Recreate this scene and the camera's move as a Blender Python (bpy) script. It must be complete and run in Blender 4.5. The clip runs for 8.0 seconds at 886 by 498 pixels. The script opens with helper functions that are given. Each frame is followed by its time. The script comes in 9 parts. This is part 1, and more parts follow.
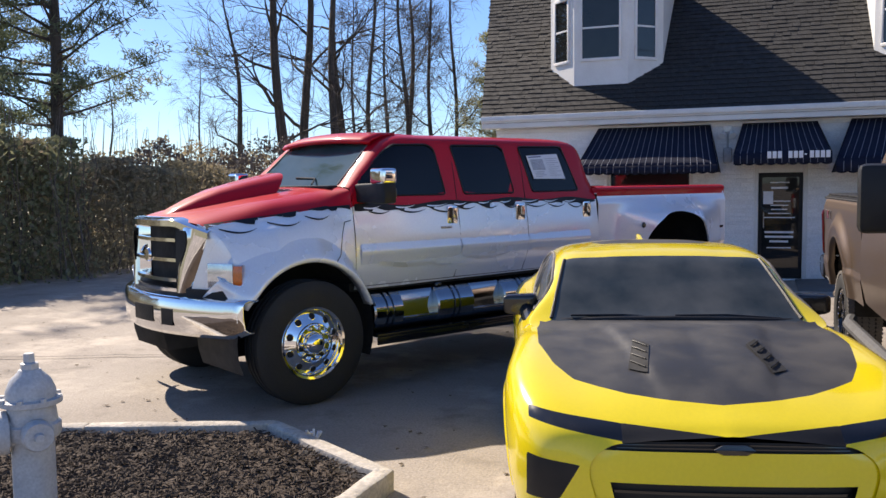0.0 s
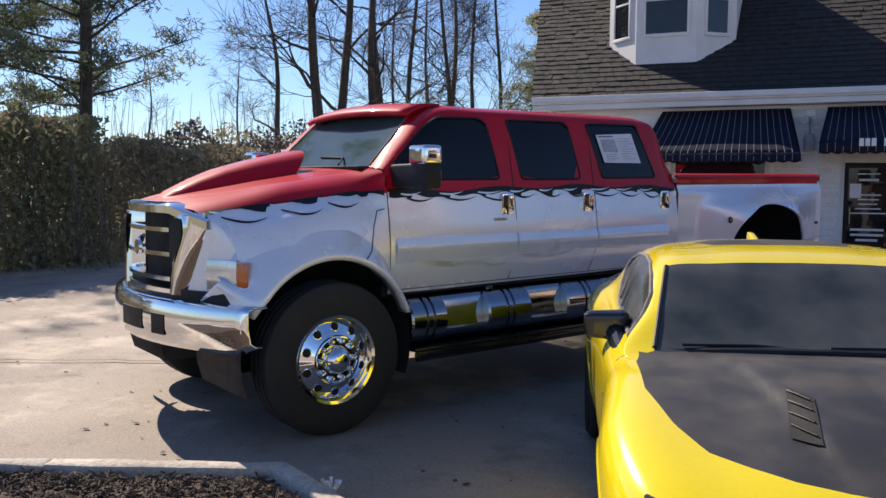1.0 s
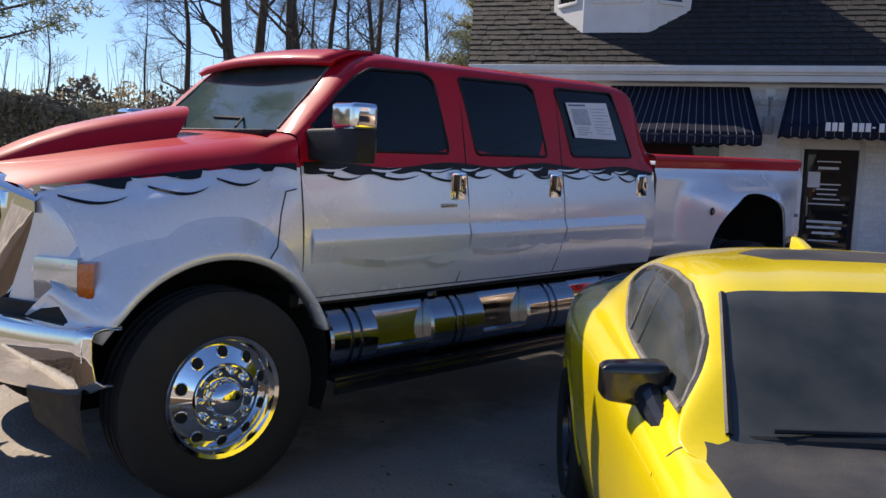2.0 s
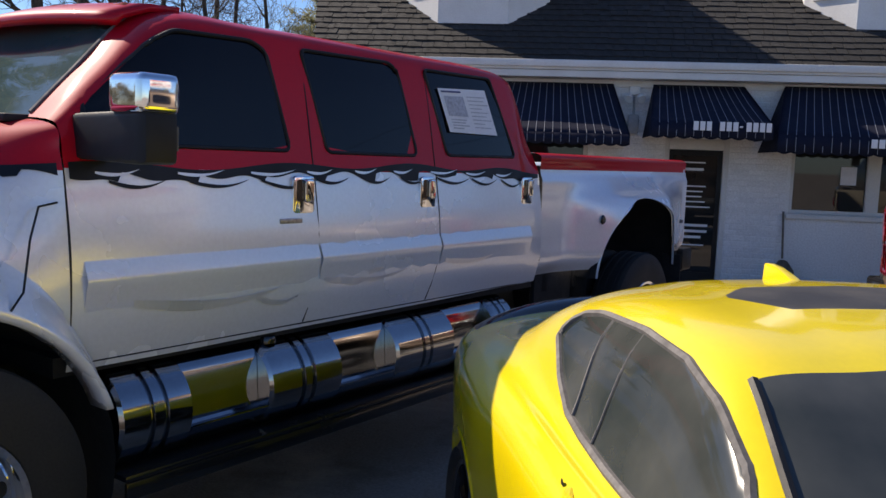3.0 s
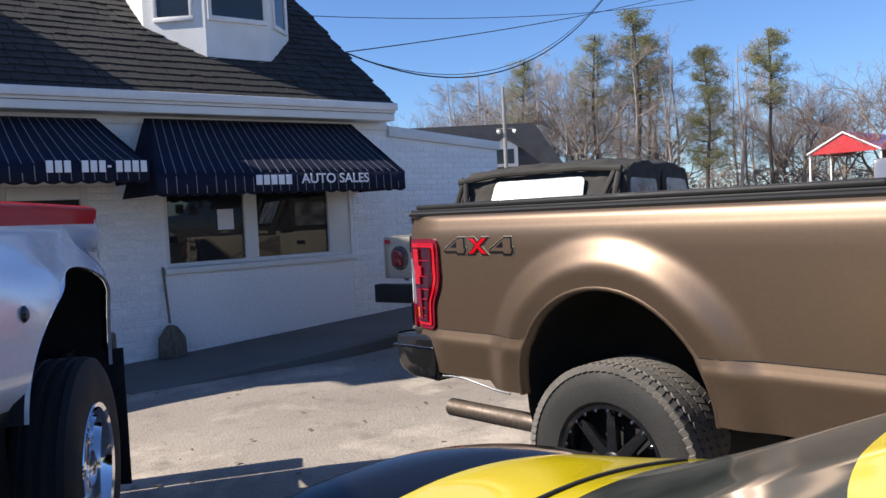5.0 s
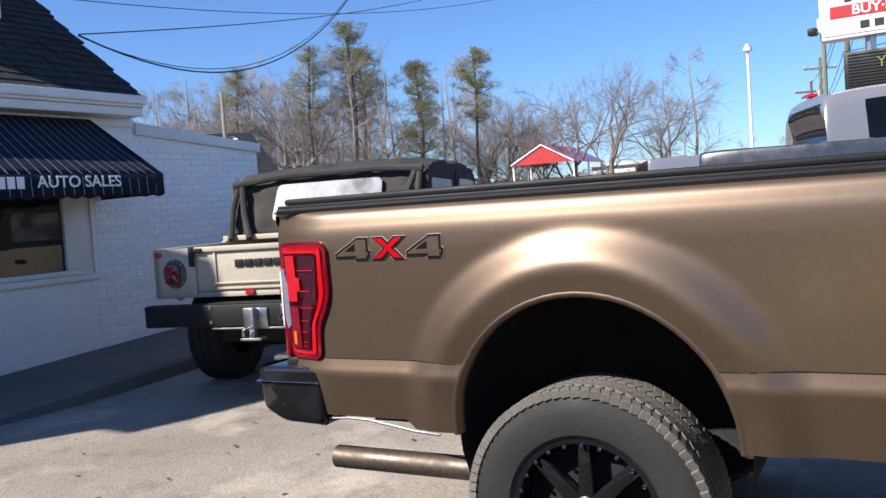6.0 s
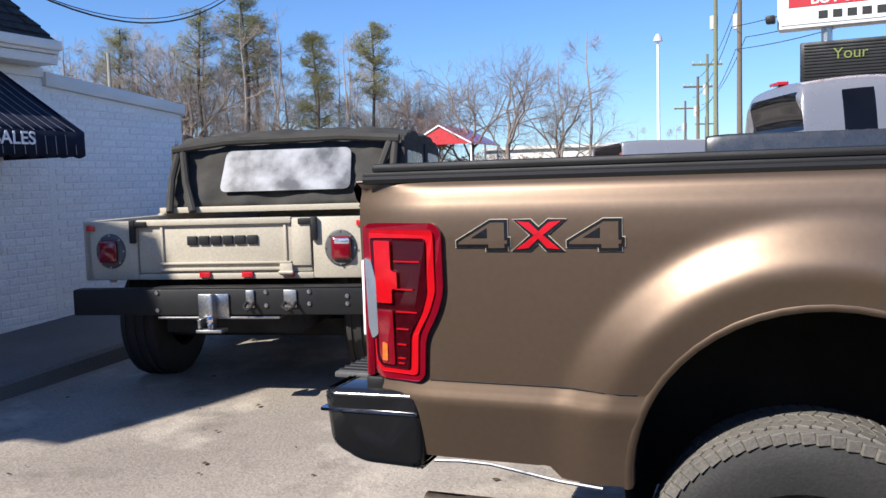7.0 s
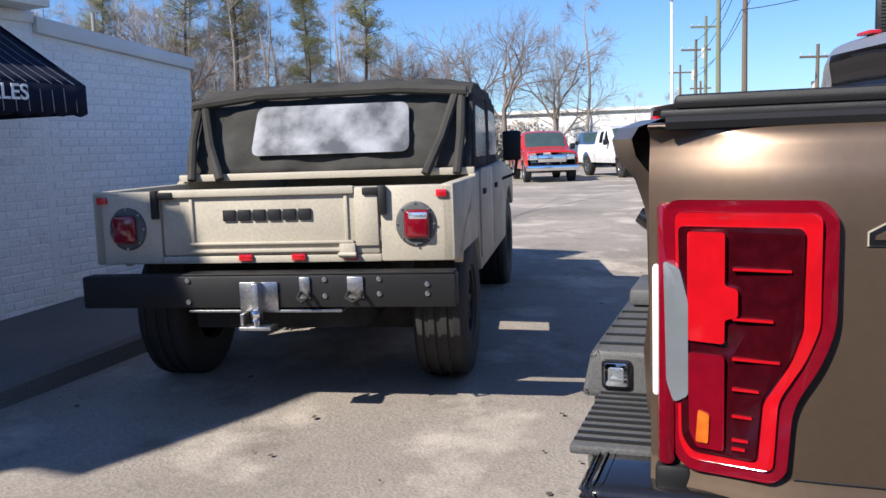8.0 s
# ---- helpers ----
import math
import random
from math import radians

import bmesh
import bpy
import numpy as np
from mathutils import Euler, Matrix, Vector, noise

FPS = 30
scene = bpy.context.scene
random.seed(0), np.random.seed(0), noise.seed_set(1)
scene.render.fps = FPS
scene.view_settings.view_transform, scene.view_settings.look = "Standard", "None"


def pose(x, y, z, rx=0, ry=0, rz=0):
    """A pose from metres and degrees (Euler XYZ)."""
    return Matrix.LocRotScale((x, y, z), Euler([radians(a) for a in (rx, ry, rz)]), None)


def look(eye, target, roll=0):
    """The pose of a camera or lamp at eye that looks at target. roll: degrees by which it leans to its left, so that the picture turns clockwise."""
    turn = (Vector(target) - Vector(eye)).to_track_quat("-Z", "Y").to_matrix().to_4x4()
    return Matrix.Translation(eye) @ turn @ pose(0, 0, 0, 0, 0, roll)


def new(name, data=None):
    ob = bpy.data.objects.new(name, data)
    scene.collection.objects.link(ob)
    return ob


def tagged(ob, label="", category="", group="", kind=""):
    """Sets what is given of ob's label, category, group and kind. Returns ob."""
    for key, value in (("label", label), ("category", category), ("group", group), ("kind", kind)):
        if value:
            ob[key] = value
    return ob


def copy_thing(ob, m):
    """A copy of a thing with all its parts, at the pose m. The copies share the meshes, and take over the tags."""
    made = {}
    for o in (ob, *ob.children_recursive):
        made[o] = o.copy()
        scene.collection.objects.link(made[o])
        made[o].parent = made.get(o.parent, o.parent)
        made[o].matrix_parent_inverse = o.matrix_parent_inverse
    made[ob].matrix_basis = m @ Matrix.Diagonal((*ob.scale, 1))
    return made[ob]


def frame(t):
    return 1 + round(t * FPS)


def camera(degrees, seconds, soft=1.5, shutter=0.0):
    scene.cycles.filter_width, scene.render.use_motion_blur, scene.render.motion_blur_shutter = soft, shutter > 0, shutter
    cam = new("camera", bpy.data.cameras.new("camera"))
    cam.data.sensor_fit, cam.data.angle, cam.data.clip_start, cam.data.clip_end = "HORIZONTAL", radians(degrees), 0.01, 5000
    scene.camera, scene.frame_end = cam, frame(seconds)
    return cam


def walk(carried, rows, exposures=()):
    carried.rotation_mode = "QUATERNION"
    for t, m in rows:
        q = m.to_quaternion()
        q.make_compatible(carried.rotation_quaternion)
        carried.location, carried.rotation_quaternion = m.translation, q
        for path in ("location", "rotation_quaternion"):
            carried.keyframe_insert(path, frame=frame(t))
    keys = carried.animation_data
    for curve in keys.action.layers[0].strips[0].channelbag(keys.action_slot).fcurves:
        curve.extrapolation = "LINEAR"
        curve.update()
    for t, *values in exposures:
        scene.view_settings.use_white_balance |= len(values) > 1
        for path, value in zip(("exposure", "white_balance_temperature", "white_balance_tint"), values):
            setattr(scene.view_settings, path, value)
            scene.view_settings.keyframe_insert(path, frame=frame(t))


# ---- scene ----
cam = camera(54.9, 8.0)
PATH = [
    (0, (0.484, 0.343, 1.758), (-0.225, 2.207, 1.608), -0.7),
    (0.5, (0.255, 1.015, 1.706), (-0.538, 2.844, 1.545), -0.5),
    (1, (-0.098, 1.561, 1.702), (-0.889, 3.39, 1.529), 0.1),
    (1.2, (-0.251, 1.836, 1.709), (-1.024, 3.672, 1.532), 0.5),
    (2.3, (-0.882, 3.215, 1.682), (-1.41, 5.129, 1.446), 2.2),
    (2.5, (-0.935, 3.4, 1.684), (-1.408, 5.33, 1.461), 2.1),
    (3, (-1.121, 4.095, 1.665), (-1.382, 6.066, 1.453), 2.1),
    (3.5, (-1.301, 4.737, 1.661), (-1.303, 6.728, 1.465), 1.2),
    (4, (-1.382, 5.407, 1.636), (-1.032, 7.368, 1.467), 0.4),
    (4.5, (-1.48, 5.975, 1.614), (-0.693, 7.809, 1.477), -0.6),
    (5, (-1.535, 6.611, 1.588), (-0.299, 8.181, 1.5), -2.8),
    (5.2, (-1.525, 6.839, 1.589), (-0.174, 8.312, 1.513), -3.6),
    (6.3, (-1.374, 8.168, 1.545), (0.369, 9.143, 1.432), -2.8),
    (6.5, (-1.307, 8.393, 1.563), (0.455, 9.333, 1.443), -1.9),
    (7, (-1.111, 8.923, 1.569), (0.702, 9.753, 1.411), -1.7),
    (7.5, (-0.717, 9.428, 1.566), (1.113, 10.209, 1.363), -2.2),
    (8, (-0.366, 9.938, 1.551), (1.452, 10.738, 1.315), -1.9),
]
walk(cam, [(t, look(eye, target, roll)) for t, eye, target, roll in PATH],
     [(0, 0.70, 7200, 14), (0.5, 0.62, 7150, 13), (1, 0.50, 7300, 15), (2.5, 0.42, 7300, 14), (4, 0.58, 7100, 14), (4.5, 0.66, 6800, 12), (5, 0.68, 6700, 11), (6.5, 0.70, 6400, 10), (7, 0.70, 6400, 10), (8, 0.62, 6400, 10)])

# ---- sky, sun ----
SUN_TO = Vector((-1.08, 0.585, 1.0)).normalized()
world = bpy.data.worlds.new("sky")
scene.world = world
world.use_nodes = True
wn = world.node_tree.nodes
sky = wn.new("ShaderNodeTexSky")
sky.sky_type = "NISHITA"
sky.sun_disc = False
sky.sun_elevation = math.asin(SUN_TO.z)
sky.sun_rotation = math.atan2(SUN_TO.x, SUN_TO.y) % (2 * math.pi)
sky.air_density, sky.dust_density, sky.ozone_density = 1.0, 0.2, 4.0
tone = wn.new("ShaderNodeMix")
tone.data_type, tone.blend_type = "RGBA", "MULTIPLY"
tone.inputs[0].default_value, tone.inputs[7].default_value = 1.0, (0.74, 0.95, 1.28, 1)
world.node_tree.links.new(sky.outputs[0], tone.inputs[6])
world.node_tree.links.new(tone.outputs[2], wn["Background"].inputs[0])
wn["Background"].inputs[1].default_value = 0.084
sun_data = bpy.data.lights.new("sun", "SUN")
sun_data.energy, sun_data.angle, sun_data.color = 5.0, radians(0.53), (1.0, 0.94, 0.85)
sun = new("sun", sun_data)
sun.matrix_world = look(SUN_TO * 50, (0, 0, 0))


# ---- materials ----
def mat(name, base, dark=None, scale=6.0, rough=0.6, metal=0.0, bump=0.0, bscale=60.0, coat=0.0, spec=0.5,
        mottle=0.5, fine=0.25, rvar=0.1, stretch=(1, 1, 1), flake=0.0):
    """A surface with slow mottling, fine grain and a little relief."""
    m = bpy.data.materials.new(name)
    m.use_nodes = True
    nt = m.node_tree
    n, l = nt.nodes, nt.links
    b = n["Principled BSDF"]
    b.inputs["Metallic"].default_value = metal
    b.inputs["Coat Weight"].default_value = coat
    b.inputs["Coat Roughness"].default_value = 0.05
    b.inputs["Specular IOR Level"].default_value = spec
    tc = n.new("ShaderNodeTexCoord")
    mp = n.new("ShaderNodeMapping")
    mp.inputs["Scale"].default_value = stretch
    l.new(tc.outputs["Object"], mp.inputs[0])
    big = n.new("ShaderNodeTexNoise")
    big.inputs["Scale"].default_value = scale
    big.inputs["Detail"].default_value = 5
    l.new(mp.outputs[0], big.inputs[0])
    small = n.new("ShaderNodeTexNoise")
    small.inputs["Scale"].default_value = bscale
    small.inputs["Detail"].default_value = 3
    l.new(mp.outputs[0], small.inputs[0])
    dark = dark or tuple(c * 0.7 for c in base)
    mix = n.new("ShaderNodeMix")
    mix.data_type = "RGBA"
    mix.inputs[6].default_value, mix.inputs[7].default_value = (*base, 1), (*dark, 1)
    ramp = n.new("ShaderNodeMapRange")
    ramp.inputs[1].default_value, ramp.inputs[2].default_value = 0.38, 0.68
    ramp.inputs[4].default_value = mottle
    l.new(big.outputs[0], ramp.inputs[0])
    l.new(ramp.outputs[0], mix.inputs[0])
    mix2 = n.new("ShaderNodeMix")
    mix2.data_type, mix2.blend_type = "RGBA", "MULTIPLY"
    gr = n.new("ShaderNodeMapRange")
    gr.inputs[1].default_value, gr.inputs[2].default_value = 0.3, 0.7
    gr.inputs[3].default_value, gr.inputs[4].default_value = 1 - fine, 1 + fine * 0.6
    l.new(small.outputs[0], gr.inputs[0])
    l.new(mix.outputs[2], mix2.inputs[6])
    l.new(gr.outputs[0], mix2.inputs[7])
    mix2.inputs[0].default_value = 1.0
    l.new(mix2.outputs[2], b.inputs["Base Color"])
    rr = n.new("ShaderNodeMapRange")
    rr.inputs[1].default_value, rr.inputs[2].default_value = 0.3, 0.7
    rr.inputs[3].default_value, rr.inputs[4].default_value = max(rough - rvar, 0.02), min(rough + rvar, 1)
    l.new(big.outputs[0], rr.inputs[0])
    l.new(rr.outputs[0], b.inputs["Roughness"])
    if bump:
        bp = n.new("ShaderNodeBump")
        bp.inputs["Strength"].default_value = 1.0
        bp.inputs["Distance"].default_value = bump
        l.new(small.outputs[0], bp.inputs["Height"])
        l.new(bp.outputs[0], b.inputs["Normal"])
    return m


def vary(m, amount=0.25):
    """Lets single objects of one material differ a little in lightness."""
    nt = m.node_tree
    n, l = nt.nodes, nt.links
    b = n["Principled BSDF"]
    src = b.inputs["Base Color"].links[0].from_socket
    oi = n.new("ShaderNodeObjectInfo")
    mr = n.new("ShaderNodeMapRange")
    mr.inputs[3].default_value, mr.inputs[4].default_value = 1 - amount, 1 + amount
    l.new(oi.outputs["Random"], mr.inputs[0])
    mx = n.new("ShaderNodeMix")
    mx.data_type, mx.blend_type = "RGBA", "MULTIPLY"
    mx.inputs[0].default_value = 1
    l.new(src, mx.inputs[6])
    l.new(mr.outputs[0], mx.inputs[7])
    l.new(mx.outputs[2], b.inputs["Base Color"])
    return m


def glass(name, tint, rough=0.03, dust=0.1, alpha=1.0):
    """Car or window glass: a dark clear body under a glossy face, with a film of dust."""
    m = bpy.data.materials.new(name)
    m.use_nodes = True
    nt = m.node_tree
    n, l = nt.nodes, nt.links
    b = n["Principled BSDF"]
    b.inputs["Roughness"].default_value = rough
    b.inputs["Base Color"].default_value = (*tint, 1)
    b.inputs["Specular IOR Level"].default_value = 0.6
    if alpha < 1:
        b.inputs["Transmission Weight"].default_value = 1 - alpha
        b.inputs["IOR"].default_value = 1.05
    if dust:
        tc = n.new("ShaderNodeTexCoord")
        nz = n.new("ShaderNodeTexNoise")
        nz.inputs["Scale"].default_value = 2.5
        nz.inputs["Detail"].default_value = 6
        l.new(tc.outputs["Object"], nz.inputs[0])
        mr = n.new("ShaderNodeMapRange")
        mr.inputs[1].default_value, mr.inputs[2].default_value = 0.35, 0.75
        mr.inputs[3].default_value, mr.inputs[4].default_value = 0.0, dust
        l.new(nz.outputs[0], mr.inputs[0])
        d = n.new("ShaderNodeBsdfDiffuse")
        d.inputs[0].default_value = (0.45, 0.43, 0.4, 1)
        mx = n.new("ShaderNodeMixShader")
        l.new(mr.outputs[0], mx.inputs[0])
        l.new(b.outputs[0], mx.inputs[1])
        l.new(d.outputs[0], mx.inputs[2])
        l.new(mx.outputs[0], n["Material Output"].inputs[0])
    return m


WHITE_BRICK = mat("white_painted_brick", (0.87, 0.875, 0.875), (0.79, 0.80, 0.81), 1.5, 0.75, bump=0.004, bscale=45, fine=0.12)
WHITE_TRIM = mat("white_trim_paint", (0.78, 0.78, 0.76), (0.62, 0.61, 0.58), 2.5, 0.5, fine=0.06, bump=0.001)
SHINGLE = vary(mat("wood_shake", (0.029, 0.0275, 0.026), (0.0135, 0.013, 0.0125), 9, 0.85, bump=0.006, bscale=70, fine=0.35, stretch=(1, 1, 0.2)), 0.16)
ROOF_DECK = mat("roof_deck", (0.06, 0.055, 0.05), rough=0.9)
NAVY = mat("navy_awning_canvas", (0.010, 0.013, 0.030), (0.014, 0.018, 0.038), 5, 0.85, bump=0.001, bscale=300, fine=0.2, spec=0.2)
STRIPE = mat("white_canvas_stripe", (0.27, 0.28, 0.31), rough=0.85, fine=0.1, spec=0.2)
LETTER = mat("white_lettering", (0.82, 0.82, 0.84), rough=0.6, fine=0.03, mottle=0.1)
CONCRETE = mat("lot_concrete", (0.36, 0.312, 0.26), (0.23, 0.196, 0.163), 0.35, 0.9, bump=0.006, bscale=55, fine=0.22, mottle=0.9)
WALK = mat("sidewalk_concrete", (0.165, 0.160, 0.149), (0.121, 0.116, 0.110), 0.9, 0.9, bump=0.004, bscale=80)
KERB = mat("kerb_concrete", (0.52, 0.475, 0.41), (0.34, 0.30, 0.25), 3, 0.9, bump=0.008, bscale=35, fine=0.25)
MULCH = mat("bark_mulch", (0.075, 0.05, 0.034), (0.035, 0.024, 0.017), 12, 0.95, bump=0.02, bscale=50, fine=0.5)
MULCH_CHIP = vary(mat("bark_chip", (0.115, 0.078, 0.052), (0.05, 0.034, 0.024), 20, 0.95, fine=0.4), 0.5)
RED = mat("red_pearl_paint", (0.50, 0.006, 0.018), (0.45, 0.005, 0.016), 1.2, 0.5, metal=0.0, spec=0.06, coat=0.5, fine=0.04, mottle=0.3, rvar=0.04)
SILVER = mat("silver_metallic_paint", (0.92, 0.93, 0.96), (0.88, 0.89, 0.93), 1.4, 0.26, metal=0.25, coat=0.9, fine=0.04, mottle=0.35, rvar=0.04)
BLACK_GLOSS = mat("black_gloss", (0.012, 0.012, 0.013), rough=0.18, coat=0.5, fine=0.05)
BLACK_TRIM = mat("black_plastic", (0.016, 0.016, 0.017), rough=0.5, spec=0.3, bump=0.0006, bscale=400, fine=0.15)
# black of undersides; also put in for shade inside gaps, holes, vents and arches
SHADOW_BLACK = mat("undercarriage_shade_black", (0.012, 0.012, 0.012), rough=0.8, bump=0.003, bscale=30)
CHROME = mat("polished_chrome", (0.86, 0.87, 0.89), (0.8, 0.8, 0.82), 2, 0.06, metal=1.0, fine=0.03, rvar=0.03)
STEEL = mat("brushed_steel", (0.5, 0.5, 0.5), rough=0.35, metal=1.0)
TYRE = mat("tyre_rubber", (0.018, 0.018, 0.018), (0.03, 0.028, 0.026), 5, 0.75, bump=0.001, bscale=120)
TYRE_DUSTY = mat("dusty_tyre_rubber", (0.16, 0.147, 0.13), (0.10, 0.092, 0.082), 6, 0.85, bump=0.001, bscale=120)
TINT = glass("black_tinted_glass", (0.004, 0.004, 0.006), 0.03, 0.006)
TINT.node_tree.nodes["Principled BSDF"].inputs["Specular IOR Level"].default_value = 0.3
# tint and pale film lightened in place of the sky's reflection
WINDSHIELD = glass("windshield_glass", (0.04, 0.07, 0.075), 0.03, 0.05)
WINDSHIELD.node_tree.nodes["Principled BSDF"].inputs["Specular IOR Level"].default_value = 0.25
DUSTY_GLASS = glass("dusty_dark_glass", (0.020, 0.027, 0.025), 0.06, 0.17)
SHOP_GLASS = glass("shop_window_glass", (0.015, 0.017, 0.018), 0.02, 0.02)
YELLOW = mat("yellow_gloss_paint", (0.86, 0.67, 0.010), (0.84, 0.64, 0.010), 2, 0.22, coat=0.8, fine=0.03, mottle=0.3, rvar=0.05)
CARBON = mat("dusty_satin_black_hood", (0.034, 0.033, 0.032), (0.085, 0.08, 0.074), 4, 0.55, bump=0.0005, bscale=200, fine=0.25, mottle=0.6)
BROWN = mat("bronze_metallic_paint", (0.165, 0.115, 0.079), (0.148, 0.103, 0.071), 1.5, 0.42, metal=0.68, spec=0.4, coat=0.45, fine=0.05, mottle=0.12, rvar=0.01)
BROWN.node_tree.nodes["Principled BSDF"].inputs["Coat Roughness"].default_value = 0.22
TAN = mat("tan_matte_paint", (0.47, 0.42, 0.33), (0.36, 0.32, 0.25), 4, 0.55, fine=0.1, bump=0.0008)
CANVAS = mat("black_canvas", (0.06, 0.057, 0.052), (0.035, 0.033, 0.03), 5, 0.9, bump=0.002, bscale=200, fine=0.25, spec=0.2)
REDLENS = mat("red_lamp_lens", (0.55, 0.006, 0.012), (0.40, 0.004, 0.009), 30, 0.08, coat=1.0, fine=0.1)
DARKRED = mat("dark_red_lens", (0.045, 0.002, 0.005), rough=0.1, coat=1.0)
AMBER = mat("amber_lens", (0.75, 0.16, 0.02), rough=0.12, coat=1.0)
CLEARLENS = mat("clear_lamp_lens", (0.72, 0.78, 0.84), (0.45, 0.50, 0.55), 9, 0.07, coat=1.0, metal=0.75, fine=0.05)
PAPER = mat("window_sticker_paper", (0.84, 0.84, 0.88), (0.78, 0.78, 0.83), 12, 0.7, fine=0.05)
PICTURE = mat("grey_print", (0.52, 0.53, 0.60), (0.40, 0.41, 0.47), 40, 0.7)
BLUEPRINT = mat("blue_print", (0.08, 0.10, 0.26), rough=0.7)
GREYPAINT = mat("grey_hydrant_paint", (0.55, 0.55, 0.55), (0.36, 0.36, 0.37), 9, 0.55, bump=0.002, bscale=70, fine=0.15)
BARK = mat("bark", (0.085, 0.07, 0.058), (0.04, 0.034, 0.03), 8, 0.95, bump=0.01, bscale=40, fine=0.4, stretch=(1, 1, 0.3))
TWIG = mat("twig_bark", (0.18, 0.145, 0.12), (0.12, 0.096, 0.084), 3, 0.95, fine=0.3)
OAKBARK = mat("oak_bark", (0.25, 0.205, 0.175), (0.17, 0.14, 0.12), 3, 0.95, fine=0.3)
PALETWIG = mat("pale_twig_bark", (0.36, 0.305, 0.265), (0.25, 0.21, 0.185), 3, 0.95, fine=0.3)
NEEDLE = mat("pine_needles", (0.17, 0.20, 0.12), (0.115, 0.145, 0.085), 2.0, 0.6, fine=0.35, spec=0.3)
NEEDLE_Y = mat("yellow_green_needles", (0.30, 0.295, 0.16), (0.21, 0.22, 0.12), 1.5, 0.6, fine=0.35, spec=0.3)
HEDGELEAF = mat("dry_hedge_leaf", (0.36, 0.31, 0.20), (0.26, 0.20, 0.14), 1.2, 0.8, fine=0.4, spec=0.1)
VINYL = mat("clouded_vinyl", (0.09, 0.095, 0.105), (0.34, 0.35, 0.38), 4.5, 0.3, coat=0.1, spec=0.15, mottle=1.0, fine=0.05)


def leafy(m, amount=0.4):
    """Lets sunlight through thin leaves."""
    n, l = m.node_tree.nodes, m.node_tree.links
    b = n["Principled BSDF"]
    tr = n.new("ShaderNodeBsdfTranslucent")
    l.new(b.inputs["Base Color"].links[0].from_socket, tr.inputs[0])
    mx = n.new("ShaderNodeMixShader")
    mx.inputs[0].default_value = amount
    l.new(b.outputs[0], mx.inputs[1])
    l.new(tr.outputs[0], mx.inputs[2])
    l.new(mx.outputs[0], n["Material Output"].inputs[0])


for m in (HEDGELEAF, NEEDLE, NEEDLE_Y):
    leafy(m, 0.5)
SEAL = mat("weathered_grey_seal", (0.16, 0.15, 0.145), (0.09, 0.085, 0.08), 12, 0.8)
STEP = mat("worn_grey_step_plastic", (0.10, 0.10, 0.10), (0.06, 0.06, 0.06), 6, 0.6, bump=0.001, bscale=150)
RUST = mat("dull_exhaust_steel", (0.16, 0.13, 0.11), (0.09, 0.07, 0.055), 10, 0.5, metal=0.7)
MIDRED = mat("deep_red_lens", (0.20, 0.003, 0.012), (0.15, 0.002, 0.010), 20, 0.08, coat=1.0, fine=0.1)


def weather(m, pale, dark):
    """Dusty pale drifts and dark oil stains over a wide surface."""
    n, l = m.node_tree.nodes, m.node_tree.links
    b = n["Principled BSDF"]
    src = b.inputs["Base Color"].links[0].from_socket
    tc = n.new("ShaderNodeTexCoord")
    for scale, lo, hi, colour, amount, rough in ((0.8, 0.52, 0.66, pale, 0.9, 9), (2.1, 0.56, 0.70, dark, 0.75, 8), (9.0, 0.56, 0.74, dark, 0.45, 6), (0.22, 0.5, 0.7, dark, 0.35, 4)):
        nz = n.new("ShaderNodeTexNoise")
        nz.inputs["Scale"].default_value, nz.inputs["Detail"].default_value, nz.inputs["Roughness"].default_value = scale, rough, 0.65
        l.new(tc.outputs["Object"], nz.inputs[0])
        mr = n.new("ShaderNodeMapRange")
        mr.inputs[1].default_value, mr.inputs[2].default_value, mr.inputs[4].default_value = lo, hi, amount
        l.new(nz.outputs[0], mr.inputs[0])
        mx = n.new("ShaderNodeMix")
        mx.data_type = "RGBA"
        mx.inputs[7].default_value = (*colour, 1)
        l.new(mr.outputs[0], mx.inputs[0])
        l.new(src, mx.inputs[6])
        src = mx.outputs[2]
    l.new(src, b.inputs["Base Color"])


weather(CONCRETE, (0.54, 0.465, 0.38), (0.165, 0.14, 0.114))


# ---- mesh tools ----
def mesh_of(name, verts, faces, smooth=True):
    me = bpy.data.meshes.new(name)
    me.from_pydata([tuple(v) for v in verts], [], faces)
    me.update()
    if smooth:
        me.shade_smooth()
    return me


def thing(name, m, label, category, group="", kind=""):
    ob = new(name)
    ob.matrix_world = m
    return tagged(ob, label, category, group, kind)


def part(name, data, material, parent=None, label="", m=None, sharp=None):
    """Links a bmesh or a mesh as one object under a thing or a part."""
    if isinstance(data, bmesh.types.BMesh):
        me = bpy.data.meshes.new(name)
        data.to_mesh(me)
        data.free()
        me.shade_smooth()
        me.set_sharp_from_angle(angle=radians(32 if sharp is None else sharp))
    else:
        me = data
        if sharp is not None:
            me.set_sharp_from_angle(angle=radians(sharp))
    if not me.materials:
        me.materials.append(material)
    ob = new(name, me)
    if parent is not None:
        ob.parent = parent
    if m is not None:
        ob.matrix_basis = m
    if label:
        tagged(ob, label)
    return ob


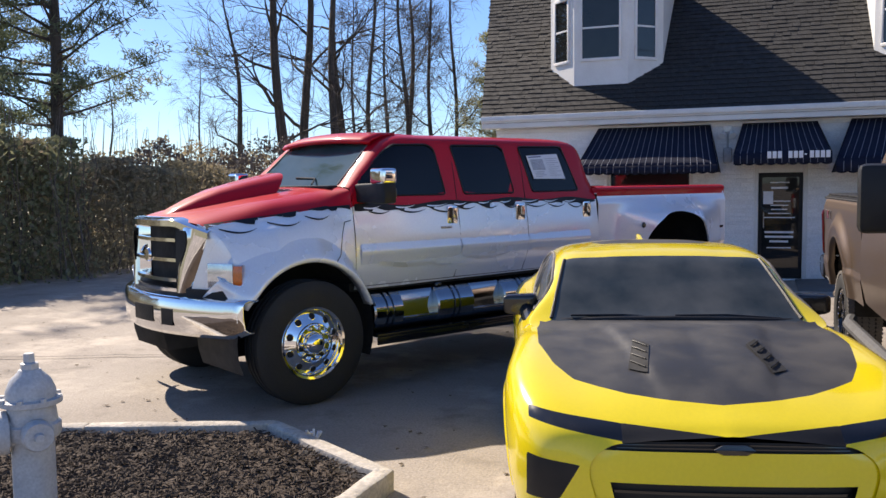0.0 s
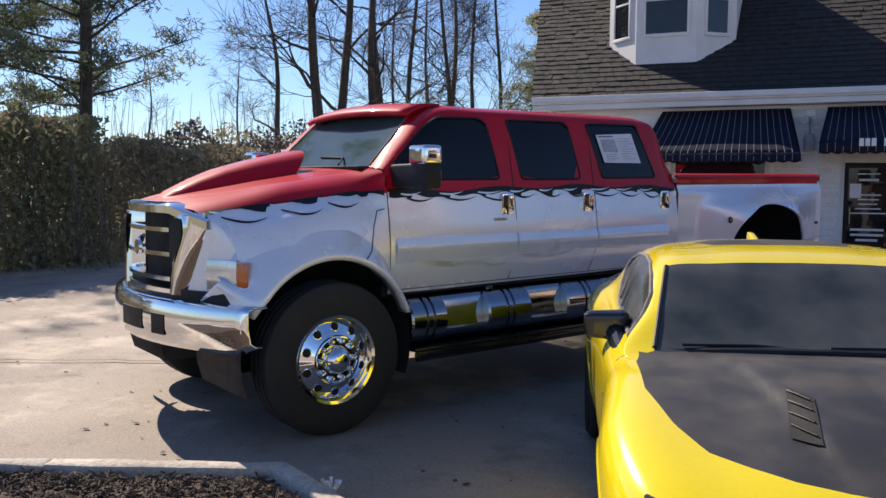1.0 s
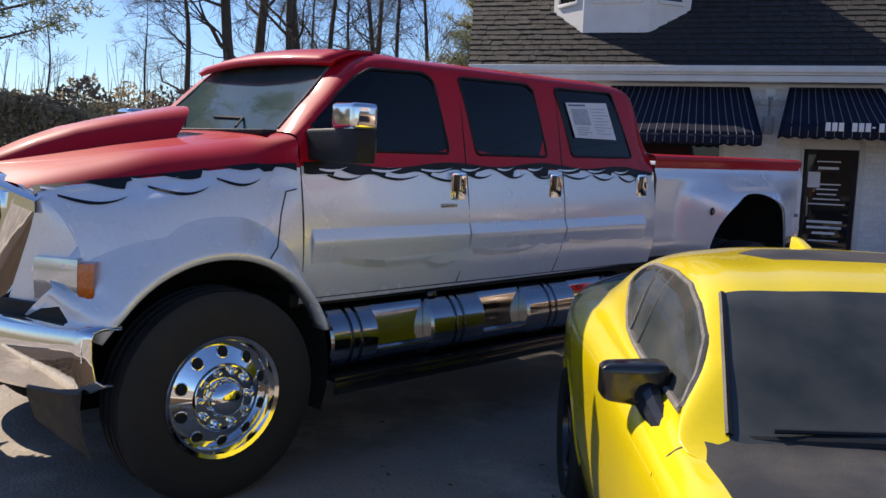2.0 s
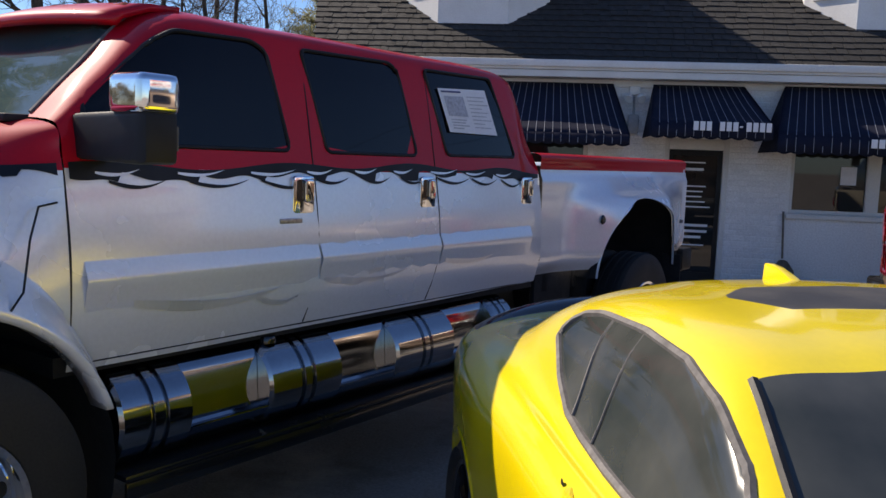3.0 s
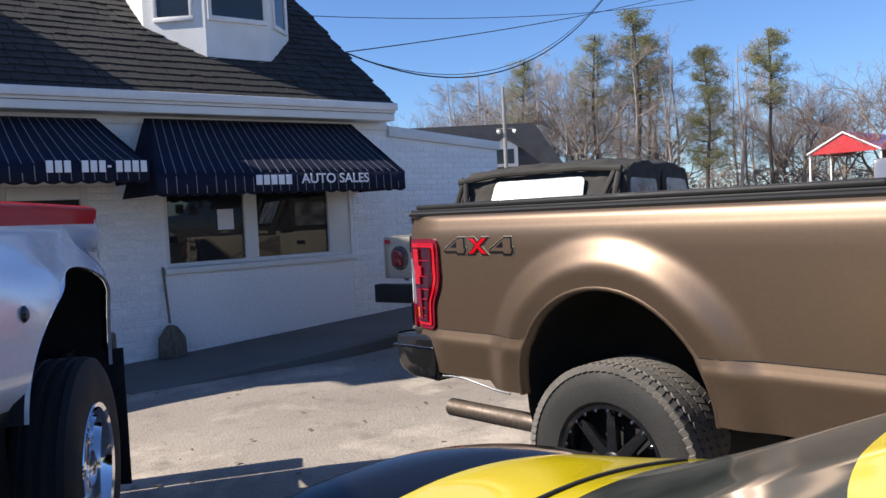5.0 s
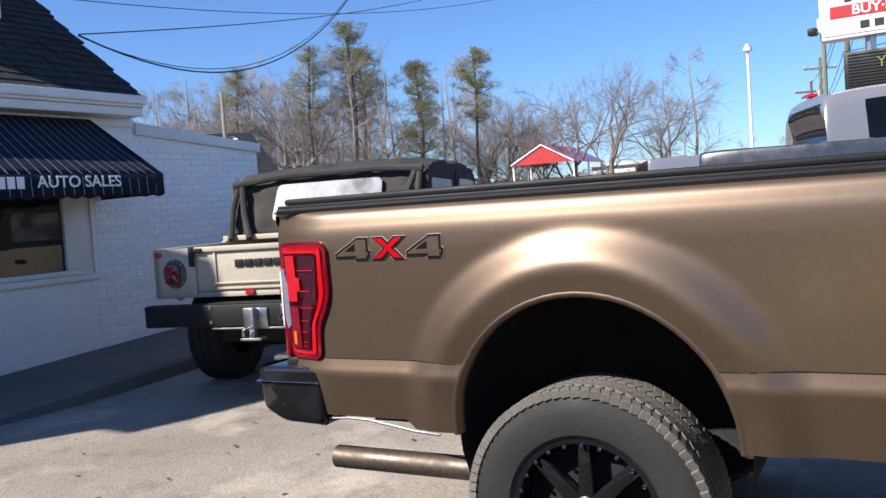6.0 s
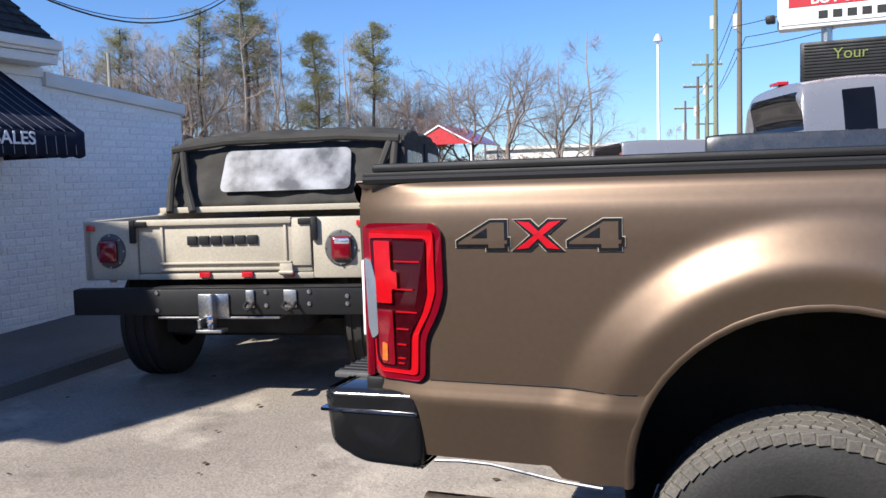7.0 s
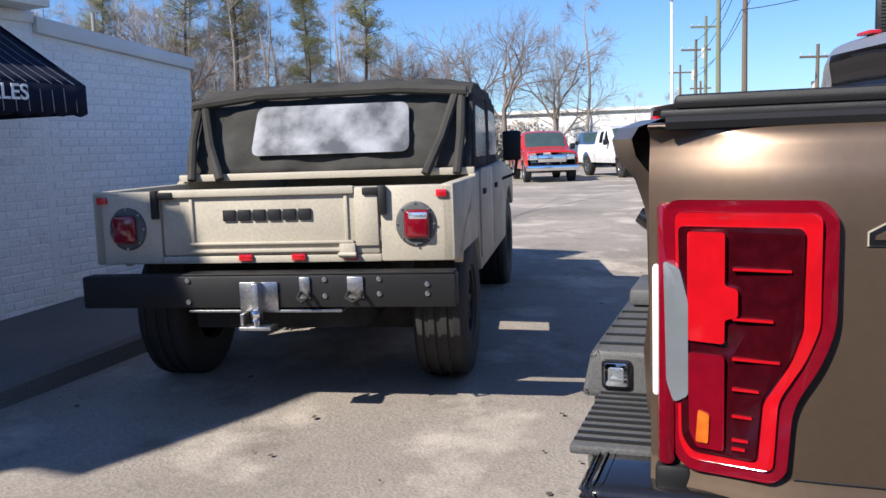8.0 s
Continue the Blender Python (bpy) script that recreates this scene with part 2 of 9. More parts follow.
def box(x0, x1, y0, y1, z0, z1, bevel=0.0, seg=2):
    bm = bmesh.new()
    bmesh.ops.create_cube(bm, size=1)
    for v in bm.verts:
        v.co = Vector((x0 + (v.co.x + 0.5) * (x1 - x0), y0 + (v.co.y + 0.5) * (y1 - y0), z0 + (v.co.z + 0.5) * (z1 - z0)))
    if bevel:
        bmesh.ops.bevel(bm, geom=list(bm.edges), offset=bevel, segments=seg, affect="EDGES", profile=0.5)
    return bm


def merge(*bms):
    """One bmesh out of several pieces of the same part."""
    out = bmesh.new()
    for b in bms:
        me = bpy.data.meshes.new("tmp")
        b.to_mesh(me)
        b.free()
        out.from_mesh(me)
        bpy.data.meshes.remove(me)
    return out


def spin(profile, n=32, axis="y", closed=False):
    """A body of revolution; profile rows are (radius, along)."""
    verts, faces = [], []
    k = len(profile)
    for i in range(n):
        a = 2 * math.pi * i / n
        for r, h in profile:
            c, s = r * math.cos(a), r * math.sin(a)
            verts.append((c, h, s) if axis == "y" else (c, s, h) if axis == "z" else (h, c, s))
    for i in range(n):
        j = (i + 1) % n
        for q in range(k - (0 if closed else 1)):
            w = (q + 1) % k
            f = (i * k + q, j * k + q, j * k + w, i * k + w)
            faces.append(f if axis != "y" else f[::-1])
    bm = bmesh.new()
    me = mesh_of("tmp", verts, faces)
    bm.from_mesh(me)
    bpy.data.meshes.remove(me)
    bmesh.ops.remove_doubles(bm, verts=bm.verts, dist=1e-5)
    bmesh.ops.recalc_face_normals(bm, faces=bm.faces)
    return bm


def tube(points, radius, sides=8, close=False):
    """A round bar along points; radius may be a list."""
    pts = [Vector(p) for p in points]
    n = len(pts)
    rad = radius if isinstance(radius, (list, tuple)) else [radius] * n
    verts, faces = [], []
    up = Vector((0.13, 0.21, 0.97))
    for i, p in enumerate(pts):
        d = (pts[min(i + 1, n - 1)] - pts[max(i - 1, 0)]).normalized()
        a = d.cross(up)
        a = a.normalized() if a.length > 1e-3 else d.orthogonal().normalized()
        b = d.cross(a)
        for k in range(sides):
            t = 2 * math.pi * k / sides
            verts.append(p + (a * math.cos(t) + b * math.sin(t)) * rad[i])
    for i in range(n - 1):
        for k in range(sides):
            j = (k + 1) % sides
            faces.append((i * sides + k, i * sides + j, (i + 1) * sides + j, (i + 1) * sides + k))
    faces.append(tuple(range(sides))[::-1])
    faces.append(tuple((n - 1) * sides + k for k in range(sides)))
    bm = bmesh.new()
    me = mesh_of("tmp", verts, faces)
    bm.from_mesh(me)
    bpy.data.meshes.remove(me)
    bmesh.ops.recalc_face_normals(bm, faces=bm.faces)
    return bm


def prism(outline, y0, y1, bevel=0.0, plane="xz", seg=2):
    """A flat outline given thickness. plane xz: rows are (x, z) and the thickness runs along y."""
    bm = bmesh.new()
    def at(p, d):
        return (p[0], d, p[1]) if plane == "xz" else (d, p[0], p[1]) if plane == "yz" else (p[0], p[1], d)
    low = [bm.verts.new(at(p, y0)) for p in outline]
    high = [bm.verts.new(at(p, y1)) for p in outline]
    bm.faces.new(low)
    bm.faces.new(high[::-1])
    n = len(outline)
    for i in range(n):
        j = (i + 1) % n
        bm.faces.new((low[j], low[i], high[i], high[j]))
    bmesh.ops.recalc_face_normals(bm, faces=bm.faces)
    if bevel:
        es = [e for e in bm.edges]
        bmesh.ops.bevel(bm, geom=es, offset=bevel, segments=seg, affect="EDGES", profile=0.5)
    return bm


def rounded(x0, x1, z0, z1, r, n=5, skew=0.0):
    """A rectangle's outline with round corners; skew leans its sides."""
    out = []
    for cx, cz, a0 in ((x1 - r, z0 + r, -90), (x1 - r, z1 - r, 0), (x0 + r, z1 - r, 90), (x0 + r, z0 + r, 180)):
        for i in range(n + 1):
            a = radians(a0 + 90 * i / n)
            x, z = cx + r * math.cos(a), cz + r * math.sin(a)
            out.append((x + skew * (z - z0), z))
    return out


def round_poly(pts, r, n=4):
    """Round the corners of a closed outline."""
    out = []
    k = len(pts)
    for i in range(k):
        p, a, b = Vector(pts[i]), Vector(pts[i - 1]), Vector(pts[(i + 1) % k])
        da, db = (a - p), (b - p)
        ra = min(r, da.length * 0.45, db.length * 0.45)
        s, e = p + da.normalized() * ra, p + db.normalized() * ra
        for j in range(n + 1):
            t = j / n
            q = s * (1 - t) ** 2 + p * 2 * t * (1 - t) + e * t * t
            out.append((q.x, q.y))
    return out


def catmull(p0, p1, p2, p3, t):
    return 0.5 * (2 * p1 + (p2 - p0) * t + (2 * p0 - 5 * p1 + 4 * p2 - p3) * t * t + (3 * p1 - p0 - 3 * p2 + p3) * t ** 3)


def smooth_rows(a, sub, axis):
    """Subdivide an array of points along an axis, gliding through all of them."""
    a = np.moveaxis(np.asarray(a, float), axis, 0)
    n = len(a)
    out = []
    for i in range(n - 1):
        p0 = a[i - 1] if i else 2 * a[0] - a[1]
        p3 = a[i + 2] if i + 2 < n else 2 * a[-1] - a[-2]
        for k in range(sub):
            out.append(catmull(p0, a[i], a[i + 1], p3, k / sub))
    out.append(a[-1])
    return np.moveaxis(np.array(out), 0, axis)


class Shell:
    """A car's skin: stations along x, each a half section from the sill up to the middle line."""

    def __init__(self, stations, usub=6, vsub=4):
        g = np.array([[(x, y, z) for y, z in sec] for x, sec in stations])
        self.nu, self.nv, self.usub, self.vsub = g.shape[0], g.shape[1], usub, vsub
        self.g = smooth_rows(smooth_rows(g, usub, 0), vsub, 1)
        self.edge = set()

    def at(self, u, v):
        """The place at station u and point v, both as fractions of their lists' numbers."""
        a, b = u * self.usub, v * self.vsub
        i, j = min(int(a), self.g.shape[0] - 2), min(int(b), self.g.shape[1] - 2)
        s, t = a - i, b - j
        g = self.g
        return Vector(g[i, j] * (1 - s) * (1 - t) + g[i + 1, j] * s * (1 - t) + g[i, j + 1] * (1 - s) * t + g[i + 1, j + 1] * s * t)

    def y_at(self, x, z, vmin=0.0):
        """How far out the skin lies at a place of the side view."""
        g = self.g
        j0 = int(vmin * self.vsub)
        d = (g[:, j0:, 0] - x) ** 2 + (g[:, j0:, 2] - z) ** 2
        order = np.argsort(d, axis=None)[:8]
        pts = g[:, j0:].reshape(-1, 3)[order]
        fit = np.linalg.lstsq(np.c_[pts[:, 0] - x, pts[:, 2] - z, np.ones(len(pts))], pts[:, 1], rcond=1e-3)[0]
        return float(fit[2])

    def z_at(self, x, y):
        """How high the skin lies at a place of the plan."""
        g = self.g
        d = (g[:, :, 0] - x) ** 2 + (g[:, :, 1] - abs(y)) ** 2 + (g[:, :, 2] < 0.6) * 9
        pts = g.reshape(-1, 3)[np.argsort(d, axis=None)[:8]]
        return float(np.linalg.lstsq(np.c_[pts[:, 0] - x, pts[:, 1] - abs(y), np.ones(len(pts))], pts[:, 2], rcond=1e-3)[0][2])

    def snap(self, choose):
        """Bring the grid's points onto the borders between the areas that choose() names, so that they run clean."""
        g, nu, nv = self.g, self.g.shape[0], self.g.shape[1]
        name = [[choose(i / self.usub, j / self.vsub, g[i, j]) for j in range(nv)] for i in range(nu)]
        best, place = {}, {}
        for i in range(nu):
            for j in range(nv):
                for di, dj in ((1, 0), (0, 1)):
                    a, b = i + di, j + dj
                    if a >= nu or b >= nv or name[i][j] == name[a][b]:
                        continue
                    lo, hi = 0.0, 1.0
                    for _ in range(7):
                        t = (lo + hi) / 2
                        n = choose((i + di * t) / self.usub, (j + dj * t) / self.vsub, g[i, j] * (1 - t) + g[a, b] * t)
                        lo, hi = (t, hi) if n == name[i][j] else (lo, t)
                    t = (lo + hi) / 2
                    key, k = ((i, j), t) if t < 0.5 else ((a, b), 1 - t)
                    if dj and key[1] == nv - 1 or dj and key[1] == 0:
                        continue
                    if key not in best or k < best[key]:
                        best[key], place[key] = k, g[i, j] * (1 - t) + g[a, b] * t
        self.edge = set(place)
        for (i, j), q in place.items():
            g[i, j] = q if j < nv - 1 else (q[0], g[i, j][1], q[2])
        return self

    def pieces(self, choose, sides=(1, -1)):
        """Meshes by the name that choose(u, v, place) gives to each cell; None leaves a hole."""
        g = self.g
        cells = {}
        for i in range(g.shape[0] - 1):
            for j in range(g.shape[1] - 1):
                q = [(i, j), (i + 1, j), (i + 1, j + 1), (i, j + 1)]
                on = [p in self.edge for p in q]
                parts = [q]
                if on[0] and on[2]:
                    parts = [[q[0], q[1], q[2]], [q[0], q[2], q[3]]]
                elif on[1] and on[3]:
                    parts = [[q[0], q[1], q[3]], [q[1], q[2], q[3]]]
                for poly in parts:
                    c = sum(g[p] for p in poly) / len(poly)
                    k = len(poly)
                    name = choose(sum(p[0] for p in poly) / k / self.usub, sum(p[1] for p in poly) / k / self.vsub, c)
                    if name:
                        cells.setdefault(name, []).append(poly)
        out = {}
        for name, lst in cells.items():
            verts, faces, seen = [], [], {}
            for side in sides:
                for poly in lst:
                    f = []
                    for a, b in poly:
                        p = g[a, b]
                        mid = p[1] < 1e-4
                        key = (a, b, 0 if mid else side)
                        if key not in seen:
                            seen[key] = len(verts)
                            verts.append((p[0], p[1] * side, p[2]))
                        f.append(seen[key])
                    f = list(dict.fromkeys(f))
                    if len(f) > 2:
                        faces.append(f if side < 0 else f[::-1])
            me = mesh_of(name, verts, faces)
            out[name] = me
        return out


def skin(shell, choose, materials, parent, both=("body",), labels={}, t=0.0):
    """The parts of a car's skin; those not in both are made once for each side."""
    shell.snap(choose)
    made = {}
    for sides in ((1, -1), (1,), (-1,)):
        for key, me in shell.pieces(lambda u, v, c: (lambda n: n if n and (n in both) == (len(sides) == 2) else None)(choose(u, v, c)), sides).items():
            nm = key.split("#")[0]
            me.name = nm
            ob = part(nm, me, materials[nm], parent, labels.get(nm, ""))
            made[(key, sides[0])] = ob
            if t:
                thick(ob, t)
    return made


def steps(a, b, n):
    return [a + (b - a) * i / n for i in range(n + 1)]


def loft(rows):
    bm = bmesh.new()
    grid = [[bm.verts.new(q) for q in r] for r in rows]
    for a, b in zip(grid, grid[1:]):
        for i in range(len(a) - 1):
            bm.faces.new((a[i], a[i + 1], b[i + 1], b[i]))
    bmesh.ops.recalc_face_normals(bm, faces=bm.faces)
    return bm


def inside(poly, x, z):
    hit = False
    for (x0, z0), (x1, z1) in zip(poly, poly[1:] + poly[:1]):
        if (z0 > z) != (z1 > z) and x < (x1 - x0) * (z - z0) / (z1 - z0) + x0:
            hit = not hit
    return hit


def thick(ob, t):
    """Real thickness under a skin."""
    m = ob.modifiers.new("thickness", "SOLIDIFY")
    m.thickness, m.offset = t, -1
    return ob


def text(words, size, depth, material, name="lettering", parent=None, m=None, bold=0.0, label="", stretch=1.0, shear=0.0):
    cu = bpy.data.curves.new(name, "FONT")
    cu.body, cu.size, cu.extrude, cu.offset, cu.shear = words, size, depth, bold, shear
    cu.align_x, cu.align_y = "CENTER", "CENTER"
    tmp = bpy.data.objects.new("tmp", cu)
    scene.collection.objects.link(tmp)
    me = bpy.data.meshes.new_from_object(tmp.evaluated_get(bpy.context.evaluated_depsgraph_get()))
    bpy.data.objects.remove(tmp)
    for v in me.vertices:
        v.co.x *= stretch
    return part(name, me, material, parent, label, m)


# ---- ground ----
def rough_sheet(x0, x1, y0, y1, nx, ny, amp):
    bm = bmesh.new()
    bmesh.ops.create_grid(bm, x_segments=nx, y_segments=ny, size=0.5)
    for v in bm.verts:
        x, y = x0 + (v.co.x + 0.5) * (x1 - x0), y0 + (v.co.y + 0.5) * (y1 - y0)
        v.co = Vector((x, y, amp * noise.noise(Vector((x * 0.4, y * 0.4, 0)))))
    return bm


def ramp(a, b, t):
    t = min(1.0, max(0.0, (t - a) / (b - a)))
    return t * t * (3 - 2 * t)


def lot_z(x, y):
    """The lot rises gently towards the corner where the shop's low wall stands."""
    return max(0.21 * ramp(1.0, 7.0, x) * ramp(8.5, 14.0, y), 0.06 * ramp(-0.6, 1.3, x) * ramp(6.6, 8.8, y))


def spread(a, b, lo, hi):
    """Grid lines, close together between a and b and wide apart out to the edge."""
    far = [lo, lo * 0.5, lo * 0.25, lo * 0.12]
    return [v for v in far if v < a] + list(np.linspace(a, b, 121)) + [v for v in (hi * 0.12, hi * 0.25, hi * 0.5, hi) if v > b]


gx, gy = spread(-30, 30, -600, 600), spread(-20, 40, -600, 600)
gv = [(x, y, lot_z(x, y) + (0.012 * noise.noise(Vector((x * 0.35, y * 0.35, 0))) if abs(x) < 30 and -20 < y < 40 else 0)) for x in gx for y in gy]
gf = [(i * len(gy) + j, (i + 1) * len(gy) + j, (i + 1) * len(gy) + j + 1, i * len(gy) + j + 1) for i in range(len(gx) - 1) for j in range(len(gy) - 1)]
ground = part("ground", mesh_of("ground", gv, gf), CONCRETE)
tagged(ground, "worn tan concrete lot with stains and cracks", "ground", kind="structure")

FACE = 16.0


def walk_z(x):
    return 0.08 + 0.06 * max(x - 1.2, 0)


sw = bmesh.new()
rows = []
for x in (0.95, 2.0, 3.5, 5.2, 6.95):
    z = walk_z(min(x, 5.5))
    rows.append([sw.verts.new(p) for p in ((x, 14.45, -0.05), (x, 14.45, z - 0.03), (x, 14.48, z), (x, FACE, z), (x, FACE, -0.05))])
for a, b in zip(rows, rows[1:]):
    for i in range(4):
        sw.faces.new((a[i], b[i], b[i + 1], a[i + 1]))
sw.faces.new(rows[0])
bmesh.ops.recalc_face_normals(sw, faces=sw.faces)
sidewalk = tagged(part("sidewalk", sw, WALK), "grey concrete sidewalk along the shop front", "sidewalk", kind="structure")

# ---- the shop ----
shop = thing("shop_building", Matrix.Identity(4), "white painted brick shop with shake roof and dormers", "building")
WX0, WX1, AX1 = -4.35, 5.0, 6.95
DOOR = (0.28, 1.12, 0.08, 2.04)
WIN = (1.93, 4.36, 1.10, 2.15)
WIN1 = (-2.25, -0.75, 1.0, 2.1)


def wall_with_holes(x0, x1, z0, z1, holes, y0, y1):
    """A wall's blocks round its openings, floor to top."""
    xs = sorted({x0, x1, *[h[0] for h in holes], *[h[1] for h in holes]})
    out = []
    for a, b in zip(xs, xs[1:]):
        cut = [(h[2], h[3]) for h in holes if h[0] <= a and h[1] >= b]
        z = z0
        for c, d in sorted(cut):
            if c > z:
                out.append(box(a, b, y0, y1, z, c))
            z = d
        out.append(box(a, b, y0, y1, z, z1))
    bm = merge(*out)
    bmesh.ops.remove_doubles(bm, verts=bm.verts, dist=1e-4)
    return bm


wall_front = part("wall_front", wall_with_holes(WX0, WX1, -0.05, 2.95, [DOOR, WIN, WIN1], FACE, FACE + 0.25), WHITE_BRICK, shop)
part("wall_back", box(WX0, WX1, 28.6, 28.85, -0.05, 2.95), WHITE_BRICK, shop)
part("wall_side", prism([(16.25, -0.05), (28.6, -0.05), (28.6, 2.95), (22.4, 8.0), (16.25, 3.2)], WX0, WX0 + 0.25, plane="yz"), WHITE_BRICK, shop)
part("wall_side", prism([(16.25, -0.05), (28.6, -0.05), (28.6, 2.95), (22.4, 8.0), (16.25, 3.2)], WX1 - 0.25, WX1, plane="yz"), WHITE_BRICK, shop)
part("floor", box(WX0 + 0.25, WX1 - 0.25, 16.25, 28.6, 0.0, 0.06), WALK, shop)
part("interior_wall", box(WX0 + 0.25, WX1 - 0.25, 19.0, 19.1, 0.06, 2.9), WHITE_TRIM, shop)
part("ceiling", box(WX0 + 0.25, WX1 - 0.25, 16.25, 28.6, 2.75, 2.85), WHITE_TRIM, shop)

# annex: a lower wall that carries on from the front, with a sloping coping
part("annex_wall", prism([(WX1 + 0.002, -0.05), (AX1, -0.05), (AX1, 2.45), (WX1 + 0.002, 2.62)], FACE, FACE + 0.25), WHITE_BRICK, shop)
part("annex_coping", prism([(WX1 + 0.004, 2.62), (AX1 + 0.03, 2.45), (AX1 + 0.03, 2.57), (WX1 + 0.004, 2.76)], FACE - 0.05, FACE + 0.32, 0.01), WHITE_TRIM, shop)
part("annex_side", box(AX1 - 0.25, AX1, FACE + 0.252, 24.6, -0.05, 2.42), WHITE_BRICK, shop)
part("annex_roof", prism([(WX1 + 0.002, 2.45), (AX1 - 0.26, 2.3), (AX1 - 0.26, 2.38), (WX1 + 0.002, 2.55)], FACE + 0.33, 24.6), ROOF_DECK, shop)

# roof
EAVE_Y, EAVE_Z, SLOPE, RIDGE_Y = 15.70, 3.02, 0.78, 22.4
RX0, RX1 = -4.55, 4.93


def roof_z(y):
    return EAVE_Z + SLOPE * (y - EAVE_Y)


def prow(y):
    """How far the left verge leans out towards the ridge."""
    return 0.265 * max(0, min(y - EAVE_Y, 29.1 - y))


RIDGE_Z = roof_z(RIDGE_Y)
roof_bm = prism([(EAVE_Y + 0.02, EAVE_Z - 0.03), (RIDGE_Y, RIDGE_Z - 0.03), (29.1, EAVE_Z - 0.03), (29.1, EAVE_Z - 0.13), (RIDGE_Y, RIDGE_Z - 0.15), (EAVE_Y + 0.02, EAVE_Z - 0.14)], RX0, RX1, plane="yz")
for v in roof_bm.verts:
    if v.co.x < 0:
        v.co.x -= prow(v.co.y)
part("roof", roof_bm, ROOF_DECK, shop)
part("gutter", merge(box(RX0, RX1 + 0.02, EAVE_Y - 0.06, EAVE_Y + 0.05, EAVE_Z - 0.10, EAVE_Z - 0.005, 0.012),
                     box(RX0, RX1, EAVE_Y - 0.02, EAVE_Y + 0.055, EAVE_Z - 0.13, EAVE_Z - 0.10)), WHITE_TRIM, shop)
part("fascia", box(RX0, RX1, EAVE_Y + 0.002, FACE - 0.03, EAVE_Z - 0.225, EAVE_Z - 0.135, 0.006), WHITE_TRIM, shop)
part("frieze", box(RX0 + 0.2, WX1, FACE - 0.028, FACE - 0.002, 2.70, EAVE_Z - 0.228, 0.004), WHITE_TRIM, shop)


def dormer(cx, f, b, side_f=0.5):
    """A bay dormer whose angled sides run down onto the slope."""
    yf, yb, top = 16.42, 16.95, 5.60
    d = part("dormer", merge(prism([(cx - f, yf), (cx + f, yf), (cx + b, yb), (cx + b, yb + 4.2), (cx - b, yb + 4.2), (cx - b, yb)], roof_z(yf) - 0.02, top, plane="xy")), WHITE_TRIM, shop)
    part("dormer_roof", merge(prism([(cx - f - 0.12, yf - 0.15), (cx + f + 0.12, yf - 0.15), (cx + b + 0.15, yb - 0.1), (cx + b + 0.15, yb + 3.9), (cx - b - 0.15, yb + 3.9), (cx - b - 0.15, yb - 0.1)], top, top + 0.1, plane="xy"),
                              prism([(cx - b - 0.1, top + 0.1), (cx + b + 0.1, top + 0.1), (cx, top + 1.15)], yf, yb + 4.2)), ROOF_DECK, d)
    for a, c, w in (((cx - f, yf), (cx + f, yf), 0.34), ((cx + f, yf), (cx + b, yb), 0.2), ((cx - b, yb), (cx - f, yf), 0.2)):
        a, c = Vector((*a, 0)), Vector((*c, 0))
        u = (c - a).normalized()
        mid = (a + c) / 2
        m = Matrix.Translation(mid) @ Matrix.Rotation(math.atan2(u.y, u.x), 4, "Z")
        fr = part("window", merge(box(-w - 0.05, w + 0.05, -0.03, 0.01, 4.02, 4.08, 0.006), box(-w - 0.05, w + 0.05, -0.03, 0.01, 5.20, 5.26, 0.006),
                                  box(-w - 0.05, -w, -0.03, 0.01, 4.08, 5.20, 0.006), box(w, w + 0.05, -0.03, 0.01, 4.08, 5.20, 0.006),
                                  box(-w, w, -0.022, 0.008, 4.62, 4.655, 0.004)), WHITE_TRIM, d, m=m)
        part("pane", box(-w, w, -0.014, -0.006, 4.08, 4.62), SHOP_GLASS, fr)
        part("pane", box(-w, w, -0.010, -0.003, 4.655, 5.20), SHOP_GLASS, fr)
    return d


dormer(-2.45, 0.5, 1.07)
dormer(3.15, 0.42, 0.98)


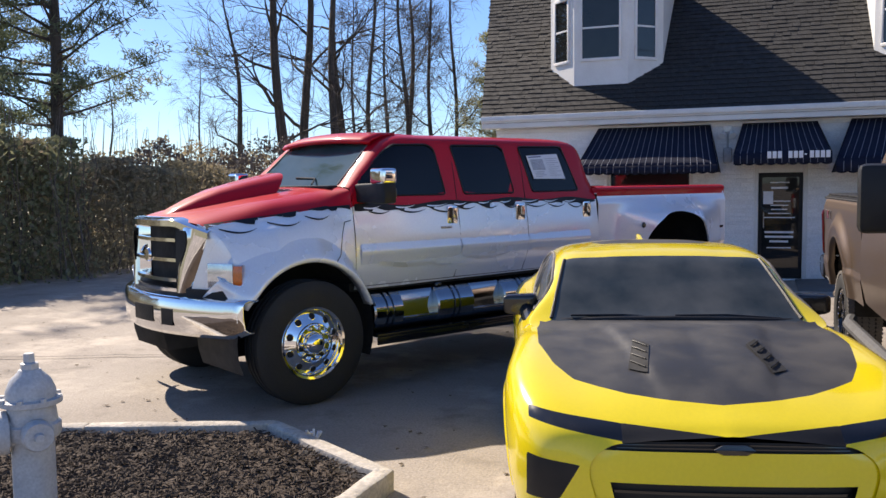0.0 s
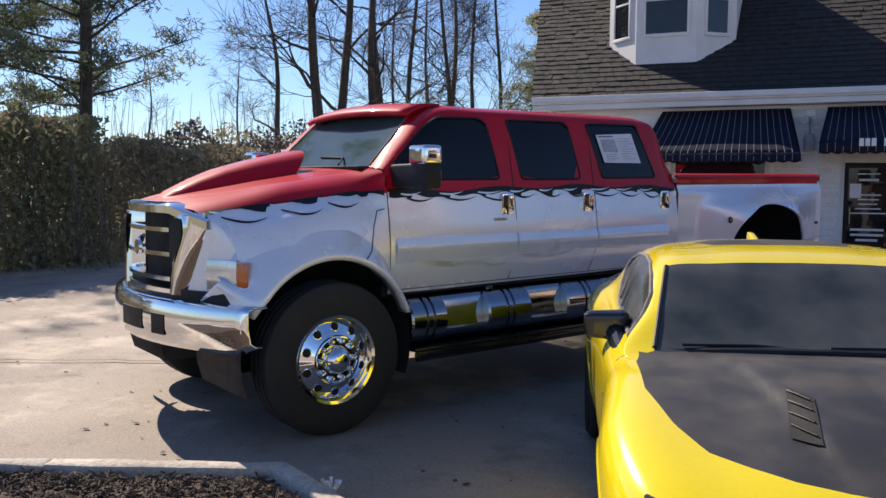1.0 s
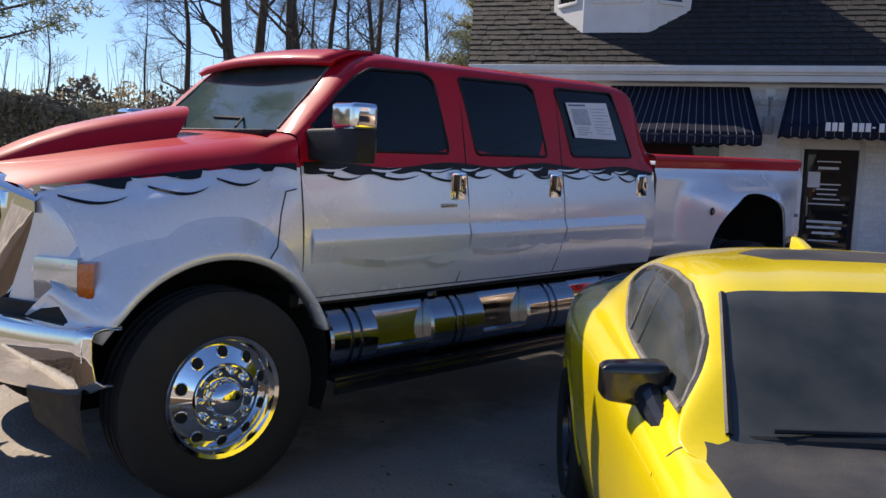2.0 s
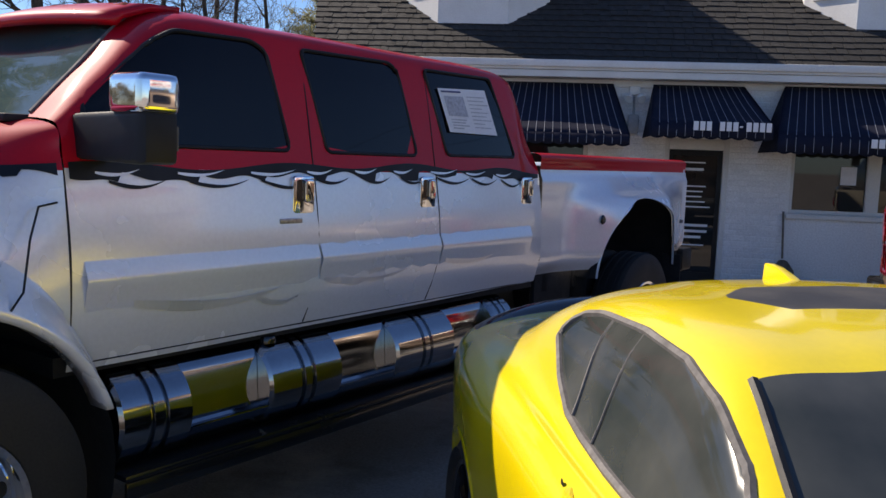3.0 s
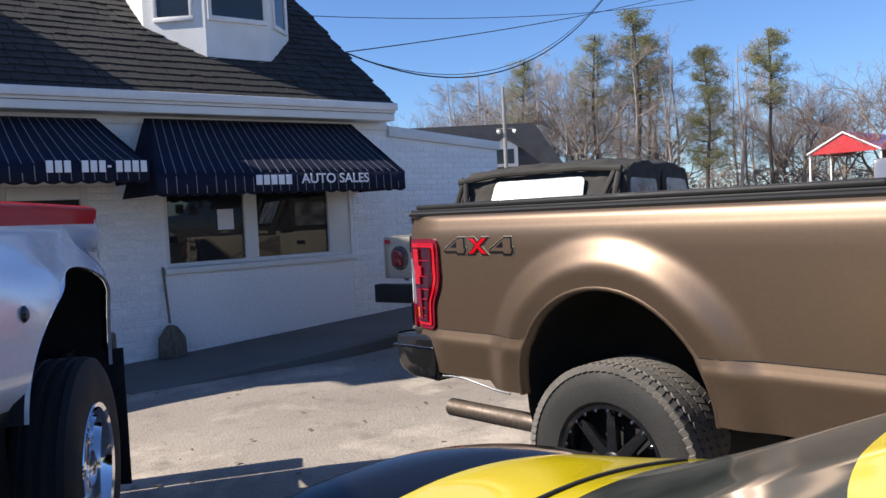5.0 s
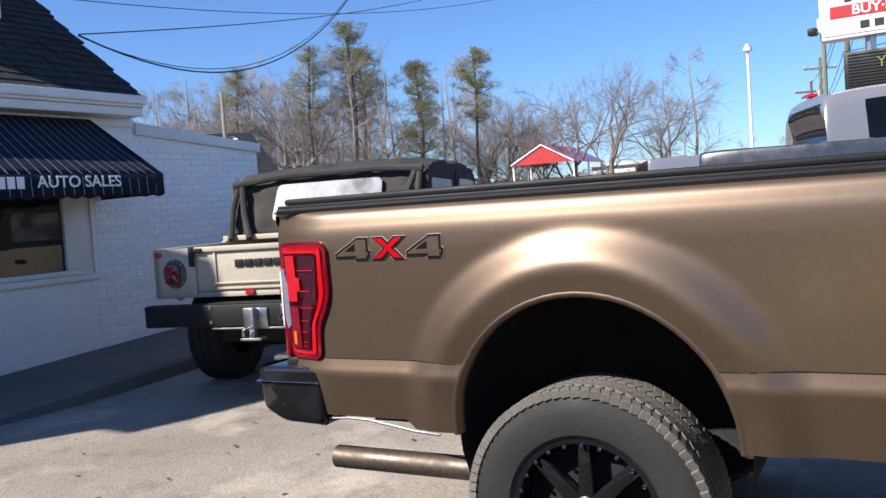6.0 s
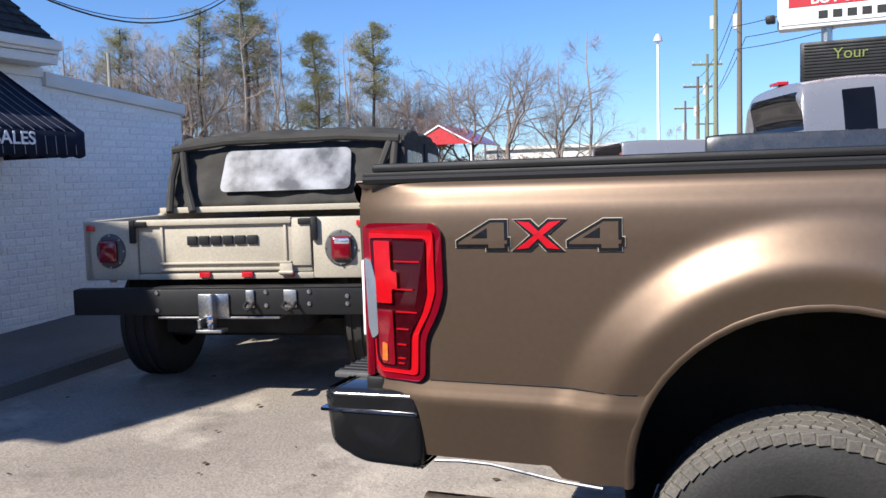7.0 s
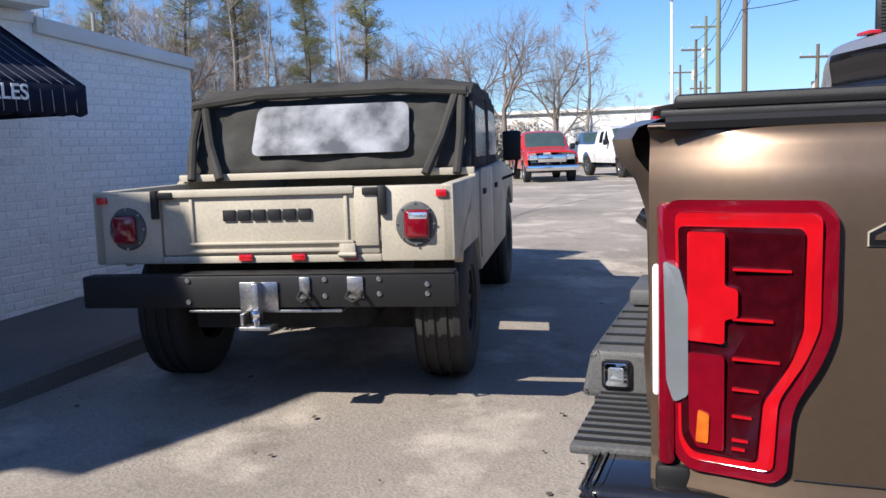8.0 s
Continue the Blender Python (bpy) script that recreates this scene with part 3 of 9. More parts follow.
def awning(x0, x1, t0, t1, zt, zv, zb):
    """A canvas awning on a frame: sloping top, two cheeks, a scalloped valance and pale pinstripes."""
    a = thing("awning", Matrix.Identity(4), "navy canvas awning with thin white stripes over the shop front", "awning", "awnings along the shop front")
    yw, yf = FACE - 0.008, 14.95
    verts = [(t0, yw, zt), (t1, yw, zt), (x1, yf, zv), (x0, yf, zv)]
    top = bmesh.new()
    n = 10
    grid = []
    for j in range(n + 1):
        s = j / n
        row = []
        for i in range(n * 2 + 1):
            q = i / (n * 2)
            p = Vector(verts[0]).lerp(Vector(verts[1]), q).lerp(Vector(verts[3]).lerp(Vector(verts[2]), q), s)
            p.z -= 0.025 * math.sin(math.pi * s) * (0.6 + 0.4 * math.sin(q * 9))
            row.append(top.verts.new(p))
        grid.append(row)
    for j in range(n):
        for i in range(n * 2):
            top.faces.new((grid[j][i], grid[j + 1][i], grid[j + 1][i + 1], grid[j][i + 1]))
    thick(part("canopy", top, NAVY, a), 0.004)
    for xa, xb in ((x0, t0), (x1, t1)):
        part("cheek", prism([(0, 0), (1, 0), (1, 0.001), (0, 0.001)], 0, 1), NAVY, a).data.clear_geometry()
        ck = a.children[-1]
        ck.data.from_pydata([(xa, yf, zv), (xb, yw, zt), (xa, yw, zb + 0.02), (xa, yf, zb + 0.02)], [], [(0, 1, 2, 3)])
        thick(ck, 0.004)
    # valance with scallops
    k = max(4, round((x1 - x0) / 0.16))
    vb = bmesh.new()
    up, lo = [], []
    steps = k * 6
    for i in range(steps + 1):
        x = x0 + (x1 - x0) * i / steps
        up.append(vb.verts.new((x, yf - 0.004, zv)))
        lo.append(vb.verts.new((x, yf - 0.004 - 0.008 * math.sin(i * 0.7), zb + 0.02 - 0.022 * abs(math.sin(math.pi * i / 6)))))
    for i in range(steps):
        vb.faces.new((up[i], lo[i], lo[i + 1], up[i + 1]))
    thick(part("valance", vb, NAVY, a), 0.003)
    # stripes down the slope and the valance
    k = round((x1 - x0) / 0.105)
    for i in range(1, k):
        q = i / k
        pts = []
        for j in range(0, 7):
            s = j / 6
            p = Vector(verts[0]).lerp(Vector(verts[1]), q).lerp(Vector(verts[3]).lerp(Vector(verts[2]), q), s)
            p.z += 0.004 - 0.025 * math.sin(math.pi * s) * (0.6 + 0.4 * math.sin(q * 9))
            p.y -= 0.002
            pts.append(p)
        pts.append(Vector((pts[-1].x, yf - 0.012, zb + 0.03)))
        sb = bmesh.new()
        l = [sb.verts.new(p + Vector((-0.0035, 0, 0))) for p in pts]
        r = [sb.verts.new(p + Vector((0.0035, 0, 0))) for p in pts]
        for j in range(len(pts) - 1):
            sb.faces.new((l[j], l[j + 1], r[j + 1], r[j]))
        part("stripe", sb, STRIPE, a)
    part("frame_bar", tube([(x0 + 0.01, yf + 0.012, zv - 0.02), (x1 - 0.01, yf + 0.012, zv - 0.02)], 0.012), STEEL, a)
    return a


AW1 = awning(-2.6, -0.28, -2.4, -0.465, 2.76, 2.037, 1.89)
AWD = awning(-0.035, 1.42, 0.075, 1.24, 2.76, 2.20, 2.01)
AW3 = awning(1.48, 4.50, 1.77, 4.42, 2.78, 2.095, 1.865)

# lettering on the valances: the firm's two words, and bars for the name and the number
m_val = Matrix.Translation((3.53, 14.926, 2.02)) @ Matrix.Rotation(radians(90), 4, "X")
text("AUTO SALES", 0.15, 0.002, LETTER, "lettering", AW3, m_val, 0.002, "white capital letters", 1.04)
for i in range(5):
    part("lettering_bar", box(2.545 + 0.088 * i, 2.545 + 0.088 * i + 0.07, 14.924, 14.928, 1.965, 2.07, 0.001), LETTER, AW3, "plain white bar in place of a name")
for i, w in enumerate((1, 1, 1, 0, 1, 1, 1, 0.6, 1, 1, 1, 1)):
    if w:
        part("lettering_bar", box(0.475 + 0.078 * i, 0.475 + 0.078 * i + 0.06 * w, 14.924, 14.928, 2.115 + (0.045 if w < 1 else 0), 2.225 - (0.045 if w < 1 else 0), 0.001), LETTER, AWD, "plain white bar in place of a number")

# the shop's window and door
win = tagged(thing("window_1", Matrix.Identity(4), "two-pane shop window in white frame under awning", "window", kind="structure"))
x0, x1, z0, z1 = WIN
fr = part("window_frame", merge(box(x0, x1, 16.03, 16.12, z0, z0 + 0.05, 0.006), box(x0, x1, 16.03, 16.12, z1 - 0.06, z1, 0.006), box(x0, x0 + 0.05, 16.03, 16.12, z0 + 0.05, z1 - 0.06, 0.006),
                                box(2.90, 3.07, 16.025, 16.12, z0 + 0.05, z1 - 0.06, 0.006), box(4.05, x1, 16.025, 16.12, z0 + 0.05, z1 - 0.06, 0.006)), WHITE_TRIM, win)
part("window_sill", box(x0 - 0.04, x1 + 0.04, FACE - 0.06, 16.10, z0 - 0.07, z0 - 0.002, 0.01), WHITE_TRIM, win)
part("pane", box(x0 + 0.05, 2.90, 16.07, 16.076, z0 + 0.05, z1 - 0.06), SHOP_GLASS, win)
part("pane", box(3.07, 4.05, 16.07, 16.076, z0 + 0.05, z1 - 0.06), SHOP_GLASS, win)
part("notice", box(2.58, 2.78, 16.062, 16.066, 1.5, 1.74), PAPER, win, "white paper notice taped to the glass")
x0, x1, z0, z1 = WIN1
win1 = thing("window_2", Matrix.Identity(4), "white framed shop window behind truck", "window", kind="structure")
part("window_frame", merge(box(x0, x1, 16.03, 16.12, z0, z0 + 0.06, 0.006), box(x0, x1, 16.03, 16.12, z1 - 0.06, z1, 0.006), box(x0, x0 + 0.06, 16.03, 16.12, z0 + 0.06, z1 - 0.06, 0.006),
                           box(x1 - 0.06, x1, 16.03, 16.12, z0 + 0.06, z1 - 0.06, 0.006)), WHITE_TRIM, win1)
part("pane", box(x0 + 0.06, x1 - 0.06, 16.07, 16.076, z0 + 0.06, z1 - 0.06), SHOP_GLASS, win1)

door = thing("door_1", Matrix.Identity(4), "dark glazed shop door with white writing, closed", "door", kind="structure")
x0, x1, z0, z1 = DOOR
part("door_frame", merge(box(x0, x0 + 0.06, 16.0 - 0.01, 16.14, z0, z1 - 0.002, 0.006), box(x1 - 0.07, x1, 16.0 - 0.01, 16.14, z0, z1 - 0.002, 0.006), box(x0 + 0.06, x1 - 0.07, 16.0 - 0.01, 16.14, z1 - 0.14, z1 - 0.002, 0.006)), WHITE_TRIM, door)
part("door_leaf", merge(box(x0 + 0.062, x0 + 0.12, 16.06, 16.1, z0 + 0.01, z1 - 0.145), box(x1 - 0.13, x1 - 0.072, 16.06, 16.1, z0 + 0.01, z1 - 0.145),
                        box(x0 + 0.12, x1 - 0.13, 16.06, 16.1, z0 + 0.01, z0 + 0.16), box(x0 + 0.12, x1 - 0.13, 16.06, 16.1, z1 - 0.22, z1 - 0.145)), BLACK_TRIM, door)
part("door_pane", box(x0 + 0.12, x1 - 0.13, 16.078, 16.084, z0 + 0.16, z1 - 0.22), SHOP_GLASS, door)
part("door_handle", tube([(x0 + 0.15, 16.055, 0.95), (x0 + 0.15, 16.02, 0.97), (x0 + 0.15, 16.02, 1.22), (x0 + 0.15, 16.055, 1.24)], 0.01), STEEL, door)
random.seed(4)
for i, z in enumerate((1.72, 1.62, 1.40, 1.33, 1.26, 1.19, 1.12, 0.86, 0.78, 0.70, 0.60)):
    w = random.uniform(0.12, 0.26)
    part("writing_bar", box(0.68 - w, 0.68 + w, 16.072, 16.0745, z, z + (0.035 if i in (1, 7, 8, 9) else 0.018)), LETTER, door, "plain bar of unreadable white writing")
part("notice", box(0.42, 0.58, 16.068, 16.072, 1.36, 1.58), PAPER, door, "white paper notice on the door")


# ---- vehicles ----
def arch_lip(cx, cz, r, a0, a1, yfun, side, material, parent, w=0.05, name="arch_lip"):
    """The rolled edge round a wheel opening, turned inwards."""
    verts, faces = [], []
    n = 28
    for i in range(n + 1):
        a = radians(a0 + (a1 - a0) * i / n)
        x, z = cx + r * math.cos(a), cz + r * math.sin(a)
        y = yfun(x, z)
        for dr, dy in ((0.012, -0.004), (0.0, 0.006), (-0.012, -0.004), (-0.014, -w)):
            verts.append((cx + (r + dr) * math.cos(a), side * (y + dy), cz + (r + dr) * math.sin(a)))
    for i in range(n):
        for k in range(3):
            f = (i * 4 + k, i * 4 + k + 1, i * 4 + k + 5, i * 4 + k + 4)
            faces.append(f if side > 0 else f[::-1])
    return part(name, mesh_of(name, verts, faces), material, parent)


def wheel_well(cx, cz, r, y0, y1, parent, zfloor=None):
    """The dark tub behind a wheel opening."""
    n = 20
    verts, faces = [], []
    for i in range(n + 1):
        a = math.pi * (-0.12 + 1.24 * i / n)
        for y in (y0, y1):
            verts.append((cx + r * math.cos(a), y, cz + r * math.sin(a)))
    for i in range(n):
        faces.append((i * 2, i * 2 + 1, i * 2 + 3, i * 2 + 2))
    faces.append(tuple(range(0, 2 * n + 2, 2)))
    return part("wheel_well", mesh_of("wheel_well", verts, faces), SHADOW_BLACK, parent)


def tyre_mesh(r, rim, w, tread=0, grooves=True):
    h = w / 2
    prof = [(rim, -h * 0.8), (rim + 0.02, -h * 0.95), (rim + (r - rim) * 0.55, -h * 1.02), (r - 0.035, -h * 0.93), (r - 0.008, -h * 0.8)]
    if grooves:
        for k in (-0.45, 0.0, 0.45):
            prof += [(r, h * (k - 0.12)), (r - 0.012, h * (k - 0.1)), (r - 0.012, h * (k + 0.1)), (r, h * (k + 0.12))]
    prof += [(r - 0.008, h * 0.8), (r - 0.035, h * 0.93), (rim + (r - rim) * 0.55, h * 1.02), (rim + 0.02, h * 0.95), (rim, h * 0.8)]
    bm = spin(prof, 56, "y", closed=False)
    return bm


def big_wheel(parent, x, y, side, r=0.505, dished=False):
    """A polished ten-hole truck wheel."""
    w = thing("wheel", pose(x, y, r, 0, 0, 0 if side > 0 else 180), "", "")
    w.parent = parent
    for k in list(w.keys()):
        del w[k]
    part("tyre", tyre_mesh(r, 0.278, 0.26), TYRE, w)
    o = 0.125
    k = 0.915
    f = -0.125 if dished else 0.0
    part("rim", spin([(0.285 * k, o - 0.19), (0.29 * k, o - 0.02), (0.322 * k, o), (0.318 * k, o + 0.006), (0.297 * k, o - 0.002), (0.285 * k, o - 0.03), (0.283 * k, o - 0.16)], 48), CHROME, w)
    part("disc", spin([(0.287 * k, o - 0.035 + f), (0.275 * k, o - 0.045 + f), (0.25 * k, o - 0.034 + f), (0.21 * k, o - 0.016 + f), (0.178 * k, o - 0.002 + f), (0.170 * k, o + 0.012 + f), (0.163 * k, o + 0.014 + f), (0.155 * k, o - 0.004 + f), (0.10 * k, o - 0.006 + f)], 64), CHROME, w)
    for i in range(10):
        a = 2 * math.pi * (i + 0.5) / 10
        m = Matrix.Translation((0.234 * k * math.cos(a), o - 0.027 + f, 0.234 * k * math.sin(a))) @ Matrix.Rotation(a, 4, "Y").inverted() @ Matrix.Rotation(-0.42, 4, "Z")
        hole = part("hand_hole", spin([(0.0, -0.001), (0.026, -0.001), (0.027, 0.004), (0.031, 0.003), (0.032, -0.004)], 18), CHROME, w, m=m)
        # flat black disc paints in the dark of the hole
        part("hole_depth", spin([(0.0, 0.003), (0.0265, 0.003)], 18), SHADOW_BLACK, hole)
    part("backing", spin([(0.0, o - 0.1 + f), (0.286 * k, o - 0.1 + f)], 32), SHADOW_BLACK, w)
    part("hub_cap", spin([(0.095, o - 0.01 + f), (0.09, o + 0.022 + f), (0.072, o + 0.05 + f), (0.04, o + 0.066 + f), (0.0, o + 0.07 + f)], 32), CHROME, w)
    for i in range(10):
        a = 2 * math.pi * i / 10
        part("lug_nut", spin([(0.0, 0.046), (0.011, 0.042), (0.0165, 0.03), (0.0165, 0.006), (0.021, 0.0)], 10), CHROME, w, m=Matrix.Translation((0.127 * math.cos(a), o - 0.006 + f, 0.127 * math.sin(a))))
    return w


T_M = pose(-3.869, 6.830, 0, 0, 0, 241.2)
truck = thing("crew_truck", T_M, "six-door lifted pickup, red over silver with black flames", "truck")


def t_red(x):
    """The height of the two-tone border along the truck."""
    return 1.585 + 0.01 * math.sin(x * 2) if x < -0.3 else 1.585 - 0.125 * (x + 0.3)


F_ARCH, R_ARCH = (0.01, 0.555, 0.615), (-4.97, 0.82, 0.60)
front = Shell([
    (0.84, [(0.84, 0.96), (0.93, 1.02), (0.93, 1.14), (0.86, 1.30), (0.77, 1.40), (0.62, 1.475), (0.33, 1.50), (0.0, 1.505)]),
    (0.70, [(0.97, 0.94), (1.04, 1.01), (1.03, 1.16), (0.94, 1.33), (0.82, 1.43), (0.66, 1.515), (0.35, 1.545), (0.0, 1.55)]),
    (0.50, [(1.03, 0.92), (1.08, 1.01), (1.07, 1.18), (0.99, 1.37), (0.86, 1.46), (0.69, 1.56), (0.36, 1.59), (0.0, 1.595)]),
    (0.20, [(1.03, 0.90), (1.07, 1.01), (1.06, 1.21), (1.00, 1.41), (0.89, 1.50), (0.72, 1.62), (0.38, 1.65), (0.0, 1.66)]),
    (-0.10, [(1.02, 0.88), (1.06, 1.01), (1.05, 1.23), (0.99, 1.44), (0.91, 1.54), (0.74, 1.66), (0.39, 1.70), (0.0, 1.71)]),
    (-0.32, [(1.00, 0.84), (1.04, 1.01), (1.035, 1.24), (0.985, 1.46), (0.925, 1.575), (0.76, 1.695), (0.40, 1.735), (0.0, 1.745)]),
    (-0.478, [(0.985, 0.82), (1.02, 1.01), (1.025, 1.24), (1.0, 1.48), (0.972, 1.635), (0.905, 1.735), (0.41, 1.757), (0.0, 1.762)]),
], 14, 9)

# the nose sweeps back towards its corners
nose = front.g
k = np.clip((nose[:, :, 0] - 0.05) / 0.75, 0, 1)
nose[:, :, 0] += 0.03 * k - 0.35 * nose[:, :, 1] ** 2 * k * k * (3 - 2 * k)


def pick_front(u, v, c):
    if math.hypot(c[0] - F_ARCH[0], c[2] - F_ARCH[1]) < F_ARCH[2] and c[1] > 0.6:
        return None
    return "hood" if c[2] > t_red(c[0]) else "fender"


skin(front, pick_front, {"hood": RED, "fender": SILVER}, truck, ("hood",))
for s in (1, -1):
    wheel_well(F_ARCH[0], F_ARCH[1], 0.635, s * 0.35, s * 1.06, truck)


def front_flare(s):
    """The swollen lip round the front wheel, from under the lamp over the top and down behind the tyre."""
    cx, cz, r0 = F_ARCH
    verts, faces = [], []
    n, prof = 40, ((-0.10, -0.012, 0), (-0.004, -0.012, 0), (0.012, 0.0, 0), (0.016, 0.10, 1), (0.0, 0.30, 1), (0.0, 0.50, 1), (0.0, 0.70, 1), (0.0, 0.86, 1), (0.0, 1.0, 1))
    for i in range(n + 1):
        a = 26 + (160 - 26) * i / n
        width = float(np.interp(a, (26, 50, 100, 123, 139, 160), (0.20, 0.27, 0.25, 0.135, 0.075, 0.04)))
        ca, sa = math.cos(radians(a)), math.sin(radians(a))
        ro = r0 + width
        xo, zo = cx + ro * ca, cz + ro * sa
        base = front.y_at(xo, zo) if xo > -0.46 else 1.02
        rise = float(np.interp(a, (26, 38, 130, 160), (1.07, 1.125, 1.13, 1.12))) - base
        for dy, t, k in prof:
            r = r0 + (width * t if k else t)
            y = base - 0.006 + rise * (1 - t * t * (3 - 2 * t)) + dy if k else base + rise + dy
            verts.append((cx + r * ca, s * y, cz + r * sa))
    k = len(prof)
    for i in range(n):
        for j in range(k - 1):
            f = (i * k + j, i * k + j + 1, (i + 1) * k + j + 1, (i + 1) * k + j)
            faces.append(f if s > 0 else f[::-1])
    return thick(part("fender_flare", mesh_of("fender_flare", verts, faces), SILVER, truck, "smooth silver wheel flare"), 0.004)


for s in (1, -1):
    front_flare(s)

cab = Shell([
    (-0.485, [(0.98, 0.88), (1.02, 1.05), (1.025, 1.28), (1.0, 1.48), (0.975, 1.62), (0.955, 1.70), (0.87, 1.75), (0.4, 1.76), (0.0, 1.76)]),
    (-0.70, [(0.98, 0.88), (1.02, 1.05), (1.025, 1.28), (1.0, 1.48), (0.975, 1.62), (0.935, 1.82), (0.845, 1.945), (0.4, 1.96), (0.0, 1.96)]),
    (-1.0, [(0.98, 0.88), (1.02, 1.05), (1.025, 1.28), (1.0, 1.48), (0.975, 1.62), (0.895, 2.04), (0.79, 2.18), (0.4, 2.225), (0.0, 2.235)]),
    (-1.5, [(0.98, 0.885), (1.02, 1.05), (1.025, 1.28), (1.0, 1.48), (0.975, 1.62), (0.885, 2.07), (0.79, 2.20), (0.4, 2.24), (0.0, 2.25)]),
    (-2.5, [(0.98, 0.89), (1.02, 1.06), (1.025, 1.28), (1.0, 1.48), (0.975, 1.62), (0.885, 2.07), (0.79, 2.205), (0.4, 2.245), (0.0, 2.255)]),
    (-3.3, [(0.98, 0.90), (1.02, 1.06), (1.025, 1.28), (1.0, 1.48), (0.975, 1.62), (0.885, 2.06), (0.79, 2.20), (0.4, 2.24), (0.0, 2.25)]),
    (-3.52, [(0.98, 0.90), (1.02, 1.06), (1.025, 1.28), (1.0, 1.48), (0.97, 1.62), (0.87, 2.02), (0.76, 2.14), (0.4, 2.18), (0.0, 2.19)]),
    (-3.66, [(0.975, 0.90), (1.012, 1.06), (1.015, 1.28), (0.99, 1.48), (0.955, 1.64), (0.80, 1.88), (0.66, 2.0), (0.4, 2.03), (0.0, 2.04)]),
], 6, 5)


T_WIN = [round_poly(q, 0.035) for q in ([(-0.57, 1.672), (-0.58, 1.80), (-0.88, 2.06), (-0.99, 2.118), (-1.38, 2.128), (-1.455, 2.09), (-1.53, 1.672)],
                                         [(-1.76, 1.672), (-1.665, 2.125), (-2.28, 2.135), (-2.345, 2.09), (-2.42, 1.672)],
                                         [(-2.685, 1.68), (-2.565, 2.13), (-3.20, 2.14), (-3.385, 1.685)])]


def pick_cab(u, v, c):
    if u < 1.85 and v > 5.9 and c[1] < 0.745 - 0.17 * (-0.485 - c[0]):
        return "windshield"
    for k, q in enumerate(T_WIN):
        if v < 6.3 and inside(q, c[0], c[2]):
            return "side_window#%d" % k
    return "cab_upper" if c[2] > 1.585 else "cab_side"


skin(cab, pick_cab, {"cab_upper": RED, "cab_side": SILVER, "side_window": TINT, "windshield": WINDSHIELD}, truck, ("cab_upper", "windshield"))
# black block fills the gap behind the cab with painted shade
part("cab_bed_gap", box(-3.715, -3.645, -0.955, 0.955, 0.95, 1.56), SHADOW_BLACK, truck)
part("cab_back", prism([(-0.94, 0.95), (0.94, 0.95), (0.94, 1.64), (0.66, 2.0), (-0.66, 2.0), (-0.94, 1.64)], -3.66, -3.64, plane="yz"), RED, truck)
for s in (1, -1):
    edge = [(x, 0.745 - 0.17 * (-0.485 - x)) for x in np.linspace(-0.50, -0.97, 9)]
    part("windshield_seal", tube([(x, s * y, cab.z_at(x, y) + 0.002) for x, y in edge], 0.009, 6), SEAL, truck)
# sun visor over the windshield
vis = bmesh.new()
rows = []
for s, z, x in ((0, 2.232, -1.12), (0.5, 2.224, -0.98), (0.9, 2.175, -0.85), (1, 2.14, -0.82)):
    rows.append([vis.verts.new((x + 0.06 * (1 - q * q), q * 0.745, z + 0.03 * (1 - q * q))) for q in [i / 6 - 1 for i in range(13)]])
for a, b in zip(rows, rows[1:]):
    for i in range(12):
        vis.faces.new((a[i], a[i + 1], b[i + 1], b[i]))
bmesh.ops.recalc_face_normals(vis, faces=vis.faces)
thick(part("sun_visor", vis, RED, truck), 0.03)
for q in (-0.6, -0.3, 0, 0.3, 0.6):
    part("marker_lamp", box(-1.00, -0.93, q - 0.045, q + 0.045, 2.20, 2.232, 0.008), AMBER, truck)


def side_panel(outline, yfun, off, material, name, parent, s=1, label="", t=0.006):
    """A flat panel laid on the side of a car, following its lean."""
    verts = [(x, s * (yfun(x, z) + off), z) for x, z in outline]
    n = len(verts)
    back = [(x, y - s * t, z) for x, y, z in verts]
    f = tuple(range(n)) if s < 0 else tuple(range(n))[::-1]
    faces = [f] + [(i, (i + 1) % n, n + (i + 1) % n, n + i) for i in range(n)]
    return part(name, mesh_of(name, verts + back, faces, False), material, parent, label)


def t_y(x, z):
    """The cab's side, as far out as its skin."""
    if x < -3.69:
        return bed_y(x, z)
    return cab.y_at(x, z) if x < -0.49 else front.y_at(x, z)


for s in (1, -1):
    for q in T_WIN:
        part("window_seal", tube([(x, s * (t_y(x, min(z, 2.04)) - 0.20 * max(0, z - 2.04) + 0.001), z) for x, z in q + q[:1]], 0.009, 6), BLACK_TRIM, truck)
SHEET = [(-2.657, 2.04), (-3.118, 2.065), (-3.193, 1.807), (-2.722, 1.808)]


def on_sheet(u, v):
    """A place on the data sheet, u along and v down."""
    (ax, az), (bx, bz), (cx, cz), (dx, dz) = SHEET
    return ((ax * (1 - u) + bx * u) * (1 - v) + (dx * (1 - u) + cx * u) * v, (az * (1 - u) + bz * u) * (1 - v) + (dz * (1 - u) + cz * u) * v)


w3 = side_panel(SHEET, t_y, 0.014, PAPER, "window_sticker", truck, 1, "white paper data sheet in rear window", 0.002)


def bed_y(x, z):
    d = x - R_ARCH[0]
    if d > 0:
        flare = 0.095 * (1 + math.cos(math.pi * min(1, max(0, d - 0.30) / 0.80)))
    else:
        flare = 0.19 * (1 - min(1, max(0, -d - 0.46) / 0.66))
    k = min(1, max(0, (1.60 - z) / 0.28))
    return 1.0 + flare * k * k * (3 - 2 * k)


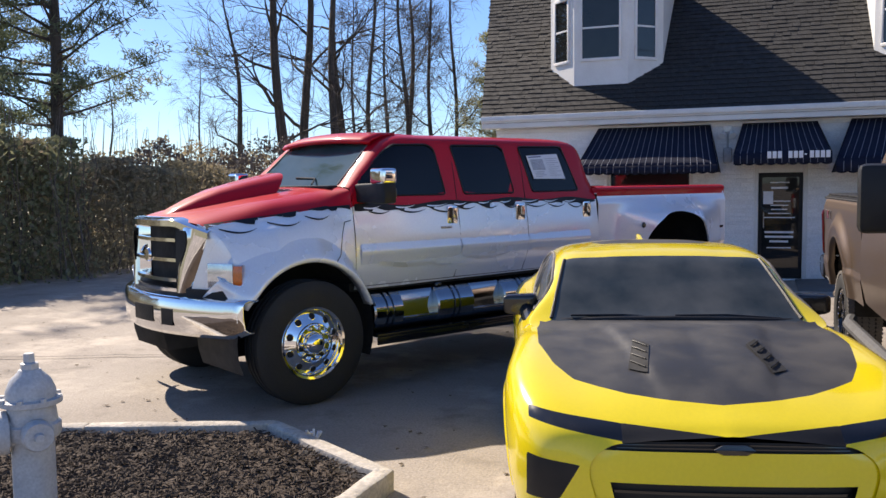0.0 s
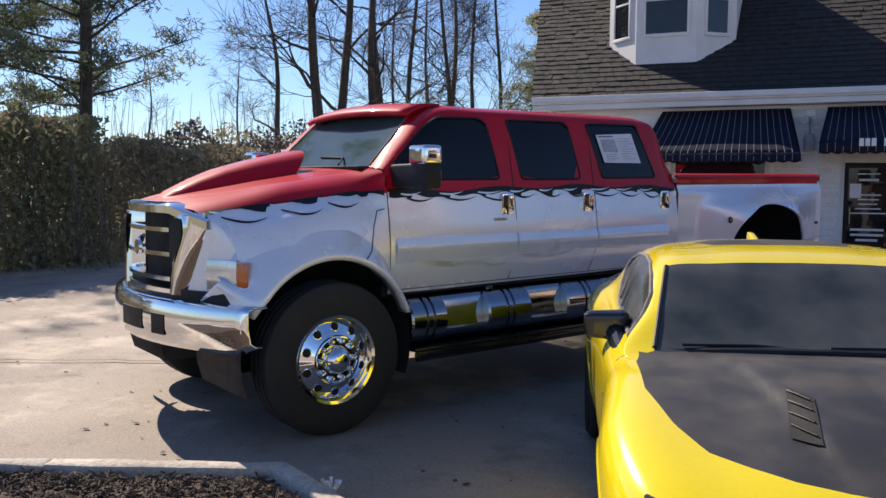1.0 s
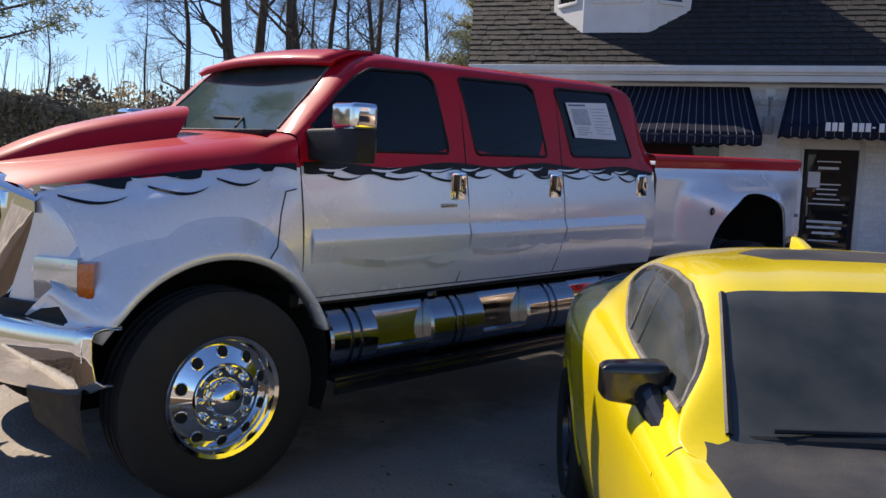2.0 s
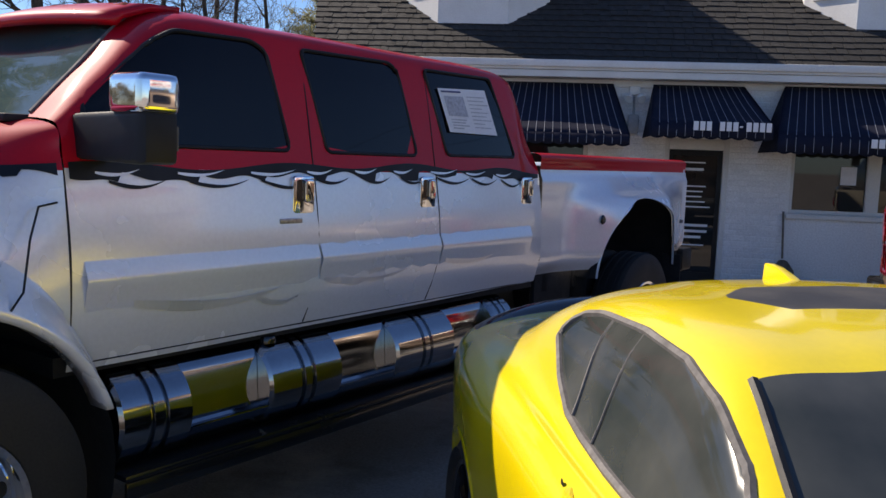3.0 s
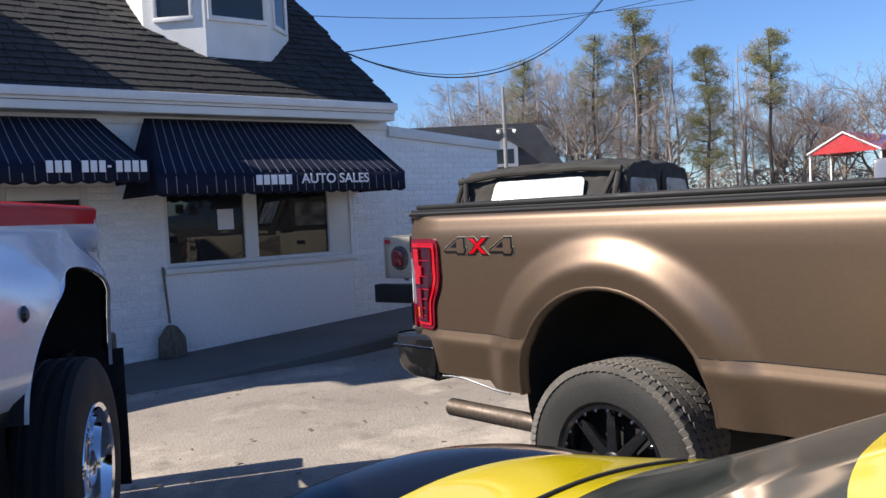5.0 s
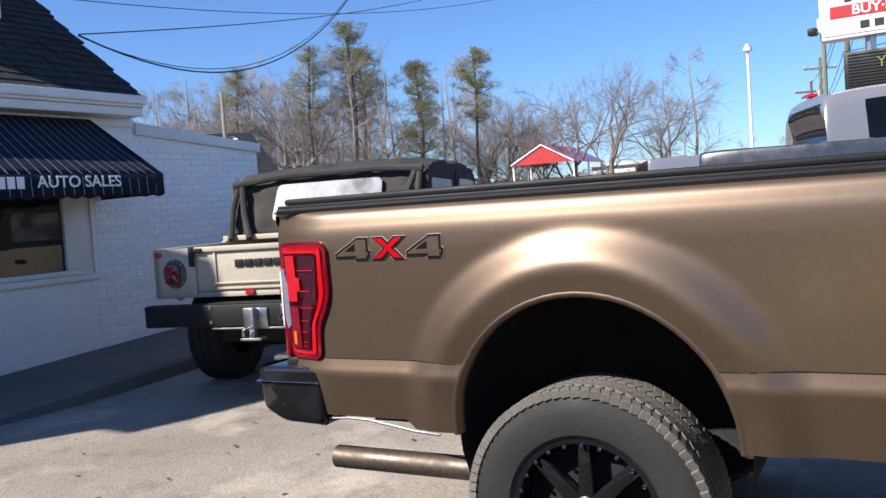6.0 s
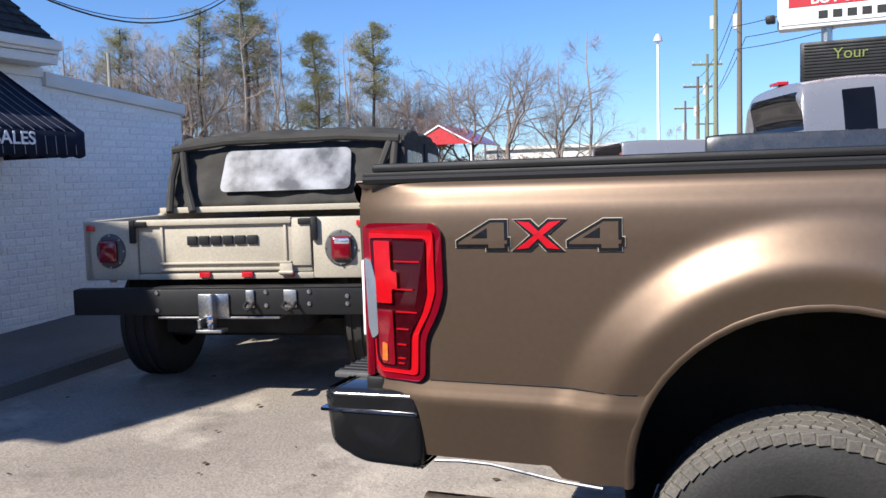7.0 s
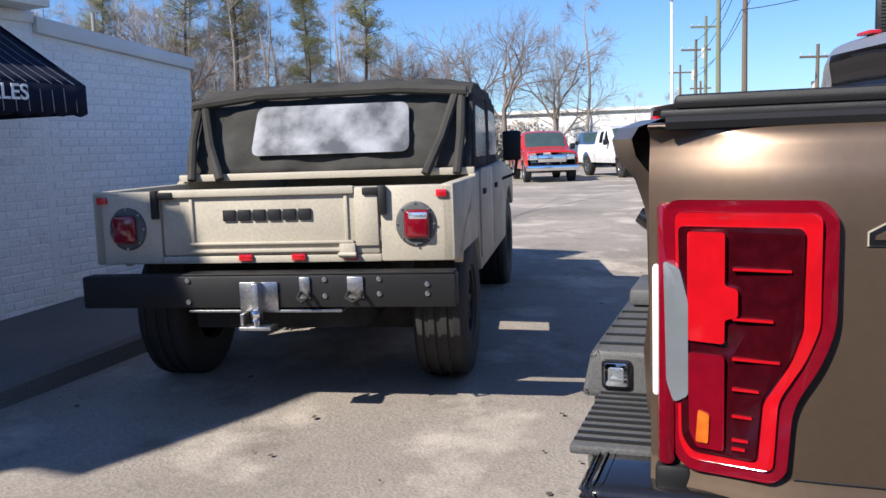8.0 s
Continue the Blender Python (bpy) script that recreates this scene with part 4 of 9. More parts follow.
bs = []
for x in np.linspace(-3.675, -6.18, 28):
    bs.append((x, [(bed_y(x, z) - (0.05 if z < 1.0 else 0) - (0.02 if z > 1.58 else 0), z) for z in (0.93, 1.02, 1.15, 1.28, 1.40, 1.48, 1.54, 1.60, 1.66, 1.70)] + [(0.93, 1.72), (0.86, 1.72)]))
bed = Shell(bs, 5, 5)


def pick_bed(u, v, c):
    if (abs(c[0] - R_ARCH[0]) / 0.665) ** 2.2 + (max(0, c[2] - R_ARCH[1]) / R_ARCH[2]) ** 2.2 < 1:
        return None
    return "bed_rail" if c[2] > 1.615 else "bed_side"


skin(bed, pick_bed, {"bed_rail": RED, "bed_side": SILVER}, truck, ())
part("bed_floor", box(-6.12, -3.72, -0.33, 0.33, 1.0, 1.05), SHADOW_BLACK, truck)
part("tailgate", box(-6.18, -6.12, -0.98, 0.98, 1.05, 1.66, 0.02), SILVER, truck)
# silver bed wall coloured black so the gap before it reads as shade
part("bed_front", box(-3.76, -3.72, -0.955, 0.955, 0.96, 1.64, 0.01), SHADOW_BLACK, truck)
for s in (1, -1):
    lip = [(R_ARCH[0] + 0.665 * math.copysign(abs(math.cos(w)) ** (2 / 2.2), math.cos(w)), R_ARCH[1] + R_ARCH[2] * abs(math.sin(w)) ** (2 / 2.2)) for w in [math.pi * (0.02 + 0.96 * i / 40) for i in range(41)]]
    part("arch_lip", loft([[(x, s * (bed_y(x, z) + d), z) for d in (0.004, -0.004, -0.014)] for x, z in lip]), SILVER, truck)
    part("arch_liner", loft([[(R_ARCH[0] + (x - R_ARCH[0]) * f, s * (bed_y(x, z) - 0.016 - d), R_ARCH[1] + (z - R_ARCH[1]) * f) for f, d in ((1.0, 0.0), (1.04, 0.03), (1.06, 0.14), (1.04, 0.5))] for x, z in lip]), SHADOW_BLACK, truck)
    wheel_well(R_ARCH[0], R_ARCH[1], 0.68, s * 0.35, s * 1.03, truck)
    big_wheel(truck, 0.0, s * 0.985, s)
    big_wheel(truck, -4.98, s * 1.065, s, dished=True)
    part("inner_tyre", tyre_mesh(0.505, 0.30, 0.26), TYRE, truck, m=pose(-4.98, s * 0.765, 0.505))
    part("mud_flap", box(-5.66, -5.645, s * 1.02 - 0.22, s * 1.02 + 0.17, 0.22, 0.95, 0.004), SHADOW_BLACK, truck)
part("frame_rail", box(-6.0, 0.6, 0.33, 0.43, 0.55, 0.80), SHADOW_BLACK, truck)
part("frame_rail", box(-6.0, 0.6, -0.43, -0.33, 0.55, 0.80), SHADOW_BLACK, truck)
part("rear_axle", box(-5.1, -4.86, -0.8, 0.8, 0.40, 0.62, 0.05), SHADOW_BLACK, truck)
part("front_axle", box(-0.1, 0.12, -0.85, 0.85, 0.42, 0.58, 0.05), SHADOW_BLACK, truck)
part("gearbox", box(-1.6, -0.2, -0.3, 0.3, 0.5, 0.9, 0.06), SHADOW_BLACK, truck)
part("floor_pan", box(-3.66, -0.45, -0.96, 0.96, 0.86, 0.93), SHADOW_BLACK, truck)

# bumper, grille, lamps: all bowed with the nose
def bow(y, x0=0.87, c=0.35):
    return x0 - c * y * y


rows = []
for q in steps(-1, 1, 28):
    y, e = 1.13 * q, max(0, abs(q) - 0.86) / 0.14
    x = bow(y, 0.975, 0.275)
    up = 0.05 * e * e
    rows.append([(x - dx, y, z) for dx, z in ((0.13, 0.905), (0.05, 0.905), (0.012, 0.89), (0.0, 0.86), (0.0, 0.72 + up), (0.015, 0.63 + up), (0.05, 0.60 + up), (0.09, 0.60 + up))])
thick(part("front_bumper", loft(rows), CHROME, truck, "polished chrome front bumper"), 0.015)


def bowed_plate(y0, y1, z0, z1, dx, t, n=6, x0=0.975, c=0.275):
    front_ = [[(bow(y, x0, c) + dx, y, z) for z in (z0, z1)] for y in steps(y0, y1, n)]
    back_ = [[(bow(y, x0, c) + dx - t, y, z) for z in (z0, z1)] for y in steps(y0, y1, n)]
    return loft([[b[0], f[0], f[1], b[1]] for f, b in zip(front_, back_)])


part("bumper_slot", bowed_plate(-0.10, 0.24, 0.69, 0.82, 0.004, 0.03), BLACK_TRIM, truck)
for s in (1, -1):
    if s > 0:
        part("bumper_slot", bowed_plate(0.36, 0.50, 0.68, 0.81, 0.004, 0.03), BLACK_TRIM, truck)
    # headlamp wrapped round the corner, amber lamp at its outer end
    def lamp(pts, z0, z1, out, deep):
        return loft([[(x - deep, y - s * deep * 0.5, z0 + 0.01), (x + out * 0.6, y + s * out, z0), (x + out * 0.75, y + s * out * 1.2, (z0 + z1) / 2), (x + out * 0.6, y + s * out, z1), (x - deep, y - s * deep * 0.5, z1 + 0.01)] for x, y in pts])
    corner = [(0.69, s * 0.70), (0.66, s * 0.755), (0.635, s * 0.80), (0.605, s * 0.85), (0.575, s * 0.89)]
    hl = part("headlamp", lamp(corner, 0.985, 1.17, 0.045, 0.06), CLEARLENS, truck, "clear wrap-round headlamp")
    part("turn_lamp", lamp([(0.573, s * 0.893), (0.55, s * 0.923), (0.525, s * 0.95)], 0.995, 1.155, 0.05, 0.05), AMBER, hl, "amber turn lamp")
    part("reflector", spin([(0.06, 0.0), (0.045, -0.02), (0.0, -0.03)], 20, "x"), CHROME, hl, m=pose(0.655, s * 0.82, 1.07, 0, 0, s * 45))
part("valance", bowed_plate(-1.05, 1.05, 0.86, 0.965, -0.10, 0.12, 20), BLACK_TRIM, truck)
bar = []
for y in steps(-0.74, 0.74, 24):
    zt, x = 1.515 - 0.30 * max(0, abs(y) - 0.42), bow(y)
    bar.append([(x - 0.05, y, zt + 0.012), (x + 0.0, y, zt + 0.008), (x + 0.03, y, zt - 0.012), (x + 0.03, y, zt - 0.06), (x - 0.05, y, zt - 0.065)])
gr = part("grille_surround", loft(bar), CHROME, truck, "polished chrome grille surround")
for s in (1, -1):
    wing = []
    for z, ye in ((1.50, 0.72), (1.48, 0.72), (1.44, 0.715), (1.36, 0.70), (1.26, 0.66), (1.14, 0.60), (1.02, 0.54), (0.93, 0.50)):
        row = []
        for i in range(11):
            u = i / 10
            y = 0.385 + (ye + 0.05 - 0.385) * u
            x = bow(y) - 0.11 + 0.145 * math.sin(math.pi * u) ** 0.35 + 0.02 * (1.5 - z) - 0.5 * max(0, z - 1.44) ** 1.2
            row.append((x, s * y, min(z, 1.502 - 0.30 * max(0, y - 0.42))))
        wing.append(row)
    part("grille_wing", loft(wing), CHROME, gr)
    part("grille_vent", loft([[(bow(y) + 0.042 + 0.02 * (1.5 - z), s * y, z) for y in steps(0.455, ye, 3)] for z, ye in ((1.425, 0.545), (1.40, 0.56), (1.33, 0.565), (1.26, 0.545), (1.19, 0.51), (1.14, 0.48))]), BLACK_TRIM, gr)
part("grille_opening", bowed_plate(-0.42, 0.42, 0.93, 1.46, -0.12, 0.04, 14, 0.87, 0.3), SHADOW_BLACK, gr)
for s in (1, -1):
    cheek = []
    for z in (0.94, 0.98, 1.02, 1.08, 1.14, 1.22, 1.30, 1.36, 1.40, 1.44, 1.475):
        ya = float(np.interp(z, (0.93, 1.02, 1.14, 1.26, 1.36, 1.44, 1.50), (0.49, 0.53, 0.59, 0.65, 0.69, 0.705, 0.60)))
        yb = float(np.interp(z, (0.94, 0.96, 1.02, 1.14, 1.30, 1.40, 1.475), (0.82, 0.845, 0.935, 0.935, 0.865, 0.775, 0.63)))
        cheek.append([(bow(y) - 0.006 + 0.012 * math.sin(math.pi * i / 6), s * y, z) for i, y in enumerate(steps(min(ya, yb - 0.02), yb + 0.006, 6))])
    part("fender_cheek", loft(cheek), SILVER, truck)
for z in (0.945, 1.025, 1.185, 1.345):
    part("grille_bar", bowed_plate(-0.41, 0.41, z - 0.014, z + 0.014, 0.01, 0.05, 14, 0.87, 0.3), CHROME, gr)
part("emblem", spin([(0.0, 0.02), (0.05, 0.018), (0.06, 0.0)], 20, "x"), CHROME, gr, m=pose(0.885, 0, 1.215))
# hood scoop
sc = bmesh.new()
rows = []
for x, w, h, back in ((0.80, 0.10, 0.0, 0.0), (0.68, 0.165, 0.055, 0.0), (0.50, 0.225, 0.10, 0.0), (0.32, 0.275, 0.13, 0.0), (0.12, 0.315, 0.14, 0.04), (-0.02, 0.335, 0.14, 0.10), (-0.12, 0.345, 0.14, 0.17)):
    row = []
    for i in range(25):
        q = i / 12 - 1
        up = 1 - abs(q) ** 5
        xe = x - back * up
        row.append(sc.verts.new((xe, q * w * (1 - 0.06 * up), 1.48 + (0.84 - xe) * 0.215 + (h + 0.02) * up)))
    rows.append(row)
for a, b in zip(rows, rows[1:]):
    for i in range(24):
        sc.faces.new((a[i], a[i + 1], b[i + 1], b[i]))
sc.faces.new(rows[-1])
bmesh.ops.recalc_face_normals(sc, faces=sc.faces)
part("hood_scoop", sc, RED, truck)


# ---- the yellow coupe ----
C_M = pose(-0.43, 6.93, 0, 0, 0, -74.4)
coupe = thing("sports_coupe", C_M, "yellow two-door coupe with dusty black hood, parked", "car")
LOW = [(0.86, 0.20), (0.915, 0.40)]
C_ST = [
    (3.16, [(0.50, 0.24), (0.56, 0.36), (0.60, 0.50), (0.58, 0.58), (0.50, 0.635), (0.40, 0.65), (0.30, 0.66), (0.15, 0.67), (0.0, 0.68)]),
    (3.05, [(0.76, 0.20), (0.80, 0.38), (0.82, 0.54), (0.78, 0.65), (0.68, 0.70), (0.50, 0.715), (0.35, 0.72), (0.18, 0.725), (0.0, 0.73)]),
    (2.80, [(0.89, 0.19), (0.93, 0.40), (0.935, 0.60), (0.90, 0.73), (0.80, 0.785), (0.60, 0.79), (0.40, 0.80), (0.20, 0.805), (0.0, 0.805)]),
    (2.40, [(0.92, 0.19), (0.965, 0.42), (0.98, 0.66), (0.95, 0.81), (0.85, 0.87), (0.64, 0.87), (0.42, 0.88), (0.20, 0.895), (0.0, 0.885)]),
    (1.95, [(0.90, 0.19), (0.945, 0.42), (0.955, 0.68), (0.93, 0.85), (0.85, 0.92), (0.68, 0.93), (0.45, 0.94), (0.20, 0.955), (0.0, 0.945)]),
    (1.62, [(0.87, 0.19), (0.92, 0.42), (0.935, 0.68), (0.915, 0.855), (0.865, 0.915), (0.83, 0.932), (0.80, 0.940), (0.40, 0.962), (0.0, 0.968)]),
    (1.30, [(0.86, 0.19), (0.915, 0.42), (0.93, 0.68), (0.915, 0.862), (0.855, 0.945), (0.80, 0.985), (0.69, 1.118), (0.38, 1.140), (0.0, 1.145)]),
    (1.00, [(0.86, 0.19), (0.915, 0.42), (0.93, 0.68), (0.915, 0.868), (0.85, 0.950), (0.80, 0.990), (0.655, 1.258), (0.36, 1.300), (0.0, 1.308)]),
    (0.60, [(0.86, 0.19), (0.915, 0.42), (0.93, 0.68), (0.915, 0.872), (0.85, 0.955), (0.797, 0.992), (0.648, 1.284), (0.36, 1.340), (0.0, 1.352)]),
    (0.20, [(0.86, 0.19), (0.92, 0.42), (0.935, 0.69), (0.92, 0.880), (0.86, 0.965), (0.79, 1.015), (0.655, 1.252), (0.36, 1.325), (0.0, 1.340)]),
    (-0.12, [(0.86, 0.20), (0.92, 0.42), (0.945, 0.70), (0.935, 0.885), (0.875, 0.975), (0.79, 1.030), (0.645, 1.190), (0.35, 1.268), (0.0, 1.287)]),
    (-0.50, [(0.85, 0.22), (0.91, 0.43), (0.93, 0.70), (0.92, 0.875), (0.86, 0.962), (0.765, 1.005), (0.610, 1.062), (0.33, 1.125), (0.0, 1.138)]),
    (-0.80, [(0.80, 0.26), (0.87, 0.46), (0.89, 0.70), (0.88, 0.86), (0.82, 0.945), (0.72, 0.985), (0.560, 1.015), (0.30, 1.042), (0.0, 1.045)]),
    (-1.06, [(0.74, 0.30), (0.82, 0.48), (0.845, 0.70), (0.835, 0.85), (0.78, 0.93), (0.68, 0.972), (0.50, 1.005), (0.28, 1.024), (0.0, 1.027)]),
    (-1.25, [(0.66, 0.34), (0.74, 0.50), (0.765, 0.70), (0.76, 0.83), (0.70, 0.91), (0.60, 0.955), (0.44, 0.985), (0.26, 1.0), (0.0, 1.003)]),
    (-1.36, [(0.54, 0.38), (0.62, 0.52), (0.65, 0.70), (0.65, 0.81), (0.60, 0.885), (0.52, 0.93), (0.40, 0.955), (0.25, 0.97), (0.0, 0.975)]),
]
NOSE = 0.87
C_ST = [(x if x < 1.6 else 1.6 + (x - 1.6) * NOSE, sec) for x, sec in C_ST]
coup = Shell(C_ST, 10, 10)
hood_rows = coup.g
rise = np.clip((hood_rows[:, :, 0] - 1.60) / 0.15, 0, 1) * np.clip((2.80 - hood_rows[:, :, 0]) / 0.35, 0, 1) * (hood_rows[:, :, 2] > 0.65)
edge = 0.45 - 0.20 * np.clip((hood_rows[:, :, 0] - 1.66) / 1.0, 0, 1)
hood_rows[:, :, 2] += 0.016 * rise * np.clip((edge - hood_rows[:, :, 1]) / 0.05 + 0.5, 0, 1)
CF, CR, CWR = (2.14, 0.345), (-0.30, 0.345), 0.375


C_WIN = round_poly([(0.115, 1.155), (0.145, 1.20), (0.21, 1.236), (0.33, 1.258), (0.62, 1.272), (0.88, 1.262), (1.06, 1.222), (1.22, 1.145), (1.35, 1.062), (1.44, 1.0), (1.42, 0.984),
                    (1.20, 0.986), (0.80, 0.992), (0.60, 1.002), (0.445, 1.018), (0.30, 1.065)], 0.03)
C_ROOF = [(0.50, 0.41), (0.69, 0.33), (0.715, 0.0), (0.715, -1), (0.36, -1), (0.36, 0.0), (0.38, 0.30)]
C_HOOD = [(1.59, -1), (1.59, 0.775), (1.68, 0.80), (2.06, 0.80), (2.35, 0.73), (2.516, 0.645), (2.60, 0.53), (2.672, 0.41), (2.735, 0.22), (2.77, 0.0), (2.77, -1)]
C_VENT = [(0.87, 0.555), (0.64, 0.54), (0.73, 0.37), (0.87, 0.35)]


def pick_coupe(u, v, c):
    x, y, z = c
    for w in (CF, CR):
        if math.hypot(x - w[0], z - w[1]) < CWR and y > 0.55:
            return None
    if x > 1.60 and v > 4.0 and inside(C_HOOD, x, y):
        return "hood"
    if x <= 1.60 and x > 1.05 and y < 0.61 + 0.2 * (x - 1.05):
        return "windshield"
    if -0.71 + 0.57 * y * y < x < -0.20 + 0.56 * y * y and y < 0.52 and v > 5.5:
        return "rear_window"
    if v > 6 and inside(C_ROOF, x, y):
        return "roof_panel"
    if inside(C_WIN, x, z) and 4.4 < v < 6.3:
        return "side_window"
    if x > 2.6 and 0.46 < y < 0.86 and 0.652 + 0.125 * (y - 0.468) < z < 0.712 + 0.085 * (y - 0.48):
        return "headlamp"
    if x > 2.86 and y <= 0.46 and z < 0.676 + 0.035 * y / 0.46:
        return "upper_grille"
    if x > 2.7 and inside(C_VENT, y, z):
        return "bumper_vent"
    return "body"


C_MATS = {"body": YELLOW, "hood": CARBON, "windshield": DUSTY_GLASS, "rear_window": DUSTY_GLASS, "roof_panel": CARBON, "side_window": DUSTY_GLASS,
          "headlamp": BLACK_GLOSS, "upper_grille": BLACK_TRIM, "lower_grille": BLACK_TRIM, "bumper_vent": BLACK_TRIM}
skin(coup, pick_coupe, C_MATS, coupe, ("body", "hood", "windshield", "rear_window", "roof_panel", "upper_grille"), {"hood": "dusty satin black hood", "headlamp": "dark slit headlamp", "body": "glossy yellow body"})
part("underbody", box(-1.0, 2.85, -0.75, 0.75, 0.18, 0.5), SHADOW_BLACK, coupe)


def fascia(z0, z1, f0, f1, dx, rows=4, cols=24):
    """A strip of the blunt nose between two heights and two shares of its half width."""
    end = C_ST[0][1]
    zs, ys = [q[1] for q in end[:5]], [q[0] for q in end[:5]]
    bm = bmesh.new()
    grid = []
    for i in range(rows + 1):
        z = z0 + (z1 - z0) * i / rows
        half = float(np.interp(z, zs, ys)) * 1.03
        line = []
        for j in range(cols + 1):
            f = f0 + (f1 - f0) * j / cols
            top = z + max(0, z - 0.60) * 0.45 * (1 - f * f)
            line.append(bm.verts.new((C_ST[0][0] + 0.03 * (1 - f * f) - 0.014 * f ** 6 - 0.05 * max(0, z - 0.6) + dx, half * f, top)))
        grid.append(line)
    for a, b in zip(grid, grid[1:]):
        for j in range(cols):
            bm.faces.new((a[j], a[j + 1], b[j + 1], b[j]))
    return bm


part("front_fascia", fascia(0.475, 0.612, -1, 1, 0.0), YELLOW, coupe, "yellow bumper band")
for s in (1, -1):
    part("bumper_corner", fascia(0.24, 0.475, s * 0.84, s * 1.0, 0.0, 4, 4), YELLOW, coupe)
part("upper_grille", fascia(0.605, 0.64, -1, 1, -0.02), BLACK_TRIM, coupe)
lower = part("lower_grille", fascia(0.24, 0.475, -0.84, 0.84, -0.045), BLACK_TRIM, coupe)
for k in range(4):
    part("grille_bar", fascia(0.27 + 0.05 * k, 0.282 + 0.05 * k, -0.84, 0.84, -0.03, 1), BLACK_GLOSS, lower)
for k in range(2):
    part("grille_bar", fascia(0.618 + 0.012 * k, 0.622 + 0.012 * k, -0.9, 0.9, -0.014, 1), BLACK_GLOSS, coupe)


def seam(points, parent, w=0.006, material=None, name="panel_gap"):
    return part(name, tube(points, w, 5), material or BLACK_TRIM, parent)


def small_wheel(parent, x, y, side, r, rim, w, spokes, m_rim, m_tyre, rivets=0, dz=0.0, tread=False):
    wh = new("wheel")
    wh.matrix_world = pose(x, y, r + dz, 0, 0, 0 if side > 0 else 180)
    wh.parent = parent
    ty = part("tyre", tyre_mesh(r, rim, w), m_tyre, wh)
    if tread:
        # a highway tread: close shoulder blocks with narrow slots, and ribs between
        lug = []
        n = 76
        for i in range(n):
            for c, (y0, y1, da, tilt) in enumerate(((-0.50, -0.31, 0.0, 0.30), (-0.285, -0.11, 0.5, -0.35), (-0.09, 0.09, 0.2, 0.35), (0.11, 0.285, 0.7, -0.35), (0.31, 0.50, 0.4, 0.30))):
                a = 2 * math.pi * (i + da) / n
                b = box(-0.0165, 0.0165, y0 * w, y1 * w, r - 0.03, r + (0.0035 if abs(y0 + y1) < 0.7 else 0.0), 0.002, 1)
                bmesh.ops.transform(b, matrix=Matrix.Rotation(a, 4, "Y") @ Matrix.Rotation(tilt, 4, "Z"), verts=b.verts)
                lug.append(b)
        part("tread", merge(*lug), TYRE_DUSTY, wh, "worn dusty tread blocks")
    o = w * 0.42
    part("rim", spin([(rim - 0.02, -o), (rim - 0.025, o - 0.05), (rim - 0.012, o), (rim + 0.006, o + 0.004), (rim + 0.004, o - 0.012)], 40), m_rim, wh)
    part("backing", spin([(0.0, o - 0.09), (rim - 0.02, o - 0.09)], 32), SHADOW_BLACK, wh)
    part("hub", spin([(0.075, o - 0.08), (0.07, o - 0.02), (0.05, o - 0.005), (0.0, o)], 20), m_rim, wh)
    for i in range(spokes):
        a = 2 * math.pi * i / spokes
        sp = prism([(-0.028, 0.05), (0.028, 0.05), (0.02, rim - 0.015), (-0.02, rim - 0.015)], o - 0.05, o - 0.012, 0.006)
        part("spoke", sp, m_rim, wh, m=Matrix.Rotation(a, 4, "Y"))
    for i in range(rivets):
        a = 2 * math.pi * i / rivets
        part("rivet", spin([(0.008, 0), (0.007, 0.006), (0.0, 0.009)], 8), CHROME, wh, m=Matrix.Translation(((rim - 0.018) * math.cos(a), o + 0.001, (rim - 0.018) * math.sin(a))))
    return wh


